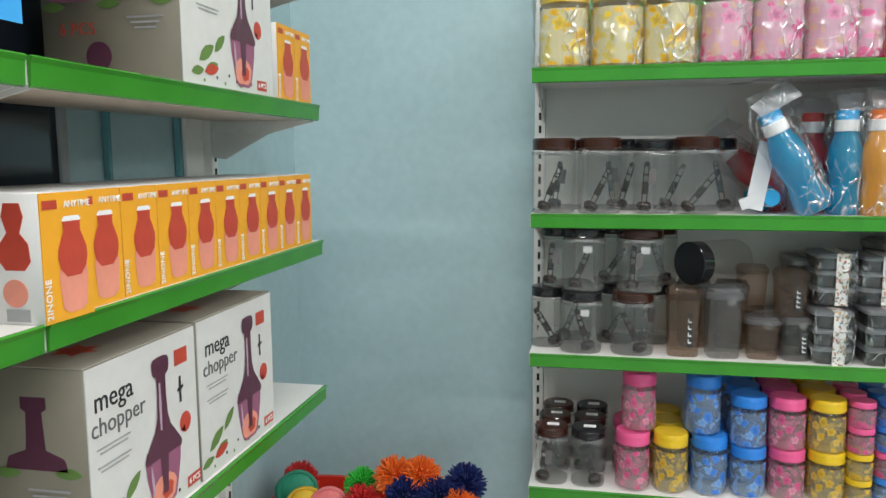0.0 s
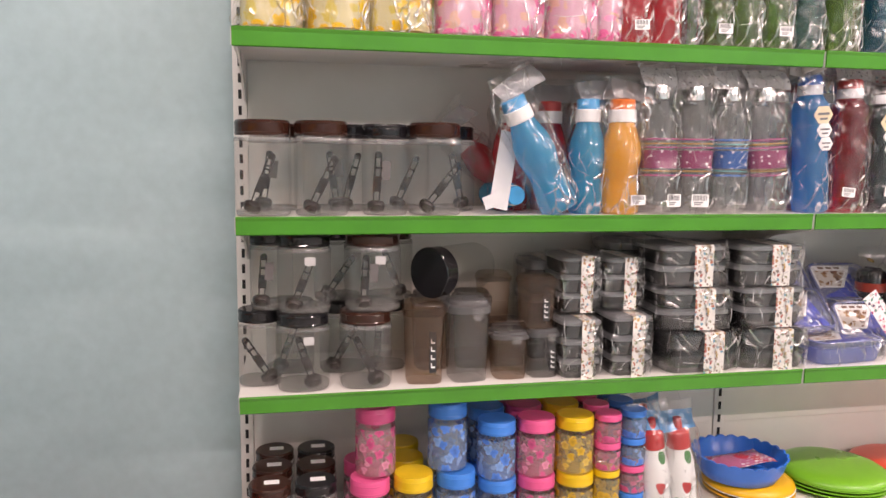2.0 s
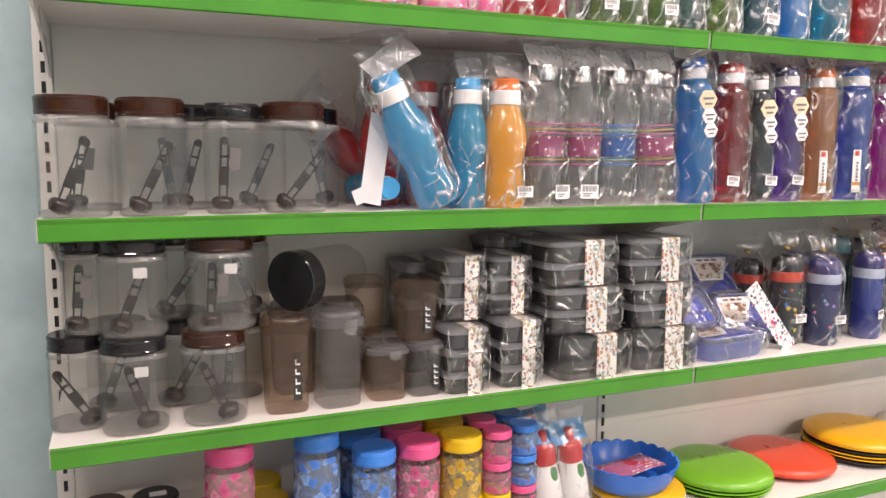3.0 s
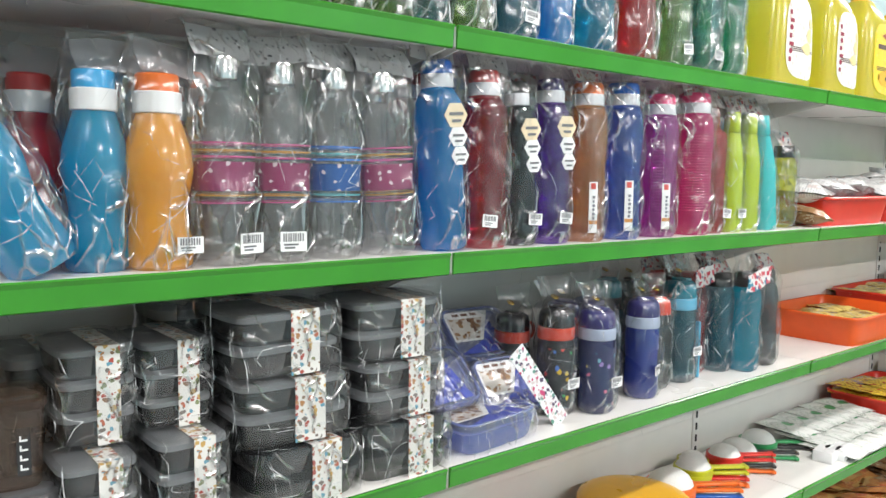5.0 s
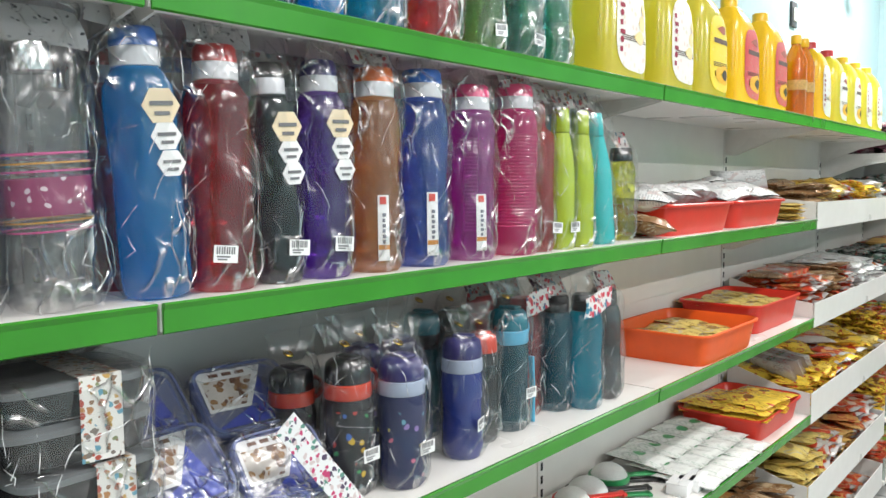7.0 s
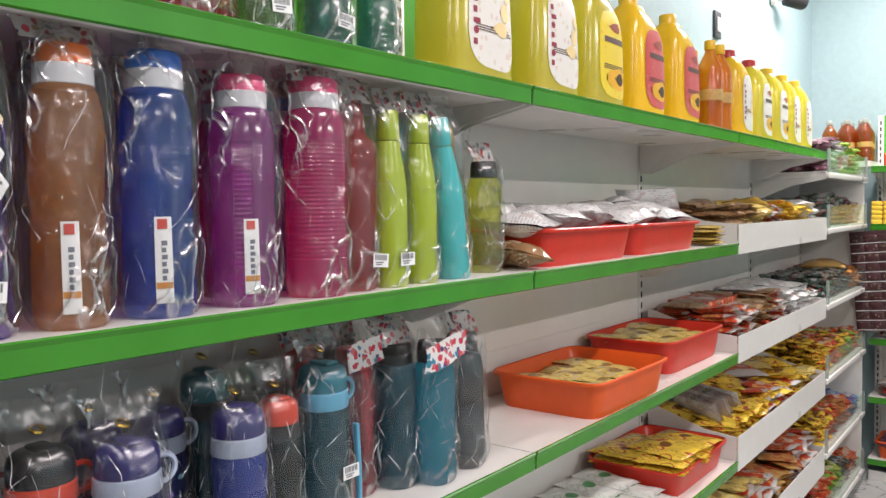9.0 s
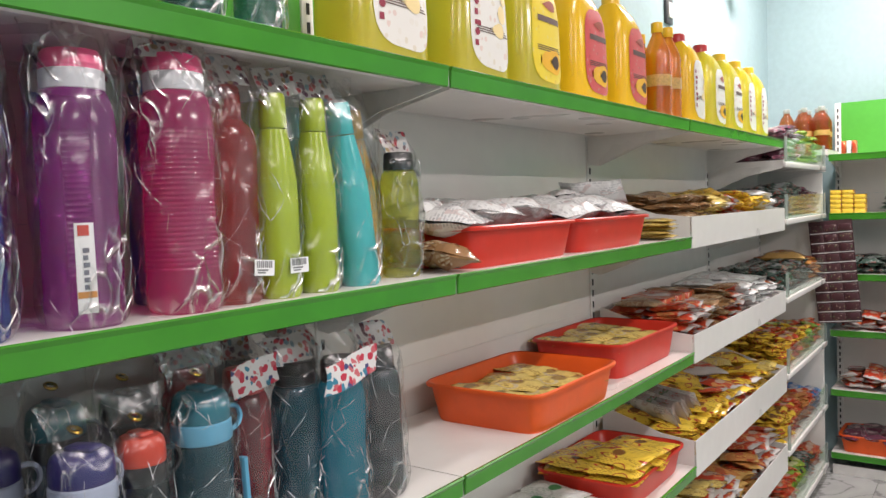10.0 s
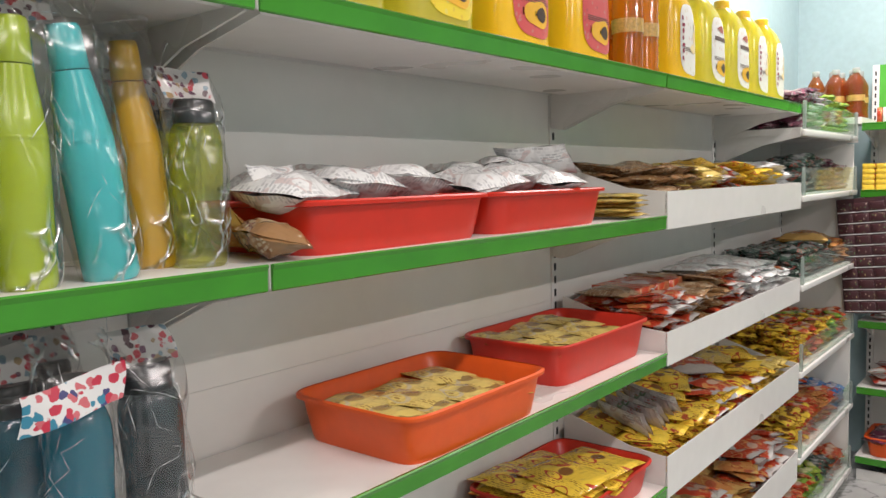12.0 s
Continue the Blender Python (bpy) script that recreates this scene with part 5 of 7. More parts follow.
sport_bottle(2.0, 0.062, Z2, 0.275, 0.034, B_CHERRY, B_CHERRY, "slim clear cherry red water bottle in a tapering bag", band=B_CHERRY, tag=0.016, card=HEADCARD, neck=0.5)
for x, b, c in ((1.24, B_WINE, C_RED), (1.33, B_BLUE, C_BLUE), (1.43, B_PURPLE, C_PURPLE), (1.52, B_BLACK, C_BLACK), (1.62, B_AMBER, C_ORANGE), (1.735, B_MAG, C_PINK), (1.85, B_PINK, C_PINK), (1.965, B_INDIGO, C_BLUE)):
    sport_bottle(x, 0.165, Z2, 0.288, 0.037, b, c, "tall tinted water bottle in a clear bag, back row", card=HEADCARD)
flask(2.066, 0.05, Z2, 0.27, 0.0285, F_LIME, "lime green slim flask with barcode sticker", tag=True, card=HEADCARD)
flask(2.139, 0.05, Z2, 0.27, 0.0285, F_LIME, "lime green slim flask in a clear bag", card=HEADCARD)
flask(2.228, 0.05, Z2, 0.272, 0.0295, F_AQUA, "aqua slim flask leaning in its bag", tilt=-8)
flask(2.318, 0.12, Z2, 0.275, 0.0285, F_GOLD, "golden yellow slim flask leaning behind", tilt=-5)
flask(2.1, 0.13, Z2, 0.27, 0.0285, F_LIME, "lime green slim flask, back row", wrap=False)
flask(2.18, 0.14, Z2, 0.27, 0.0285, F_AQUA, "aqua slim flask, back row", wrap=False)
for x, y in ((2.357, 0.075), (2.325, 0.16), (2.4, 0.2)):
    sport_bottle(x, y, Z2, 0.205, 0.031, B_OLIVE, C_BLACK, "small olive clear bottle with dark cap in a bag", band=C_BLACK, card=HEADCARD, group="olive bottles")

RED_T, ORANGE_T = solid("red_tray_plastic", (0.6, 0.028, 0.012), 0.33, vary=0.07), solid("orange_tray_plastic", (0.78, 0.1, 0.008), 0.33, vary=0.07)
crate(2.69, 0.155, Z2, 0.43, 0.29, 0.075, RED_T, "red plastic tray filled with white flour packets")
crate(3.122, 0.155, Z2, 0.43, 0.29, 0.075, RED_T, "red plastic tray filled with white packets")
for k, (x, y, dz, rz) in enumerate(((2.54, 0.1, 0.05, 15), (2.64, 0.13, 0.058, 80), (2.74, 0.12, 0.062, 95), (2.58, 0.22, 0.058, 70), (2.7, 0.22, 0.064, 100), (2.8, 0.2, 0.05, 85), (2.98, 0.12, 0.06, 80), (3.08, 0.13, 0.064, 100), (3.18, 0.11, 0.066, 75), (3.24, 0.2, 0.06, 95), (3.04, 0.22, 0.066, 85), (3.15, 0.22, 0.075, 100))):
    sachet(x, y, Z2 + dz + 0.004, 0.13, 0.19, 0.064, P_WHITE, "white printed flour packet heaped in a red tray", rz, rnd(-11, 11), rnd(-11, 11), "white flour packets")
sachet(2.515, 0.13, Z2 + 0.09, 0.07, 0.12, 0.03, P_WHITE, "white printed packet standing on its edge", 20, 62, 0, "white flour packets")
sachet(3.2, 0.12, Z2 + 0.125, 0.1, 0.16, 0.03, P_WHITE, "white packet propped on others", 100, 35, 0, "white flour packets")
sachet(2.445, 0.06, Z2 + 0.004, 0.08, 0.12, 0.05, P_BROWN, "clear bag of brown goods beside a tray", 70, 15, 0, "brown packets")
sachet(2.44, 0.16, Z2 + 0.03, 0.08, 0.12, 0.03, P_ORANGE, "orange printed packet standing behind", 85, 50, 0, "brown packets")
for k in range(5):
    sachet(3.47 + rnd(-0.02, 0.02), 0.07 + rnd(-0.01, 0.01), Z2 + 0.001 + 0.011 * k, 0.11, 0.13, 0.015, P_DULL, "thin mustard yellow sachet in a pile", 90 + rnd(-12, 12), group="yellow sachets")
for k in range(4):
    sachet(3.46 + rnd(-0.02, 0.02), 0.2, Z2 + 0.001 + 0.014 * k, 0.12, 0.16, 0.02, P_BROWN, "brown printed sachet in a pile", 90 + rnd(-12, 12), group="brown packets")


# ---- third shelf ----
for x, y, lid, w, ang, tag in ((0.04, 0.1, LIDBLACK, 0.085, -32, False), (0.124, 0.058, LIDBLACK, 0.104, -18, True), (0.247, 0.058, LIDBROWN, 0.104, -26, False), (0.21, 0.175, LIDBLACK, 0.1, 30, True), (0.3, 0.175, LIDBLACK, 0.09, 4, False), (0.1, 0.185, LIDBLACK, 0.1, 20, False)):
    spoon_jar(x, y, Z3, 0.152, w, lid, ang, tag, "lower spoon jars", skin=SMOKED)
for x, y, lid, w, ang, tag in ((0.065, 0.1, LIDBLACK, 0.085, 4, False), (0.128, 0.062, LIDBLACK, 0.104, 22, True), (0.262, 0.065, LIDBROWN, 0.112, 3, True), (0.2, 0.18, LIDBLACK, 0.1, 35, False), (0.31, 0.18, LIDBROWN, 0.1, -20, False)):
    spoon_jar(x, y, Z3 + 0.153, 0.152, w, lid, ang, tag, "upper spoon jars", skin=SMOKED)
VEERB, VEERG = clear("brown_smoke_plastic", (0.16, 0.1, 0.07), 0.13, 0.08, tint=(0.87, 0.78, 0.7)), clear("grey_smoke_plastic", (0.17, 0.17, 0.175), 0.12, 0.08, tint=(0.85, 0.84, 0.83))


CLIPP = clear("clear_snap_clip", (0.55, 0.55, 0.55), 0.25, 0.06, tint=(0.85, 0.85, 0.85))


def lock_box(x, y, z, h, w, mat, marks=True, clip=True):
    """Smoky canister with a clipped rim lid and a dark vertical label."""
    hue = "brown" if mat is VEERB else "grey"
    c = thing("canister", pose(x, y, z, 0, 0, rnd(-8, 8)), "smoky %s plastic canister with clip lid" % hue, "canister", "smoky canisters")
    hx = w / 2
    secs = [(0, hx * 0.8, hx * 0.8), (0.004, hx * 0.84, hx * 0.84), (h * 0.84, hx * 0.95, hx * 0.95)]
    part("body", loft(secs, 28, 4), mat, c)
    part("lid", loft([(h * 0.84, hx * 0.98, hx * 0.98), (h * 0.85, hx * 1.02, hx * 1.02), (h * 0.93, hx * 1.02, hx * 1.02), (h * 0.95, hx * 0.9, hx * 0.9), (h * 0.985, hx * 0.88, hx * 0.88), (h, hx * 0.82, hx * 0.82)], 28, 4), mat if not clip else clear("pale_clip_lid", (0.3, 0.3, 0.31), 0.4, 0.12), c)
    if clip:
        part("clip", loft([(h * 0.77, hx * 0.16, 0.003), (h * 0.8, hx * 0.24, 0.004), (h * 0.92, hx * 0.3, 0.005)], 14, 3), CLIPP, c, "clear snap clip", pose(hx * 0.2, -hx * 1.03, 0))
    if marks:
        lx = hx * 0.35
        lab = part("label", box(0.014, 0.001, h * 0.5, 0, (lx, -hx * 0.96, h * 0.14)), INK, c, "narrow black label", pose(0, 0, 0, -3))
        for k in range(4):
            part("label_mark", joined(box(0.008, 0.0006, h * 0.02, 0, (lx, -hx * 0.97 - 0.001, h * (0.2 + 0.1 * k))), box(0.002, 0.0006, h * 0.06, 0, (lx - 0.003, -hx * 0.97 - 0.001, h * (0.2 + 0.1 * k)))), PAPER, lab)
    return c


lock_box(0.366, 0.06, Z3, 0.165, 0.086, VEERB, clip=False)
lock_box(0.456, 0.06, Z3, 0.168, 0.088, VEERG, marks=False)
lock_box(0.546, 0.062, Z3, 0.1, 0.08, VEERB, False)
lock_box(0.617, 0.058, Z3, 0.103, 0.07, VEERG)
lock_box(0.606, 0.066, Z3 + 0.104, 0.108, 0.08, VEERB, clip=False)
lock_box(0.535, 0.15, Z3 + 0.1, 0.108, 0.075, VEERB, False, False)
for x in (0.4, 0.49, 0.57):
    lock_box(x, 0.16, Z3, 0.1 if x > 0.5 else 0.166, 0.084, VEERB, False)
lying = thing("storage_jar", pose(0.385, 0.068, Z3 + 0.168 + 0.053, 0, 90, 38), "large clear jar with black lid lying on its side", "jar")
part("body", lathe([(0.044, 0.018), (0.05, 0.024), (0.051, 0.135), (0.045, 0.152), (0.02, 0.156)], 28), SMOKED, lying)
part("lid", lathe([(0.05, -0.012), (0.052, -0.01), (0.052, 0.02), (0.05, 0.022)], 28), LIDBLACK, lying)

lunch_stack(0.692, 0.075, Z3, 0.09, 0.13, 0.041, 3)
lunch_stack(0.804, 0.075, Z3, 0.092, 0.13, 0.043, 3)
lunch_stack(0.704, 0.12, Z3 + 0.13, 0.092, 0.13, 0.04, 3)
lunch_stack(0.802, 0.12, Z3 + 0.134, 0.092, 0.13, 0.037, 3)
lunch_stack(0.67, 0.235, Z3, 0.09, 0.13, 0.075, 3)
BIGL = "stack of dark rectangular food tubs with printed sleeve"
lunch_stack(0.965, 0.075, Z3, 0.178, 0.14, 0.044, 2, 3, BIGL, DARKTUB)
lunch_stack(0.952, 0.085, Z3 + 0.093, 0.168, 0.14, 0.044, 2, -3, BIGL)
lunch_stack(0.942, 0.09, Z3 + 0.186, 0.165, 0.14, 0.044, 2, 2, BIGL)
lunch_stack(1.142, 0.075, Z3, 0.165, 0.13, 0.044, 2, -4, BIGL, DARKTUB)
lunch_stack(1.135, 0.085, Z3 + 0.093, 0.158, 0.14, 0.043, 2, 3, BIGL)
lunch_stack(1.13, 0.09, Z3 + 0.184, 0.16, 0.14, 0.044, 2, -2, BIGL)
lunch_stack(0.9, 0.235, Z3 + 0.001, 0.17, 0.13, 0.09, 3, 0, BIGL)

BLUETUB, BLUELID = clear("blue_lunch_box", (0.3, 0.36, 0.74), 0.52, 0.1, tint=(0.72, 0.78, 0.96)), clear("frosted_lid", (0.55, 0.6, 0.85), 0.12, 0.06, tint=(0.86, 0.9, 0.98))
PHOTO = printed("food_photo_insert", (0.62, 0.57, 0.52), [(0.22, 0.1, 0.04), (0.32, 0.17, 0.06), (0.14, 0.06, 0.03)], 80, 0.46)


def card_piece(points, w, d, z, material, parent, name, label=""):
    """Flat cut paper lying in the plane of a lid."""
    pts = [(px * w, py * d, z) for px, py in points]
    return part(name, mesh_of("card", pts, [tuple(range(len(pts)))], 0), material, parent, label)


def blue_lunch_box(at, w=0.15, d=0.12, h=0.05):
    """Shallow lunch box: blue tub, raised rim, clear lid over a cut paper insert, loose film round all."""
    b = thing("lunch_box", at, "blue lunch box with clear lid and photo insert, in film", "lunch box", "blue lunch boxes")
    hx, hy = w / 2, d / 2
    part("tub", loft([(0, hx * 0.84, hy * 0.82), (0.004, hx * 0.88, hy * 0.86), (h * 0.72, hx * 0.96, hy * 0.95), (h * 0.74, hx * 0.9, hy * 0.88), (h * 0.3, hx * 0.86, hy * 0.84)], 40, 6), BLUETUB, b)
    lid = part("lid", loft([(h * 0.72, hx, hy), (h * 0.76, hx * 1.02, hy * 1.02), (h * 0.9, hx * 1.01, hy * 1.01), (h, hx * 0.97, hy * 0.965), (h * 0.99, hx * 0.92, hy * 0.91), (h * 0.93, hx * 0.9, hy * 0.89)], 40, 6), BLUELID, b, "frosted clear lid")
    part("rim", loft([(h * 0.99, hx * 0.965, hy * 0.96), (h * 1.04, hx * 0.95, hy * 0.945), (h * 1.03, hx * 0.91, hy * 0.9), (h * 0.98, hx * 0.905, hy * 0.895)], 40, 6, closed=(False, False)), BLUETUB, lid, "periwinkle blue raised rim")
    z = h * 0.95
    card_piece([(-0.43, 0.42), (0.28, 0.42), (0.0, -0.16), (-0.43, -0.16)], w, d, z, PAPER, lid, "insert_card", "white paper insert")
    card_piece([(-0.4, 0.28), (0.14, 0.28), (-0.04, -0.12), (-0.4, -0.12)], w, d, z + 0.0006, PHOTO, lid, "photo_insert", "brown food photo")
    card_piece([(0.0, -0.16), (0.2, 0.24), (0.36, -0.4), (-0.43, -0.4)], w, d, z + 0.0003, BLUEINK, lid, "insert_triangle", "blue printed triangle")
    for k in range(3):
        card_piece([(-0.3 + 0.14 * k, 0.33), (-0.2 + 0.14 * k, 0.33), (-0.2 + 0.14 * k, 0.38), (-0.3 + 0.14 * k, 0.38)], w, d, z + 0.0006, A_INK, lid, "insert_print")
    COUNT[0] += 1
    secs = [(0.001, hx * 1.05, hy * 1.05), (h * 0.5, hx * 1.1, hy * 1.1), (h * 1.05, hx * 1.05, hy * 1.03), (h * 1.1, hx * 0.75, hy * 0.7), (h * 1.13, hx * 0.3, hy * 0.3), (h * 1.14, hx * 0.02, hy * 0.02)]
    secs = [(*q, 0.0, 0.0) for q in secs]
    part("shrink_film", crumpled(secs, 48, 26, COUNT[0], 4.0, 0.006), FILM, b, "loose clear film")
    creases(b, secs, 34, COUNT[0], 4.0, -180, 180)
    return b


BLUEINK, A_INK = solid("blue_insert_print", (0.05, 0.08, 0.45), 0.35), solid("brown_insert_print", (0.16, 0.07, 0.04), 0.4)
blue_lunch_box(pose(1.335, 0.07, Z3 + 0.002, 0, 0, 5), 0.19, 0.12, 0.05)
blue_lunch_box(pose(1.275, 0.15, Z3 + 0.075, 46, 0, 4), 0.15, 0.12)
blue_lunch_box(pose(1.44, 0.135, Z3 + 0.046, 47, 0, -5), 0.14, 0.115, 0.045)
blue_lunch_box(pose(1.445, 0.225, Z3 + 0.125, 42, 0, -6), 0.15, 0.12, 0.045)
blue_lunch_box(pose(1.27, 0.225, Z3 + 0.14, 50, 0, 5), 0.14)
blue_lunch_box(pose(1.36, 0.23, Z3 + 0.002, 0, 0, 0), 0.2, 0.13, 0.07)
fold = thing("bag_header_strip", pose(1.514, 0.042, Z3 + 0.003, -6, -36, 0), "dotted paper header strip of an empty bag", "card")
part("strip", box(0.038, 0.0015, 0.182, 0), printed("ring_dot_card", (0.75, 0.75, 0.76), [(0.08, 0.05, 0.1), (0.5, 0.05, 0.15), (0.1, 0.25, 0.2), (0.6, 0.5, 0.5)], 120, 0.42), fold)

K_NAVY, K_BLUE, K_BLACK = solid("navy_kids_body", (0.012, 0.018, 0.085), 0.28), solid("royal_kids_body", (0.015, 0.03, 0.2), 0.28), solid("black_kids_body", (0.015, 0.014, 0.018), 0.28)
K_BAND = solid("pale_blue_collar", (0.42, 0.48, 0.62), 0.35)
STARS = printed("star_print", (0.012, 0.018, 0.085), [(0.3, 0.2, 0.5), (0.6, 0.5, 0.1), (0.6, 0.15, 0.25), (0.15, 0.4, 0.5)], 52, 0.2)
TOYS = printed("toy_print", (0.015, 0.014, 0.018), [(0.6, 0.4, 0.03), (0.5, 0.05, 0.04), (0.05, 0.3, 0.1), (0.05, 0.15, 0.5)], 58, 0.24)
K_RED = solid("red_kids_lid", (0.6, 0.05, 0.02), 0.3)
kids_bottle(1.5, 0.165, Z3, 0.2, 0.036, K_BLACK, K_BLACK, K_RED, "black school bottle with red collar in a bag", TOYS)
kids_bottle(1.555, 0.1, Z3, 0.215, 0.037, K_BLACK, K_BLACK, K_RED, "black school bottle with red collar and toy print", TOYS, 0.008)
kids_bottle(1.632, 0.062, Z3, 0.21, 0.038, K_NAVY, C_PURPLE, K_BAND, "navy school bottle with star print in a bag", STARS, 0.012)
kids_bottle(1.645, 0.165, Z3, 0.21, 0.037, K_NAVY, C_PURPLE, K_BAND, "navy school bottle in a bag, back row", STARS)
kids_bottle(1.79, 0.07, Z3, 0.215, 0.036, K_BLUE, C_PURPLE, K_BAND, "royal blue school bottle in a bag", None, -0.022, rz=20)
kids_bottle(1.735, 0.17, Z3, 0.21, 0.037, K_NAVY, C_PURPLE, K_BAND, "navy school bottle in a bag, back row", STARS)
kids_bottle(1.875, 0.095, Z3, 0.205, 0.031, B_BLACK, K_RED, C_BLACK, "clear grey school bottle with red lid in a bag", None)
kids_bottle(1.83, 0.2, Z3, 0.24, 0.036, B_TEAL, solid("teal_lid", (0.01, 0.12, 0.16), 0.3), C_BLACK, "teal clear school bottle in a bag, back row")
K_SKY = solid("sky_collar", (0.12, 0.42, 0.62), 0.35)
kids_bottle(1.966, 0.1, Z3, 0.24, 0.039, clear("pale_teal_bottle", (0.06, 0.2, 0.26), 0.4, 0.1), solid("deep_teal_lid", (0.01, 0.16, 0.22), 0.25), K_SKY, "clear teal sports bottle with sky blue collar", None, 0.012)
part("carry_strap", loft([(0.04, 0.004, 0.006), (0.1, 0.004, 0.006), (0.17, 0.004, 0.007, -0.004, 0)], 8), K_SKY, thing("bottle_strap", pose(2.018, 0.08, Z3 - 0.038), "sky blue carry strap of a bottle", "strap"))
kids_bottle(1.93, 0.21, Z3, 0.23, 0.036, B_BLACK, C_BLACK, C_BLACK, "clear grey school bottle in a bag, back row")
for x, y, b, c, lab in ((2.06, 0.13, B_WINE, C_RED, "wine red tall bottle in a bag with header card"), (2.1, 0.2, B_TEAL, C_BLACK, "teal tall bottle in a bag, back row"), (2.13, 0.1, B_TEAL, C_BLACK, "deep teal tall bottle in a bag"), (2.182, 0.06, clear("bright_teal_bottle", (0.003, 0.32, 0.44), 0.45, 0.09, tint=(0.12, 0.66, 0.78), crumple=0.012), C_BLACK, "bright teal clear bottle in a crinkled bag with header card"), (2.278, 0.065, B_BLACK, C_BLACK, "dark grey bottle in a bag with header card"), (2.2, 0.17, B_BLACK, C_BLACK, "dark grey bottle in a bag, back row"), (2.03, 0.22, B_WINE, C_RED, "wine red tall bottle in a bag, back row")):
    sport_bottle(x, y, Z3, 0.238, 0.035, b, c, lab, band=c, card=DOTCARD if x in (2.182, 2.06) else HEADCARD, group="short tinted bottles", drop={2.182: 0.03, 2.06: 0.022}.get(x, 0.0), tilt=-2.5 if x == 2.278 else 0.0)

crate(2.838, 0.126, Z3, 0.4, 0.285, 0.082, ORANGE_T, "orange plastic tray holding a few yellow sachets")
crate(3.375, 0.165, Z3, 0.44, 0.27, 0.09, RED_T, "red plastic tray full of yellow sachets")
for k in range(12):
    sachet(2.72 + 0.077 * (k % 4), 0.06 + 0.065 * (k // 4), Z3 + 0.036 + 0.006 * (k % 3), 0.1, 0.12, 0.02, P_DULL, "yellow sachet in an orange tray", 90 + rnd(-15, 15), group="yellow sachets")
for k in range(12):
    sachet(3.22 + 0.085 * (k % 4), 0.11 + 0.07 * (k // 4), Z3 + 0.058 + 0.006 * (k % 3), 0.1, 0.12, 0.02, P_DULL, "yellow sachet in a red tray", 90 + rnd(-15, 15), group="yellow sachets")


# ---- fourth shelf: jars, plates, strainers ----
LIDJ = (("brown", LIDBROWN), ("black", LIDBLACK))
for row, y in enumerate((0.055, 0.145, 0.235)):
    for col, x in enumerate((0.055, 0.146)):
        lid = LIDJ[(col + (row == 1 and col)) % 2][1]
        j = spoon_jar(x + 0.004 * row, y, Z4, 0.145, 0.085, lid, (4, -22, 14)[(row + col) % 3], False, "low spoon jars")
        part("sticker", box(0.03, 0.018, 0.0008, 0, (0.004, 0, 0.1454)), PAPER, j, "white price sticker", pose(0, 0, 0, 0, 0, 0))
PJ, YJ, BJ = "clear jar with pink flower print and pink lid", "clear jar with yellow flower print and yellow lid", "clear jar with blue flower print and blue lid"
for x, y, z, m, lid, lab in (
        (0.255, 0.052, 0, PINK_S, CAPP, PJ), (0.268, 0.066, 0.146, PINK_S, CAPP, PJ), (0.25, 0.15, 0, PINK_S, CAPP, PJ),
        (0.346, 0.056, 0, YEL_S, CAPY, YJ), (0.342, 0.145, 0, YEL_S, CAPY, YJ), (0.346, 0.235, 0, YEL_S, CAPY, YJ),
        (0.437, 0.058, 0, BLUE_F, CAPB, BJ), (0.42, 0.07, 0.146, BLUE_F, CAPB, BJ), (0.44, 0.15, 0, BLUE_F, CAPB, BJ)):
    flower_jar(x, y, Z4 + z, 0.146, 0.042, m, lid, lab)
for x, m, lid, lab in ((0.524, BLUE_F, CAPB, BJ), (0.611, PINK_S, CAPP, PJ), (0.699, YEL_S, CAPY, YJ)):
    for y in (0.06, 0.15, 0.24):
        flower_jar(x + 0.003, y, Z4, 0.124, 0.0415, m, lid, lab, "short flower jars")
        flower_jar(x, y, Z4 + 0.1245, 0.124, 0.0415, m, lid, lab, "short flower jars")
for x, seq in ((0.772, ((YEL_S, CAPY, YJ), (YEL_S, CAPY, YJ), (PINK_S, CAPP, PJ), (PINK_S, CAPP, PJ))), (0.838, ((BLUE_F, CAPB, BJ), (PINK_S, CAPP, PJ), (BLUE_F, CAPB, BJ), (BLUE_F, CAPB, BJ)))):
    for y in (0.052, 0.12, 0.19):
        for k, (m, lid, lab) in enumerate(seq):
            flower_jar(x, y + (0.016 if x > 0.8 else 0), Z4 + 0.0625 * k, 0.062, 0.0295, m, lid, lab, "small flower jars")
CHERRY = printed("cherry_print", (0.78, 0.78, 0.77), [(0.6, 0.03, 0.03), (0.5, 0.03, 0.03), (0.05, 0.2, 0.06), (0.7, 0.7, 0.7)], 26, 0.3)
HEADBLUE = printed("blue_header_card", (0.05, 0.25, 0.5), [(0.3, 0.5, 0.7), (0.1, 0.35, 0.6)], 60, 0.3)
for x, y in ((0.905, 0.07), (0.965, 0.065), (0.93, 0.16)):
    f = thing("printed_bottle", pose(x, y, Z4, 0, -6, 0), "white cherry print bottle with red cap, bagged", "bottle", "cherry print bottles")
    part("body", lathe([(0.03, 0), (0.034, 0.004), (0.034, 0.09), (0.031, 0.13), (0.024, 0.158)], 22), CHERRY, f)
    part("cap", lathe([(0.025, 0.158), (0.027, 0.16), (0.025, 0.195), (0.018, 0.2), (0.005, 0.2)], 22), C_RED, f)
    part("spout", lathe([(0.01, 0.2), (0.011, 0.205), (0.009, 0.225), (0.003, 0.227)], 14), C_RED, f)
    bag(f, 0.2, 0.036, 0.06, HEADBLUE, COUNT[0])
    COUNT[0] += 1


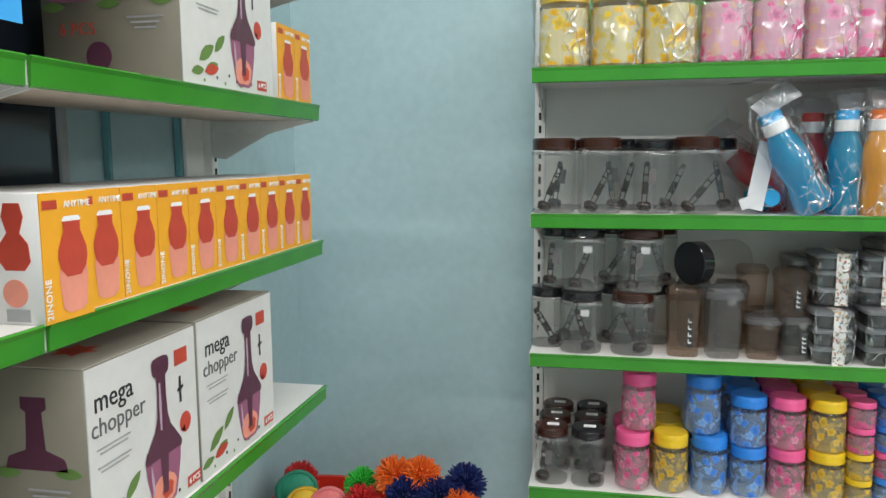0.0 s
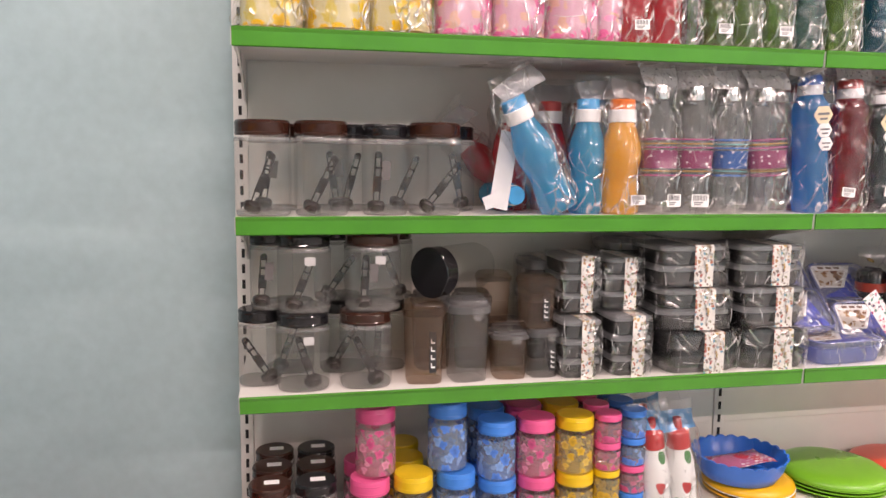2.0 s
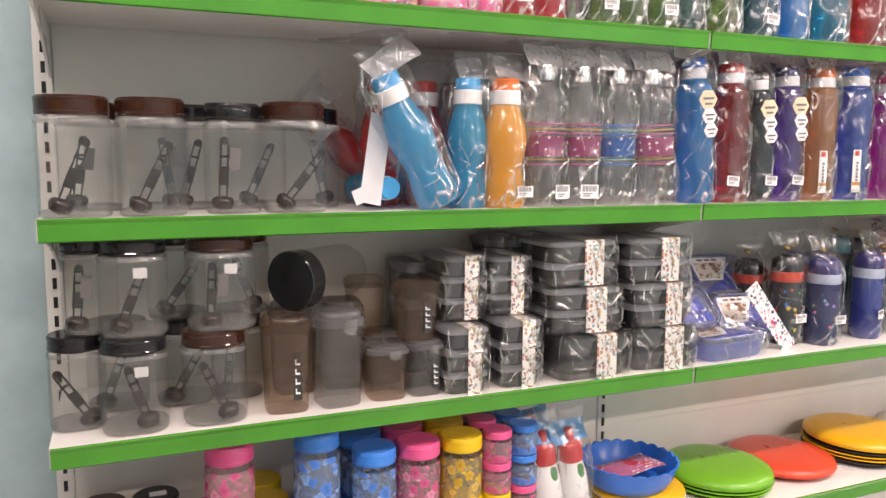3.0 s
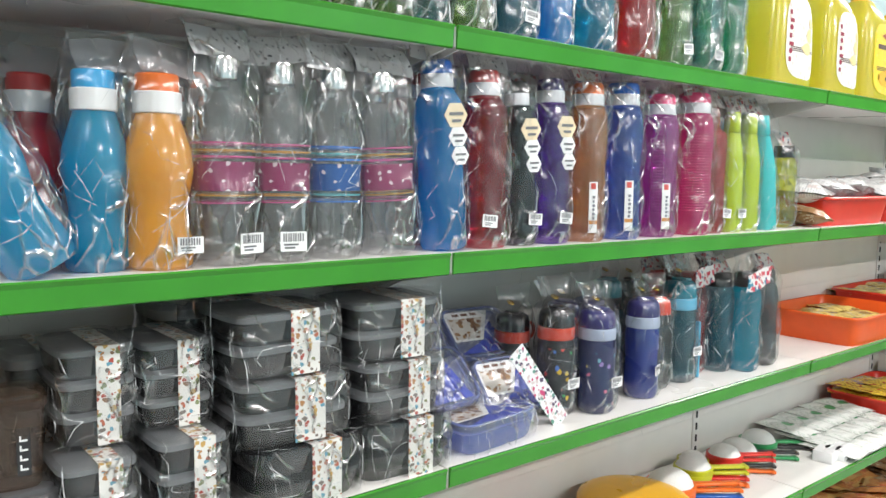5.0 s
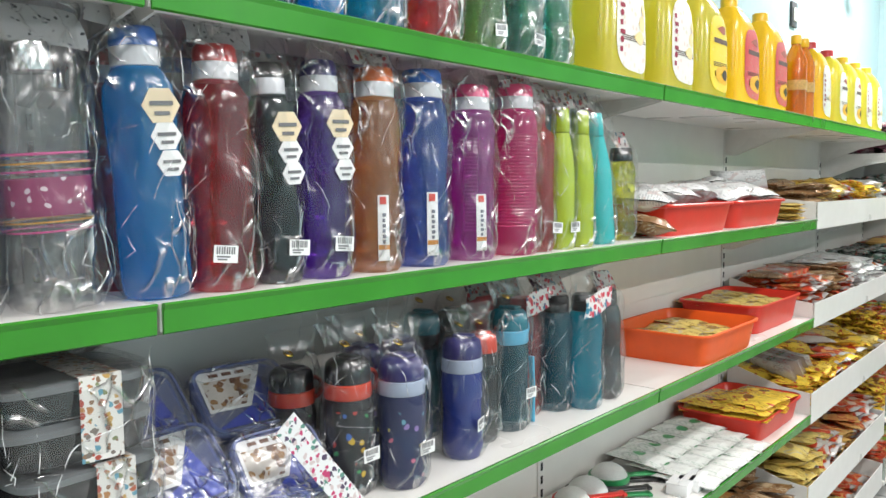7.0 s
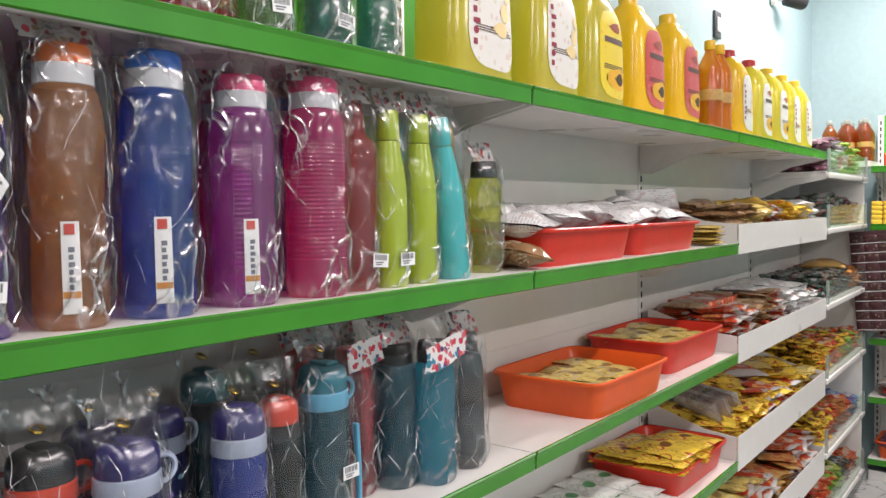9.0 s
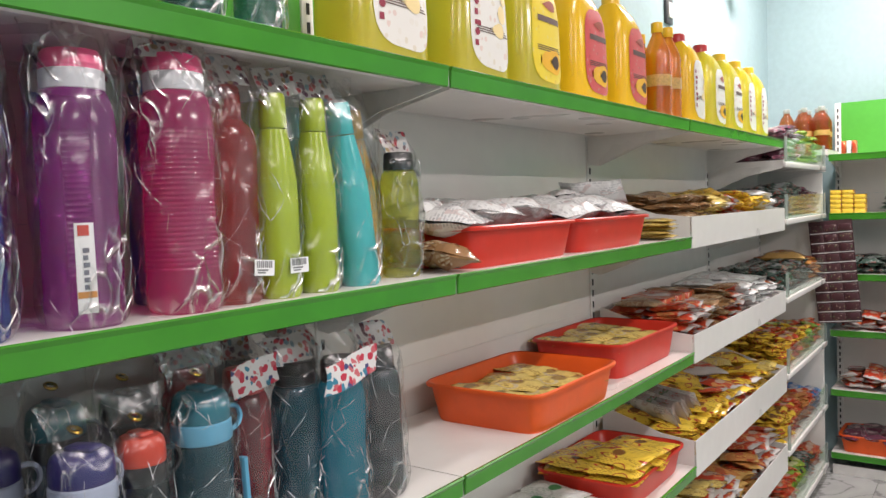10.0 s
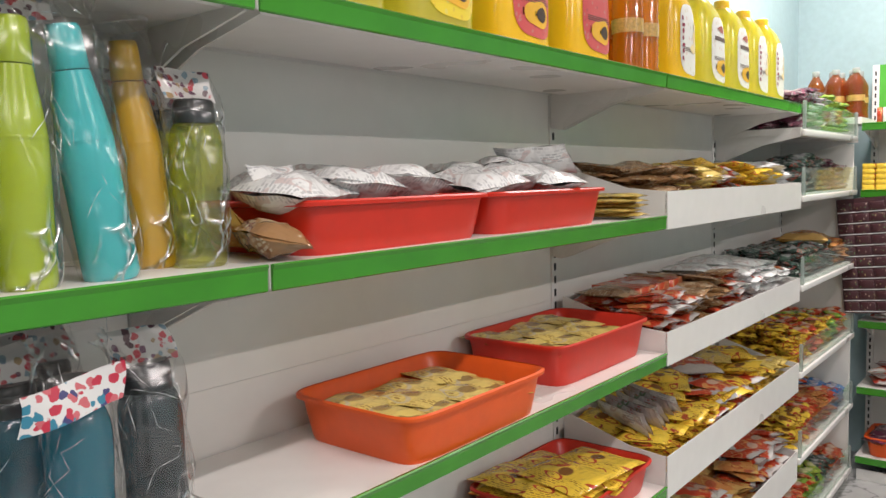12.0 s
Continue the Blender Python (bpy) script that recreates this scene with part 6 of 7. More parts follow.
def plate_stack(x, y, z, r, n, material, label, step=0.0085, lip=True):
    """Stack of shallow round plates with rolled rims."""
    s = thing("plate_stack", pose(x, y, z), label, "plates", "stacked plates")
    me = lathe([(r * 0.6, 0.0), (r * 0.64, 0.0), (r * 0.8, 0.004), (r * 0.98, 0.012), (r, 0.013), (r, 0.0155), (r * 0.975, 0.016), (r * 0.8, 0.0085), (r * 0.62, 0.004), (0.005, 0.004)], 40)
    for k in range(n):
        part("plate", me, material[k % len(material)], s, "", pose(rnd(-0.002, 0.002), rnd(-0.002, 0.002), k * step))
    part("turned_plate", lathe([(r, 0.0), (r * 1.0, 0.003), (r * 0.985, 0.008), (r * 0.9, 0.015), (r * 0.8, 0.019), (r * 0.62, 0.021), (0.005, 0.0215)], 40), material[-1] if material[0] is INK else material[0], s, "upturned top plate", pose(0, 0, n * step + 0.008))
    return s


PL_Y, PL_G, PL_R, PL_B = solid("yellow_plate", (0.75, 0.4, 0.01), 0.3, vary=0.05), solid("green_plate", (0.13, 0.4, 0.02), 0.3, vary=0.05), solid("red_plate", (0.7, 0.07, 0.03), 0.3, vary=0.05), solid("blue_bowl", (0.01, 0.17, 0.68), 0.3, vary=0.05)
plate_stack(1.178, 0.14, Z4, 0.106, 2, (PL_Y, PAPER), "stack of yellow plastic plates under a bowl")
plate_stack(1.41, 0.142, Z4, 0.129, 3, (PL_G, PL_G, PL_G, PL_R), "stack of green plastic plates")
plate_stack(1.642, 0.165, Z4, 0.13, 1, (PL_R, PAPER), "stack of red plastic plates with white between")
plate_stack(1.895, 0.15, Z4, 0.132, 5, (INK, PL_Y, PL_Y), "stack of yellow plastic plates")
bowl = thing("scalloped_bowl", pose(1.152, 0.14, Z4 + 0.044), "blue plastic bowl with scalloped rim and bagged cutlery", "bowl")
verts, faces, n = [], [], 96
for r0, z0, sc in ((0.08, 0.0, 0), (0.085, 0.001, 0), (0.099, 0.024, 0.2), (0.106, 0.049, 1), (0.109, 0.053, 1), (0.104, 0.053, 1), (0.095, 0.024, 0.2), (0.08, 0.006, 0)):
    for i in range(n):
        a = 2 * math.pi * i / n
        k = 1 + 0.025 * sc * abs(math.sin(a * 12))
        verts.append((r0 * k * math.cos(a), r0 * k * math.sin(a), z0 + 0.005 * sc * abs(math.sin(a * 12))))
for q in range(7):
    faces += [(q * n + i, q * n + (i + 1) % n, (q + 1) * n + (i + 1) % n, (q + 1) * n + i) for i in range(n)]
faces += [tuple(reversed(range(n))), tuple(range(7 * n, 8 * n))]
part("bowl_body", mesh_of("bowl", verts, faces, 50), PL_B, bowl)
sachet(1.15, 0.13, Z4 + 0.075, 0.08, 0.15, 0.02, packet("bagged_red_goods", (0.35, 0.1, 0.2), [(0.6, 0.6, 0.65), (0.4, 0.02, 0.05)]), "clear bag of red cutlery lying in a bowl", 10, group="bagged cutlery")

NET = solid("white_strainer_net", (0.72, 0.72, 0.7), 0.6, bump=0.8, grain=300)


def strainer(at, r, colour, label, dome=True):
    """Tea strainer lying dome up: ring, net and flat handle."""
    s = thing("strainer", at, label, "strainer", "strainers")
    part("ring", lathe([(r * 0.86, 0.0), (r, 0.0), (r * 1.02, 0.006), (r, 0.013), (r * 0.9, 0.014)], 32, closed=(False, False)), colour, s)
    part("net", lathe([(r * 0.9, 0.012), (r * 0.86, r * 0.3), (r * 0.72, r * 0.52), (r * 0.45, r * 0.7), (r * 0.1, r * 0.76)], 32, closed=(False, True)), NET if dome else colour, s, "white net dome")
    h = part("handle", box(r * 1.9, 0.02, 0.008, 0.003, (r * 1.9, 0, 0.003)), colour, s)
    part("hook", box(0.012, 0.028, 0.008, 0.002, (r * 2.85, 0, 0.003)), colour, h)
    return s


S_OR, S_BL, S_YE, S_RE, S_GR, S_BK = solid("orange_strainer", (0.75, 0.14, 0.01), 0.3), solid("blue_strainer", (0.02, 0.1, 0.4), 0.3), solid("lime_strainer", (0.5, 0.5, 0.02), 0.3), solid("red_strainer", (0.6, 0.03, 0.02), 0.3), solid("green_strainer", (0.03, 0.25, 0.08), 0.3), solid("black_strainer", (0.02, 0.02, 0.02), 0.3)
for x, y, r, seq in ((2.045, 0.16, 0.062, (S_BL, S_BL, S_OR, S_OR)), (2.19, 0.19, 0.05, (S_OR, S_RE, S_YE, S_YE)), (2.27, 0.24, 0.042, (S_GR, S_BK, S_YE)), (2.34, 0.19, 0.048, (S_OR, S_BK, S_RE, S_RE)), (2.47, 0.22, 0.058, (S_GR, S_BK)), (2.6, 0.23, 0.055, (S_BK, S_GR))):
    for k, c in enumerate(seq):
        strainer(pose(x + 0.003 * k, y, Z4 + 0.013 * k, 0, 0, -42 + 3 * k), r, c, "plastic tea strainer with white net stacked dome up")
for k in range(15):
    sachet(2.74 + 0.095 * (k % 5), 0.07 + 0.07 * (k // 5), Z4 + 0.002 + 0.012 * (k // 5), 0.1, 0.17, 0.028, P_WGREEN, "white packet with green lettering lying in a row", 88 + rnd(-8, 8), group="white green packets")
for x, y in ((2.68, 0.06), (2.73, 0.05)):
    printed_box(x, y, Z4, 0.09, 0.055, 0.03, PAPER, "small plain white carton", 8)
crate(3.37, 0.155, Z4, 0.43, 0.28, 0.075, RED_T, "red plastic tray heaped with yellow sachets")
for k in range(10):
    sachet(3.235 + 0.15 * (k % 2) + 0.05 * (k // 8), 0.1 + 0.1 * ((k // 2) % 2), Z4 + 0.05 + 0.017 * (k // 4) + (0.012 if k % 2 == 0 else 0), 0.15, 0.18, 0.022, P_YEL, "yellow sachet with dark round motif in a red tray", 90 + rnd(-12, 12), rnd(-5, 5), group="yellow sachets")


# ---- white guarded bay ----
def shelf_guard(x, z, w, h, label="white steel front guard clipped on a shelf"):
    """Upstand plates on a shelf: front and two sloping sides."""
    g = thing("shelf_guard", pose(x, 0, z), label, "shelf guard", "white shelf guards")
    part("front_plate", box(w - 0.006, 0.003, h + 0.033, 0, (w / 2, -0.004, -0.033)), WHITE, g)
    for sx in (0.004, w - 0.004):
        part("side_plate", prism([(0.0, -0.002), (0.0, h), (0.1, h + 0.01), (DEEP - 0.02, h + 0.07), (DEEP - 0.02, -0.002)], sx - 0.0015, sx + 0.0015), WHITE, g)


for z, h in ((Z2, 0.06), (Z3, 0.052), (Z4, 0.075), (Z5, 0.08), (Z6, 0.08)):
    shelf_guard(3.6, z, 1.2, h)
LB = {P_YEL: "yellow printed sachet", P_DULL: "mustard yellow sachet", P_WHITE: "white printed sachet", P_RED: "red printed sachet", P_ORANGE: "orange snack sachet", P_BROWN: "brown printed sachet", P_MIX: "grey foil sachet", P_DARK: "dark green sweet wrapper", P_PURPLE: "plum sweet wrapper", P_LIME: "lime sweet wrapper", P_BLUE: "blue sweet wrapper", P_WGREEN: "white green sachet"}


def fill(x0, x1, z, mats, n, w, l, t, layers, where, y0=0.025, y1=0.29, spread=16):
    heap(x0, x1, y0, y1, z, mats, n, w, l, t, [LB[m] + " " + where for m in mats], "sachets " + where, layers, 90, spread)


for z, mats in ((Z2, (P_BROWN, P_DULL, P_RED, P_YEL, P_YEL, P_WHITE)), (Z3, (P_RED, P_BROWN, P_RED, P_WHITE, P_WHITE)), (Z4, (P_YEL, P_YEL, P_RED, P_YEL, P_DULL))):
    stuff_heap("snack_packets", 3.64, 4.76, 0.025, 0.285, z, mats, 165, 0.09, 0.13, 0.026, "deep layer of printed packets behind a white guard", 2, 14)
    fill(3.64, 4.76, z + 0.07, mats, 60, 0.1, 0.14, 0.034, 1, "behind a white guard", spread=24)
stuff_heap("snack_packets", 2.45, 3.55, 0.03, 0.29, Z5, (P_BROWN, P_ORANGE, P_ORANGE, P_BROWN), 160, 0.1, 0.14, 0.022, "heap of brown and orange snack packets on the lower shelf", 3, 14)
sachet(4.35, 0.16, Z3 + 0.095, 0.2, 0.28, 0.05, P_WHITE, "large white printed packet lying on others", 96, group="sachets behind a white guard")
sachet(4.55, 0.17, Z3 + 0.1, 0.2, 0.26, 0.05, P_WHITE, "large white printed packet lying on others", 84, group="sachets behind a white guard")
for k, (x, y, dz, w, l, t, m, rz) in enumerate((
        (3.74, 0.2, 0.115, 0.17, 0.25, 0.034, P_BROWN, 12), (3.9, 0.21, 0.118, 0.16, 0.24, 0.034, P_RED, 8), (3.8, 0.13, 0.1, 0.15, 0.22, 0.03, P_RED, 16), (4.0, 0.15, 0.1, 0.14, 0.2, 0.03, P_MIX, 12),
        (4.25, 0.19, 0.118, 0.17, 0.26, 0.045, P_WHITE, 14), (4.45, 0.2, 0.125, 0.17, 0.26, 0.045, P_WHITE, 6), (4.62, 0.17, 0.105, 0.15, 0.22, 0.04, P_WHITE, 28))):
    sachet(x, y, Z3 + dz - 0.01, w, l, t, m, LB[m] + " lying large on top of others", rz, rnd(-4, 4), rnd(-4, 4), "sachets behind a white guard")
for k, (x, y, dz, w, l, t, m, rz) in enumerate((
        (3.98, 0.17, 0.1, 0.1, 0.27, 0.026, P_YEL, 24), (4.06, 0.18, 0.112, 0.1, 0.27, 0.026, P_YEL, 20), (4.13, 0.2, 0.125, 0.1, 0.26, 0.03, P_YEL, 24), (4.3, 0.2, 0.13, 0.16, 0.22, 0.04, P_RED, 30),
        (4.47, 0.2, 0.125, 0.14, 0.24, 0.04, P_DULL, 18), (4.6, 0.18, 0.12, 0.14, 0.22, 0.04, P_YEL, 30), (4.24, 0.08, 0.09, 0.1, 0.16, 0.03, P_YEL, 70), (4.4, 0.08, 0.09, 0.09, 0.15, 0.03, P_RED, 80))):
    sachet(x, y, Z4 + dz - 0.01, w, l, t, m, LB[m] + " lying large on top of others", rz, rnd(-4, 4), rnd(-4, 4), "sachets behind a white guard")
for k in range(7):
    sachet(3.67 + 0.036 * k, 0.16, Z4 + 0.125, 0.07, 0.2, 0.02, P_MIX if k % 3 else P_WHITE, "slim foil sachet standing on its edge in a row", 62 + rnd(-6, 6), 62, 0, "sachets standing in a row")
for x, y, m, rz in ((4.1, 0.2, P_YEL, 20), (4.3, 0.2, P_YEL, 14), (3.8, 0.19, P_BROWN, 22), (4.52, 0.15, P_WHITE, 60), (4.62, 0.12, P_WHITE, 40)):
    sachet(x, y, Z2 + 0.1, 0.13, 0.26, 0.04, m, LB[m] + " lying large on top of others", rz, rnd(-4, 4), rnd(-4, 4), "sachets behind a white guard")
for k in range(3):
    printed_box(3.78 + 0.1 * k, 0.2, Z3 + 0.09, 0.09, 0.15, 0.045, P_RED, "red and white printed carton", rnd(-6, 6))
stuff_heap("snack_packets", 3.64, 4.76, 0.025, 0.29, Z5, (P_DULL, P_RED, P_ORANGE, P_RED, P_RED), 165, 0.1, 0.14, 0.03, "heap of red and orange snack packets behind a guard", 4, 20)
stuff_heap("snack_packets", 3.64, 4.76, 0.025, 0.29, Z6, (P_ORANGE, P_DULL, P_RED), 50, 0.1, 0.14, 0.034, "heap of foil snack packets behind a guard", 2, 20)

# ---- glass fronted bay ----
single("bay_end_panel", box(0.012, DEEP + 0.03, 1.57, 0.001, (0, (DEEP + 0.03) / 2, 0)), PANEL, pose(5.706, 0.004, 0.0), "white steel end panel closing the shelving run", "panel", kind="structure")
for k, z in enumerate(QV):
    g = thing("glass_guard", pose(4.8, 0, z), "clear glass front guard on a white rail", "shelf guard", "glass shelf guards")
    part("rail", box(0.9, 0.012, 0.022, 0.002, (0.45, -0.008, -0.03)), WHITE, g)
    pane = part("pane", box(0.88, 0.004, 0.1, 0.0, (0.45, -0.006, -0.006)), GLASS, g)
    pane.visible_shadow = False
    for sx in (0.02, 0.88):
        part("clip", box(0.012, 0.012, 0.105, 0.002, (sx, -0.008, -0.008)), clear("clear_clip", (0.6, 0.65, 0.63), 0.3, 0.1), g)
stuff_heap("wrapped_sweets", 4.84, 5.66, 0.025, 0.29, QV[5], (P_PURPLE, P_MIX, P_LIME, P_LIME), 430, 0.06, 0.08, 0.026, "heap of wrapped sweets behind a glass guard")
stuff_heap("wrapped_sweets", 4.84, 5.66, 0.025, 0.29, QV[4], (P_DARK, P_DARK, P_PURPLE, P_MIX), 430, 0.05, 0.075, 0.026, "heap of wrapped sweets behind a glass guard")
stuff_heap("wrapped_sweets", 4.84, 5.66, 0.025, 0.29, QV[3], (P_DARK, P_DARK, P_DARK, P_ORANGE), 430, 0.05, 0.075, 0.026, "heap of wrapped sweets behind a glass guard")
stuff_heap("wrapped_sweets", 4.84, 5.66, 0.025, 0.29, QV[2], (P_YEL, P_RED, P_YEL, P_LIME, P_RED), 430, 0.05, 0.08, 0.026, "heap of wrapped sweets behind a glass guard")
stuff_heap("wrapped_sweets", 4.84, 5.66, 0.025, 0.29, QV[1], (P_YEL, P_RED, P_ORANGE, P_RED, P_BLUE), 430, 0.05, 0.08, 0.026, "heap of wrapped sweets behind a glass guard")
stuff_heap("wrapped_sweets", 4.84, 5.66, 0.025, 0.29, QV[0], (P_RED, P_LIME, P_DARK, P_RED), 430, 0.05, 0.08, 0.026, "heap of wrapped sweets behind a glass guard")
sachet(5.35, 0.12, QV[3] + 0.09, 0.2, 0.3, 0.07, P_ORANGE, "large orange brown snack bag on dark sweets", 10, group="snack packets")
BOARD = solid("maroon_sachet_card", (0.055, 0.02, 0.025), 0.4)
card = thing("sachet_card", pose(5.66, 0.02, 0.8, 0, -5, -90), "hanging maroon card of small sachets in rows", "sachet card")
part("backing", box(0.2, 0.002, 0.52, 0, (0.1, 0, 0)), BOARD, card)
for r in range(10):
    part("perforation", box(0.196, 0.0012, 0.004, 0, (0.1, -0.002, 0.05 * r + 0.006)), PAPER, card)
    for c in range(3):
        part("sachet_front", box(0.056, 0.006, 0.036, 0.002, (0.035 + 0.065 * c, -0.004, 0.05 * r + 0.013)), printed("maroon_sachet_print", (0.06, 0.02, 0.025), [(0.35, 0.3, 0.15), (0.1, 0.2, 0.08), (0.4, 0.3, 0.25)], 70, 0.2), card)

# ---- end wall shelving ----
PALECAP = clear("pale_cap_plastic", (0.6, 0.62, 0.6), 0.6, 0.15)
AMBER_L, GOLD_L = clear("amber_drink", (0.38, 0.1, 0.012), 0.42, 0.06, tint=(0.95, 0.5, 0.16)), clear("golden_oil", (0.6, 0.27, 0.012), 0.4, 0.05, tint=(0.98, 0.6, 0.13))
corner = thing("corner_shelf", pose(5.87, 0.145, 1.69), "white steel corner shelf joining the two shelving runs", "shelf")
part("board", prism([(-0.165, 0), (0.165, 0), (0.165, -0.02), (-0.165, -0.03)], -0.15, 0.15), WHITE, corner)
part("bracket", box(0.004, 0.3, 0.09, 0.0, (-0.13, 0, -0.115)), WHITE, corner)
for k, (x, y) in enumerate(((5.775, 0.15), (5.775, 0.065), (5.775, -0.02), (5.855, 0.13), (5.855, 0.045), (5.855, -0.04), (5.935, 0.11), (5.935, 0.025))):
    pet_bottle(x, max(y, 0.03) if x > 5.8 else y + 0.035, 1.691, 0.225, 0.038, AMBER_L, PALECAP, "bottle of amber drink with pale cap", "amber drink bottles")
for k in range(3):
    printed_box(5.765, -0.09 - 0.024 * k, FV[5], 0.02, 0.07, 0.065, (P_RED, PAPER)[k % 2], "slim printed carton standing in a row", -90)
stuff_heap("wrapped_sweets", 5.0, 5.66, 0.04, 0.27, QV[5] + 0.05, (P_PURPLE, P_MIX, P_PURPLE), 60, 0.06, 0.09, 0.03, "dark and silver wrapped sweets heaped on others", 2)
for k in range(14):
    printed_box(5.775 + 0.001 * k, -0.05 - 0.055 * (k // 5), FV[4] + 0.024 * (k % 5), 0.05, 0.08, 0.022, P_YEL, "small yellow carton in a neat stack", -90)
for lv, mats in ((3, (P_DARK, P_PURPLE)), (2, (P_RED, P_BLUE, P_DULL)), (1, (P_RED, P_ORANGE, P_DULL)), (4, (P_DARK, P_MIX))):
    stuff_heap("snack_packets", 0.05 if lv != 4 else 0.25, 1.1, 0.03, 0.28, FV[lv], mats, 60, 0.1, 0.14, 0.036, "heap of printed packets on the end-wall shelf", 2, 20, pose(5.72, -0.02, 0, 0, 0, -90))
crate(5.87, -0.26, FV[0], 0.42, 0.26, 0.09, ORANGE_T, "orange plastic tray holding plum packets", -90)
for k in range(12):
    sachet(5.8 + 0.07 * (k % 3), -0.12 - 0.08 * (k // 3), FV[0] + 0.055 + 0.015 * (k % 2), 0.11, 0.15, 0.04, P_PURPLE, LB[P_PURPLE] + " in an orange tray", rnd(-30, 30), group="plum packets")
for x in (0.1, 1.08):
    part("foot", lathe([(0.018, 0), (0.02, 0.004), (0.012, 0.012), (0.008, 0.05)], 14), INK, END, "black adjustable foot", pose(x, 0.06, 0))

# ---- top shelf ----
for k, x in enumerate((0.074, 0.197, 0.32)):
    flower_jar(x, 0.075, Z1, 0.195, 0.059, YEL_F, CAPY, "large clear jar with yellow flower print", "large flower jars", 2.6, True)
    flower_jar(x, 0.21, Z1, 0.195, 0.059, YEL_F, CAPY, "large clear jar with yellow flower print, back row", "large flower jars", 2.6)
for x in (0.442, 0.553, 0.664, 0.742):
    flower_jar(x, 0.075, Z1, 0.195, 0.055 if x < 0.7 else 0.036, PINK_F, CAPP, "large clear jar with pink flower print", "large flower jars", 2.6, True)
B_LIME, B_FOREST = tintc("clear_green_bottle", (0.12, 0.22, 0.03), 0.5), tintc("dark_teal_ribbed_bottle", (0.02, 0.12, 0.12), 0.6, 36)
TOPB = ((0.80, B_RED, C_RED, 0.034), (0.868, B_RED, C_RED, 0.034), (0.925, CLEARP, C_BLACK, 0.026), (0.985, B_LIME, C_BLACK, 0.034), (1.055, B_LIME, C_BLACK, 0.034), (1.125, B_LIME, C_BLACK, 0.034), (1.2, B_FOREST, C_BLACK, 0.034), (1.285, B_LIME, C_BLACK, 0.036), (1.385, B_TEAL, C_BLACK, 0.037), (1.485, B_BLUE, C_BLUE, 0.03), (1.588, tintc("cyan_bottle", (0.01, 0.3, 0.45), 0.6), C_SKY, 0.039), (1.714, tintc("scarlet_bottle", (0.5, 0.03, 0.03), 0.6), C_RED, 0.039), (1.842, tintc("ribbed_green_bottle", (0.12, 0.22, 0.06), 0.5, 36), C_BLACK, 0.033), (1.958, B_FOREST, C_BLACK, 0.032), (2.06, B_FOREST, C_BLACK, 0.03))
for k, (x, b, c, r) in enumerate(TOPB):
    sport_bottle(x, 0.062, Z1, 0.26, r, b, c, "tinted water bottle in a clear bag on the top shelf", band=c, tag=0.0 if k in (0, 3, 5, 8, 12, 13) else None, group="top shelf bottles")
for k in range(13):
    sport_bottle(0.84 + 0.1 * k, 0.17, Z1, 0.25, 0.034, (B_LIME, B_TEAL, B_RED, B_FOREST)[k % 4], C_BLACK, "tinted water bottle in a bag, back row", band=C_BLACK, group="top shelf bottles")

OIL_PALE = clear("pale_oil_can", (0.84, 0.66, 0.08), 0.72, 0.14, tint=(0.95, 0.82, 0.3))
OIL_DEEP = solid("yellow_can_plastic", (0.85, 0.5, 0.015), 0.18, vary=0.05)
LAB_W = printed("white_can_label", (0.74, 0.71, 0.67), [(0.66, 0.6, 0.5), (0.7, 0.55, 0.5), (0.72, 0.68, 0.62)], 60, 0.3)
LAB_Y = printed("yellow_can_label", (0.8, 0.6, 0.04), [(0.72, 0.5, 0.05), (0.75, 0.6, 0.15)], 60, 0.24)
LAB_R = printed("red_can_label", (0.62, 0.09, 0.09), [(0.5, 0.08, 0.08), (0.55, 0.2, 0.17)], 70, 0.24)
for x, w, body, cap, lab, kind, text in ((2.335, 0.2, OIL_PALE, C_YEL, LAB_W, 0, "pale yellow oil can with white label"), (2.6, 0.19, OIL_PALE, C_YEL, LAB_W, 0, "pale yellow oil can with white label"), (2.825, 0.185, OIL_PALE, C_YEL, LAB_Y, 1, "yellow oil can with yellow label"), (3.075, 0.185, OIL_DEEP, C_YEL, LAB_R, 1, "deep yellow oil can with red label"), (3.335, 0.18, OIL_DEEP, C_YEL, LAB_R, 1, "deep yellow oil can with red label"), (3.85, 0.16, OIL_DEEP, C_RED, LAB_W, 0, "yellow oil can with red cap"), (4.08, 0.17, OIL_PALE, C_RED, LAB_W, 1, "pale yellow oil can with red cap"), (4.3, 0.17, OIL_PALE, C_YEL, LAB_W, 1, "pale yellow oil can with white label"), (4.5, 0.16, OIL_PALE, C_YEL, LAB_W, 0, "pale yellow oil can with white label"), (4.69, 0.15, OIL_PALE, C_YEL, LAB_W, 0, "pale yellow oil can with white label")):
    oil_can(x, 0.1, Z1 + 0.001, 0.32 if x < 3.7 else 0.3, w, 0.12, body, cap, text + " on the top shelf", lab, 0, kind)
for x, y in ((3.515, 0.055), (3.6, 0.055), (3.55, 0.14), (3.63, 0.15)):
    pet_bottle(x, y, Z1 + 0.001, 0.27, 0.037, GOLD_L, C_YEL, "clear bottle of golden oil with yellow cap")

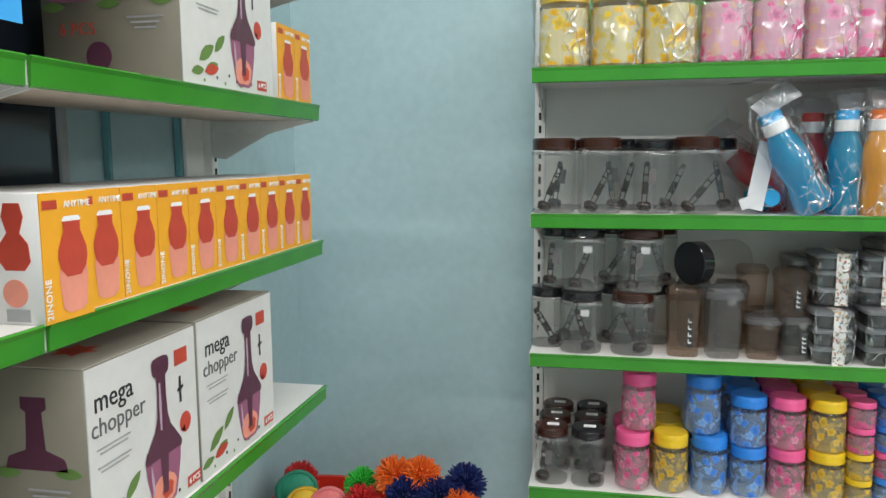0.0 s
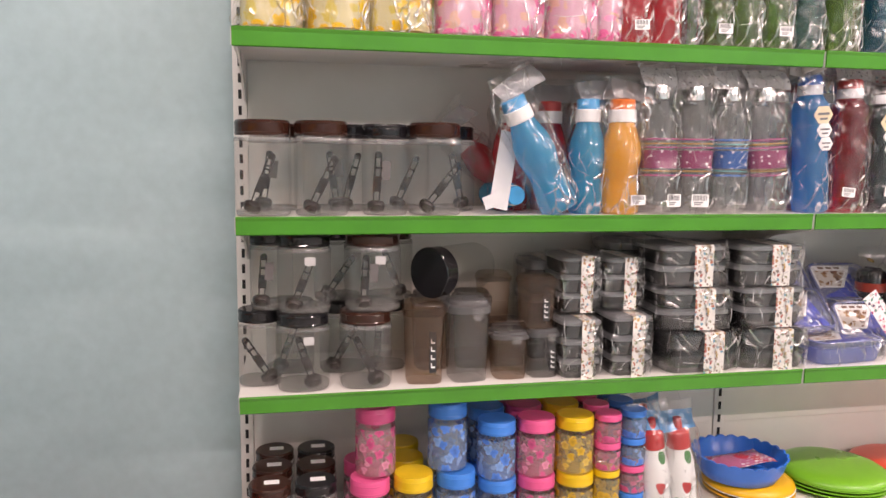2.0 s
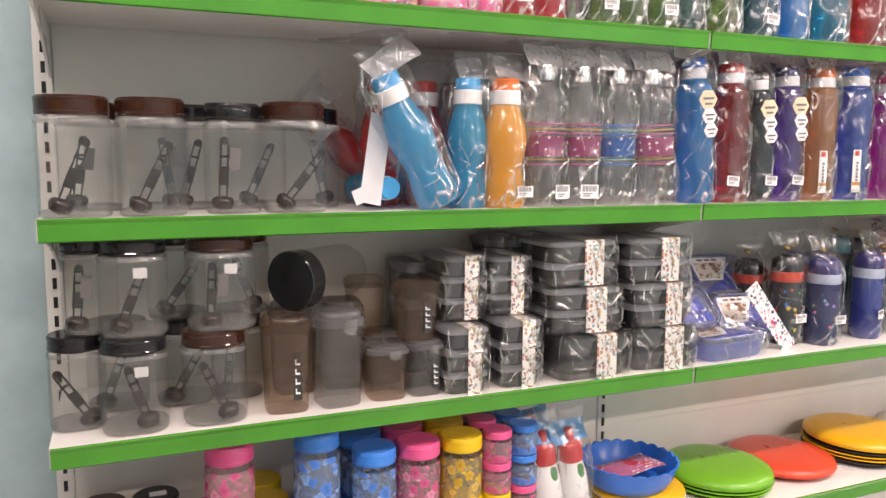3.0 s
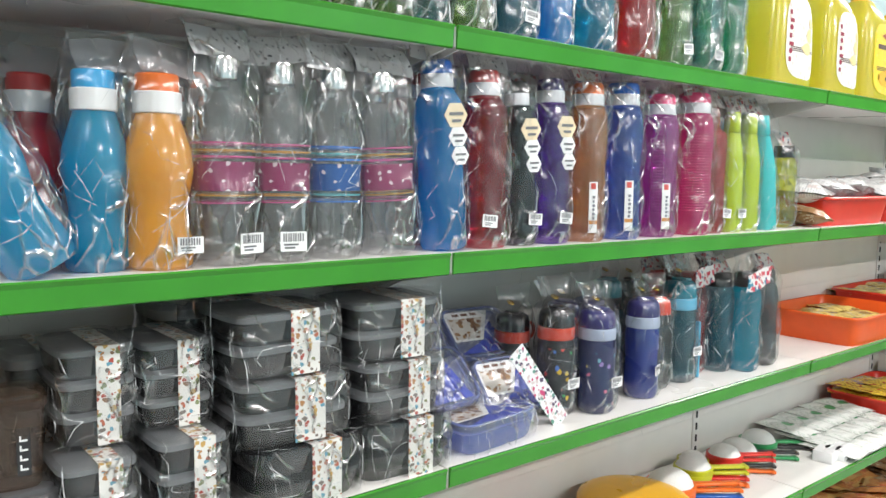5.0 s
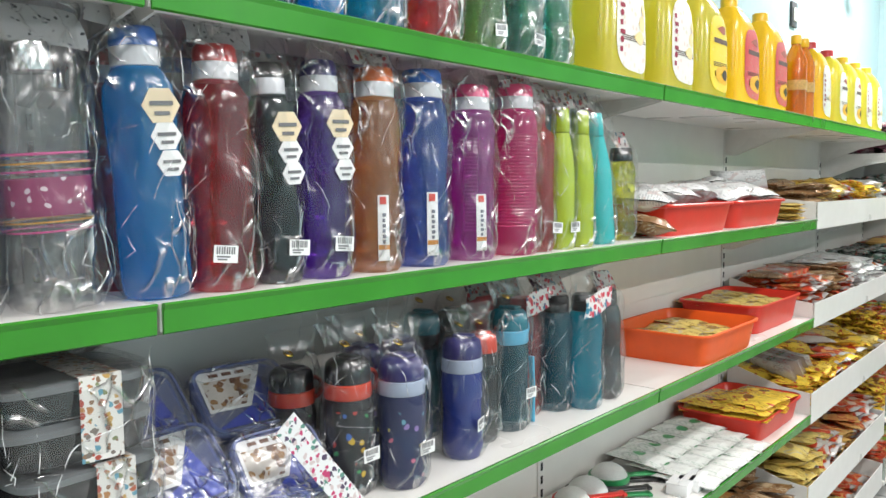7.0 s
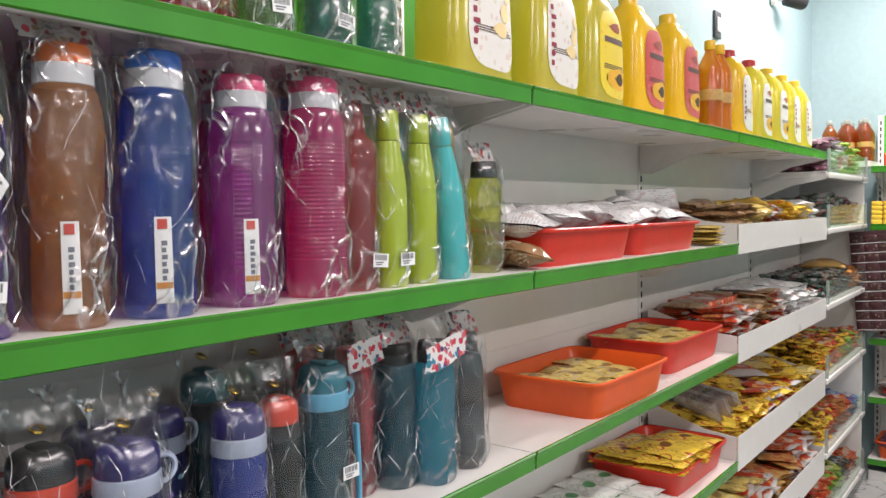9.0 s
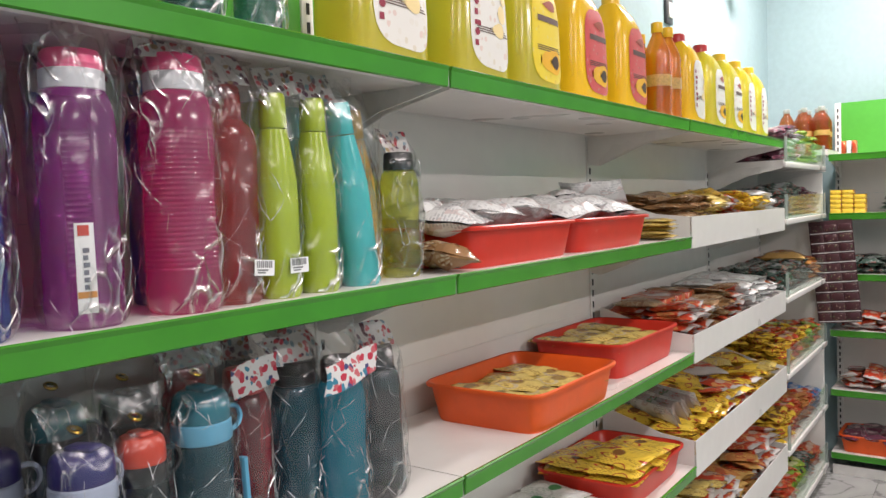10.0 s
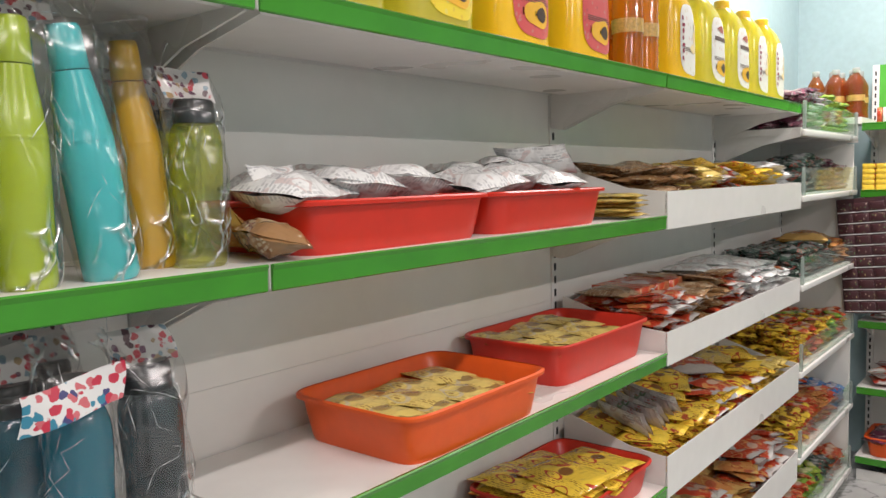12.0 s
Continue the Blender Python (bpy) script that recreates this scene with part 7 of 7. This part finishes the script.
# ---- on the wall ----
sw = thing("wall_switch", pose(4.47, ROOM_Y1, 2.17), "dark framed white switch plate on the wall", "switch")
part("frame", box(0.075, 0.012, 0.11, 0.003, (0, -0.006, 0)), solid("dark_switch_frame", (0.06, 0.06, 0.065), 0.4), sw)
part("plate", box(0.04, 0.006, 0.06, 0.002, (0, -0.014, 0.025)), PAPER, sw)
cctv = thing("security_camera", pose(5.28, ROOM_Y1, 2.5, 0, 0, 20), "small black and white security camera on the wall", "camera")
part("mount", lathe([(0.035, 0), (0.035, 0.02), (0.02, 0.03), (0.012, 0.06)], 18), LAMPBODY, cctv, "", pose(0, 0, 0, 90, 0, 0))
part("housing", lathe([(0.02, 0), (0.036, 0.005), (0.038, 0.1), (0.034, 0.11), (0.02, 0.112)], 20), INK, cctv, "black housing", pose(0.02, -0.07, 0.0, 100, 0, 30))

# ---- side wall shelving ----
ORANGE_BOX = solid("orange_carton", (0.83, 0.38, 0.02), 0.45, vary=0.04, bump=0.03)
WHITE_BOX = solid("white_carton", (0.66, 0.65, 0.63), 0.38, vary=0.06, bump=0.06)
# Chopper cartons: darker beige body, lighter beige top flaps.
BEIGE_DARK = solid("dark_beige_carton", (0.22, 0.198, 0.152), 0.5, vary=0.06, bump=0.04)
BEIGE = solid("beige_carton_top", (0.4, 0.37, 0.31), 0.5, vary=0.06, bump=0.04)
A_RED, A_PINK, A_PLUM = solid("art_red", (0.5, 0.06, 0.035), 0.4), solid("art_pink", (0.75, 0.28, 0.2), 0.4), solid("art_plum", (0.095, 0.03, 0.055), 0.35)
A_INKGREY = solid("art_dark_grey", (0.12, 0.12, 0.12), 0.45)
A_GLEAM = solid("art_gleam", (0.5, 0.36, 0.45), 0.35)
A_PLUM2, A_GREEN, A_GREY = solid("art_mauve", (0.3, 0.1, 0.18), 0.35), solid("art_leaf", (0.12, 0.22, 0.05), 0.4), solid("art_grey", (0.35, 0.35, 0.35), 0.5)


def cut(points, parent, material, x, z, y, size=1.0, name="print_shape", turn=0.0):
    """A flat printed shape on the front face of a carton: outline in x, z."""
    c, s = math.cos(radians(turn)), math.sin(radians(turn))
    pts = [((px * c - pz * s) * size + x, y, (px * s + pz * c) * size + z) for px, pz in points]
    return part(name, mesh_of("shape", pts, [tuple(range(len(pts)))], 0), material, parent)


def outline(profile):
    return [(r, z) for r, z in profile] + [(-r, z) for r, z in reversed(profile)]


DISC = [(math.cos(math.pi * k / 8), math.sin(math.pi * k / 8)) for k in range(16)]
LEAF = [(-1, 0), (-0.5, 0.32), (0.1, 0.4), (0.7, 0.2), (1, 0), (0.6, -0.25), (0, -0.35), (-0.6, -0.22)]


def vase_box(y, z, at_x=-0.452):
    """Orange carton with a red blender picture; front faces the aisle."""
    c = thing("small_appliance_carton", pose(at_x - 0.095, y, z, 0, 0, 90), "orange carton with red blender picture on a side shelf", "box", "orange cartons")
    w, d, h = 0.0835, 0.19, 0.148
    part("carton_body", box(w, d, h, 0.001, seg=1), WHITE_BOX, c)
    part("front_panel", box(w - 0.001, 0.0015, h - 0.001, 0, (0, -d / 2 - 0.0006, 0.0005)), ORANGE_BOX, c, "orange printed front")
    yf = -d / 2 - 0.002
    cut(outline([(0.011, 0.006), (0.021, 0.012), (0.025, 0.05), (0.022, 0.062)]), c, A_PINK, 0.008, 0.002, yf)
    cut(outline([(0.012, 0.048), (0.022, 0.058), (0.025, 0.07), (0.0245, 0.08), (0.018, 0.094), (0.0145, 0.1), (0.015, 0.112)]), c, A_RED, 0.008, 0.002, yf - 0.0003)
    cut(outline([(0.015, 0.112), (0.0165, 0.114), (0.012, 0.118)]), c, PAPER, 0.008, 0.002, yf - 0.0003)
    cut([(-0.012, -0.005), (0.012, -0.005), (0.012, 0.005), (-0.012, 0.005)], c, A_RED, -0.026, 0.134, yf, name="corner_mark")
    words("ANYTIME", 0.011, PAPER, c, pose(0.02, yf, 0.13) @ FACE)
    words("2INONE", 0.013, PAPER, c, pose(-0.031, yf, 0.028) @ FACE @ pose(0, 0, 0, 0, 0, 90))
    sx = -w / 2 - 0.0008
    part("side_picture", prism(outline([(0.012, 0.0), (0.02, 0.01), (0.018, 0.03), (0.008, 0.042), (0.014, 0.06), (0.01, 0.075)]), -0.0005, 0.0005), A_RED, c, "", pose(sx, -0.062, 0.062))
    part("side_picture", prism([(px * 0.016, pz * 0.016) for px, pz in DISC], -0.0005, 0.0005), A_PINK, c, "", pose(sx, -0.06, 0.036))
    for k in range(5):
        part("side_print", box(0.001, 0.05 - 0.008 * (k % 3), 0.0035, 0, (sx, 0.01, 0.125 - 0.011 * k)), A_GREY, c)
    part("side_barcode", box(0.001, 0.03, 0.014, 0, (sx, -0.062, 0.004)), A_GREY, c)
    return c


for k in range(10):
    vase_box(-1.063 + 0.0848 * k, SV[4], -0.452 if k else -0.436)
vase_box(-0.37, SV[5]), vase_box(-0.283, SV[5])


def chopper_box(y, z, w=0.285, d=0.25, h=0.262, rz=90.0, x=-0.452):
    """White carton with a plum hand chopper picture and lettering."""
    c = thing("chopper_carton", pose(x - d / 2, y, z, 0, 0, rz), "white mega chopper carton with plum chopper picture", "box", "chopper cartons")
    part("carton_body", box(w, d, h, 0.002, seg=1), BEIGE_DARK, c)
    part("front_panel", box(w - 0.002, 0.0015, h - 0.002, 0, (0, -d / 2 - 0.0006, 0.001)), WHITE_BOX, c, "white printed front")
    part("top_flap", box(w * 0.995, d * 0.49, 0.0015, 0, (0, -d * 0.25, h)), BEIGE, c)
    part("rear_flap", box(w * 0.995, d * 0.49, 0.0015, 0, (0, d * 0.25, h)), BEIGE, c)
    yf = -d / 2 - 0.002
    x0 = w * 0.12
    cut(outline([(0.018, 0.0), (0.028, 0.005), (0.036, 0.028), (0.043, 0.055), (0.046, 0.08), (0.042, 0.094)]), c, A_PLUM2, x0, 0.012, yf - 0.0003)
    cut(outline([(0.016, 0.005), (0.026, 0.011), (0.032, 0.03), (0.026, 0.04), (0.012, 0.048)]), c, A_PINK, x0 - 0.002, 0.012, yf - 0.0006)
    cut(outline([(0.009, 0.012), (0.016, 0.026), (0.01, 0.034)]), c, A_RED, x0 + 0.01, 0.012, yf - 0.0009, 1.0, "print_shape", 12)
    cut(outline([(0.006, 0.02), (0.01, 0.07), (0.014, 0.09)]), c, A_PLUM, x0, 0.012, yf - 0.0011)
    cut(outline([(0.046, 0.08), (0.048, 0.086), (0.046, 0.091), (0.034, 0.106), (0.02, 0.122), (0.0135, 0.14), (0.011, 0.17), (0.0115, 0.198), (0.019, 0.203), (0.0215, 0.21), (0.0215, 0.22), (0.018, 0.226), (0.008, 0.228)]), c, A_PLUM, x0, 0.008, yf - 0.0013)
    cut(outline([(0.0022, 0.0), (0.003, 0.04), (0.002, 0.07)]), c, A_GLEAM, x0 - 0.005, 0.128, yf - 0.0016)
    cut(outline([(0.002, 0.0), (0.0032, 0.025), (0.001, 0.045)]), c, A_GLEAM, x0 - 0.03, 0.04, yf - 0.0016, 1.0, "print_shape", 6)
    for k in range(9):
        cut(DISC, c, INK if k % 3 else A_GREEN, -0.1 + 0.021 * k + 0.006 * (k % 2), 0.012 + 0.007 * ((k * 5) % 3), yf, 0.003)
    cut(DISC, c, A_RED, x0 + 0.062, 0.118, yf, 0.016)
    cut([(-0.05, 0), (0.5, 0.35), (0.55, -0.2)], c, A_RED, x0 + 0.05, 0.108, yf, 0.02)
    for lx, lz, a, sz in ((-0.09, 0.05, 30, 0.028), (-0.075, 0.028, 20, 0.024), (-0.045, 0.07, 40, 0.024), (-0.12, 0.02, 10, 0.02)):
        cut(LEAF, c, A_GREEN, lx, lz + 0.005, yf, sz, "leaf_print", a)
    cut(LEAF, c, A_RED, -0.075, 0.03, yf - 0.0003, 0.024, "tomato_print", 12)
    words("mega", 0.04, INK, c, pose(-0.075, yf, 0.2) @ FACE)
    words("chopper", 0.035, A_INKGREY, c, pose(-0.066, yf, 0.168) @ FACE)
    for k in range(4):
        part("small_print", box(0.07 - 0.012 * (k % 2), 0.0006, 0.0022, 0, (-0.08, yf, 0.15 - 0.006 * k - 0.012 * (k > 1))), A_GREY, c)
    cut([(-0.018, -0.012), (0.018, -0.012), (0.018, 0.012), (-0.018, 0.012)], c, A_RED, 0.088, 0.222, yf, name="corner_mark")
    cut([(-0.003, -0.02), (0.003, -0.02), (0.003, -0.001), (0.009, 0.001), (0.009, 0.006), (0.003, 0.005), (0.003, 0.02), (-0.003, 0.02), (-0.003, 0.004), (-0.008, 0.002), (-0.008, -0.003), (-0.003, -0.002)], c, INK, 0.083, 0.172, yf, name="blade_print")
    cut([(-0.02, -0.009), (0.02, -0.009), (0.02, 0.009), (-0.02, 0.009)], c, A_RED, 0.112, 0.02, yf, name="corner_mark")
    words("6 PCS", 0.013, PAPER, c, pose(0.112, yf - 0.0006, 0.016) @ FACE)
    # the end that faces the shopper
    ex = -w / 2 - 0.001
    part("end_print", lathe([(0.021, 0), (0.022, 0.0004), (0.002, 0.0005)], 20), A_PLUM, c, "round plum picture", pose(ex, 0.02, 0.045, 0, -90, 0))
    part("bowl_picture", prism([(-0.034, 0), (0.034, 0), (0.042, 0.05), (-0.042, 0.05)], -0.0006, 0.0006), A_PLUM2, c, "", pose(ex, 0.065, 0.128))
    part("chopper_stem", prism([(-0.045, 0), (0.045, 0), (0.04, 0.016), (0.014, 0.026), (0.011, 0.075), (0.018, 0.08), (0.018, 0.095), (-0.018, 0.095), (-0.018, 0.08), (-0.011, 0.075), (-0.014, 0.026), (-0.04, 0.016)], -0.0006, 0.0006), A_PLUM, c, "", pose(ex, -0.045, 0.128))
    for k in range(3):
        part("small_print", box(0.0012, 0.06 - 0.012 * k, 0.003, 0, (ex, -0.06, 0.1 - 0.008 * k)), A_GREY, c)
    for k, (yy, zz) in enumerate(((0.095, 0.12), (-0.09, 0.125), (0.0, 0.122))):
        part("leaf_print", prism([(px * 0.02, pz * 0.02) for px, pz in LEAF], -0.0006, 0.0006), A_GREEN, c, "", pose(ex, yy, zz))
    words("6 PCS", 0.026, A_RED, c, pose(ex, 0.055, 0.078) @ pose(0, 0, 0, 0, 0, -90) @ FACE)
    star = [(math.cos(math.pi * k / 6) * (1 if k % 2 else 0.55), math.sin(math.pi * k / 6) * (1 if k % 2 else 0.55)) for k in range(12)]
    pts = [(px * 0.035 - 0.05, pz * 0.035 - d * 0.2, h + 0.0022) for px, pz in star]
    part("top_print", mesh_of("shape", pts, [tuple(range(12))], 0), A_RED, c)
    return c


chopper_box(-0.898, SV[3], 0.262, 0.235, 0.26)
chopper_box(-0.621, SV[3], 0.278, 0.235, 0.262)
chopper_box(-0.6, SV[5], 0.325, 0.235, 0.255)
gadget = thing("boxed_kettle", pose(-0.56, -1.2, SV[5], 0, 0, 90), "grey rounded appliance with blue and white label", "appliance")
part("body", loft([(0, 0.09, 0.08), (0.01, 0.1, 0.09), (0.08, 0.115, 0.1), (0.2, 0.115, 0.1), (0.24, 0.09, 0.08)], 32, 4), solid("grey_appliance", (0.26, 0.26, 0.24), 0.35), gadget)
part("label", box(0.225, 0.001, 0.05, 0, (0, -0.107, 0.036)), solid("sky_label", (0.05, 0.35, 0.75), 0.4), gadget)
part("label_panel", box(0.19, 0.001, 0.08, 0, (0, -0.109, 0.06)), PAPER, gadget)

NAVY = solid("dark_glass_board", (0.012, 0.016, 0.024), 0.12, vary=0.2, big=2)
pane = thing("dark_window", pose(-0.728, -1.76, 0.9), "tall dark glass pane on the side wall", "window")
part("pane", box(0.012, 2.14, 1.4, 0.002, (0.0, 0, 0)), NAVY, pane)
for y in (-1.07, 1.07):
    part("frame", box(0.02, 0.02, 1.4, 0.002, (0.002, y, 0)), solid("grey_frame", (0.3, 0.32, 0.33), 0.4), pane)
for y in (-0.556, -0.31):
    single("glass_edge_strip", box(0.014, 0.008, 1.9, 0.001), solid("teal_edge", (0.12, 0.3, 0.33), 0.2), pose(-0.73, y, 0.0), "thin teal edged glass strip on the side wall", "trim", kind="structure")
single("white_end_panel", box(0.01, 0.08, 2.0, 0.001), PANEL, pose(-0.718, -0.265, 0.0), "narrow white panel beside the upright", "panel", kind="structure")

# ---- brushes in a red tub between the shelves ----
tub = thing("brush_tub", pose(-0.42, 0.03, 0.0), "red plastic tub of colourful cleaning brushes on the floor", "tub")
part("tub_body", loft([(0, 0.2, 0.13), (0.02, 0.21, 0.14), (0.525, 0.27, 0.17), (0.545, 0.28, 0.18), (0.565, 0.28, 0.18), (0.565, 0.265, 0.168), (0.05, 0.2, 0.13)], 40, 5), RED_T, tub)


def brush_head(r, seed):
    """Ball of stiff bristles."""
    rs = random.Random(seed)
    verts, faces = [], []
    for k in range(420):
        a, b = rs.uniform(0, 2 * math.pi), math.acos(rs.uniform(-0.5, 1))
        d = Vector((math.sin(b) * math.cos(a), math.sin(b) * math.sin(a), math.cos(b)))
        s = d.orthogonal().normalized() * 0.0022
        t2 = d.cross(s)
        o = len(verts)
        tip = d * r * rs.uniform(0.85, 1.05)
        for q in (s, -0.5 * s + 0.87 * t2, -0.5 * s - 0.87 * t2):
            verts.append(tuple(d * r * 0.2 + q))
        for q in (s, -0.5 * s + 0.87 * t2, -0.5 * s - 0.87 * t2):
            verts.append(tuple(tip + q * 0.8))
        faces += [(o, o + 1, o + 4, o + 3), (o + 1, o + 2, o + 5, o + 4), (o + 2, o, o + 3, o + 5), (o + 3, o + 4, o + 5)]
    return mesh_of("bristles", verts, faces, 0)


BR = {"orange": (0.85, 0.17, 0.02), "navy": (0.01, 0.02, 0.12), "green": (0.05, 0.5, 0.05), "red": (0.6, 0.03, 0.03), "yellow": (0.8, 0.5, 0.03), "teal": (0.02, 0.25, 0.15), "pink": (0.8, 0.2, 0.2)}
for k, (x, y, z, c, r) in enumerate(((-0.34, 0.0, 0.71, "orange", 0.05), (-0.27, 0.0, 0.715, "orange", 0.05), (-0.3, -0.05, 0.68, "navy", 0.05), (-0.22, -0.04, 0.68, "navy", 0.05), (-0.155, -0.01, 0.71, "navy", 0.05), (-0.16, -0.06, 0.67, "orange", 0.045), (-0.43, 0.0, 0.68, "green", 0.045), (-0.41, -0.06, 0.66, "red", 0.045), (-0.6, -0.02, 0.66, "teal", 0.05), (-0.56, -0.07, 0.64, "yellow", 0.045), (-0.5, -0.06, 0.64, "pink", 0.045), (-0.62, 0.05, 0.66, "red", 0.045))):
    b = thing("cleaning_brush", pose(x - 0.002, y, z - 0.045), "%s cleaning %s standing head up in a tub" % (c, "pad" if c in ("teal", "yellow", "pink") else "brush"), "brush", "cleaning brushes")
    if c in ("teal", "yellow", "pink"):
        pad = loft([(-0.02, 0.02, 0.012), (0.0, 0.045, 0.016), (0.03, 0.056, 0.018), (0.055, 0.05, 0.017), (0.07, 0.034, 0.013), (0.076, 0.015, 0.006)], 24, 2.4)
        part("pad", pad, solid("%s_bristle" % c, BR[c], 0.6, bump=0.8, grain=200), b, "rounded scrubbing pad", pose(0, 0, -0.03, -18, 22 if k % 2 else -16, 15))
        part("pad_edge", mesh_torus(0.05, 0.005, 24, 6), solid("%s_stem" % c, BR[c], 0.4), b, "", pose(0, 0, 0.0, 72, 0, 15))
    else:
        part("bristles", brush_head(r * 1.12, k), solid("%s_bristle" % c, BR[c], 0.5), b)
    part("stem", lathe([(0.006, -0.3), (0.007, -0.1), (0.009, 0.01)], 10), solid("%s_stem" % c, BR[c], 0.4), b)

# ---- floor tiles ----
MARBLE = marble()
tile = box(0.597, 0.597, 0.006, 0.0, (0, 0, -0.006))
tile.materials.append(MARBLE)
tx = ROOM_X0 + 0.3
while tx < ROOM_X1 + 0.3:
    ty = ROOM_Y1 - 0.3
    while ty > ROOM_Y0 - 0.3:
        part("tile", tile, MARBLE, floor, "", pose(tx, ty, 0))
        ty -= 0.6
    tx += 0.6
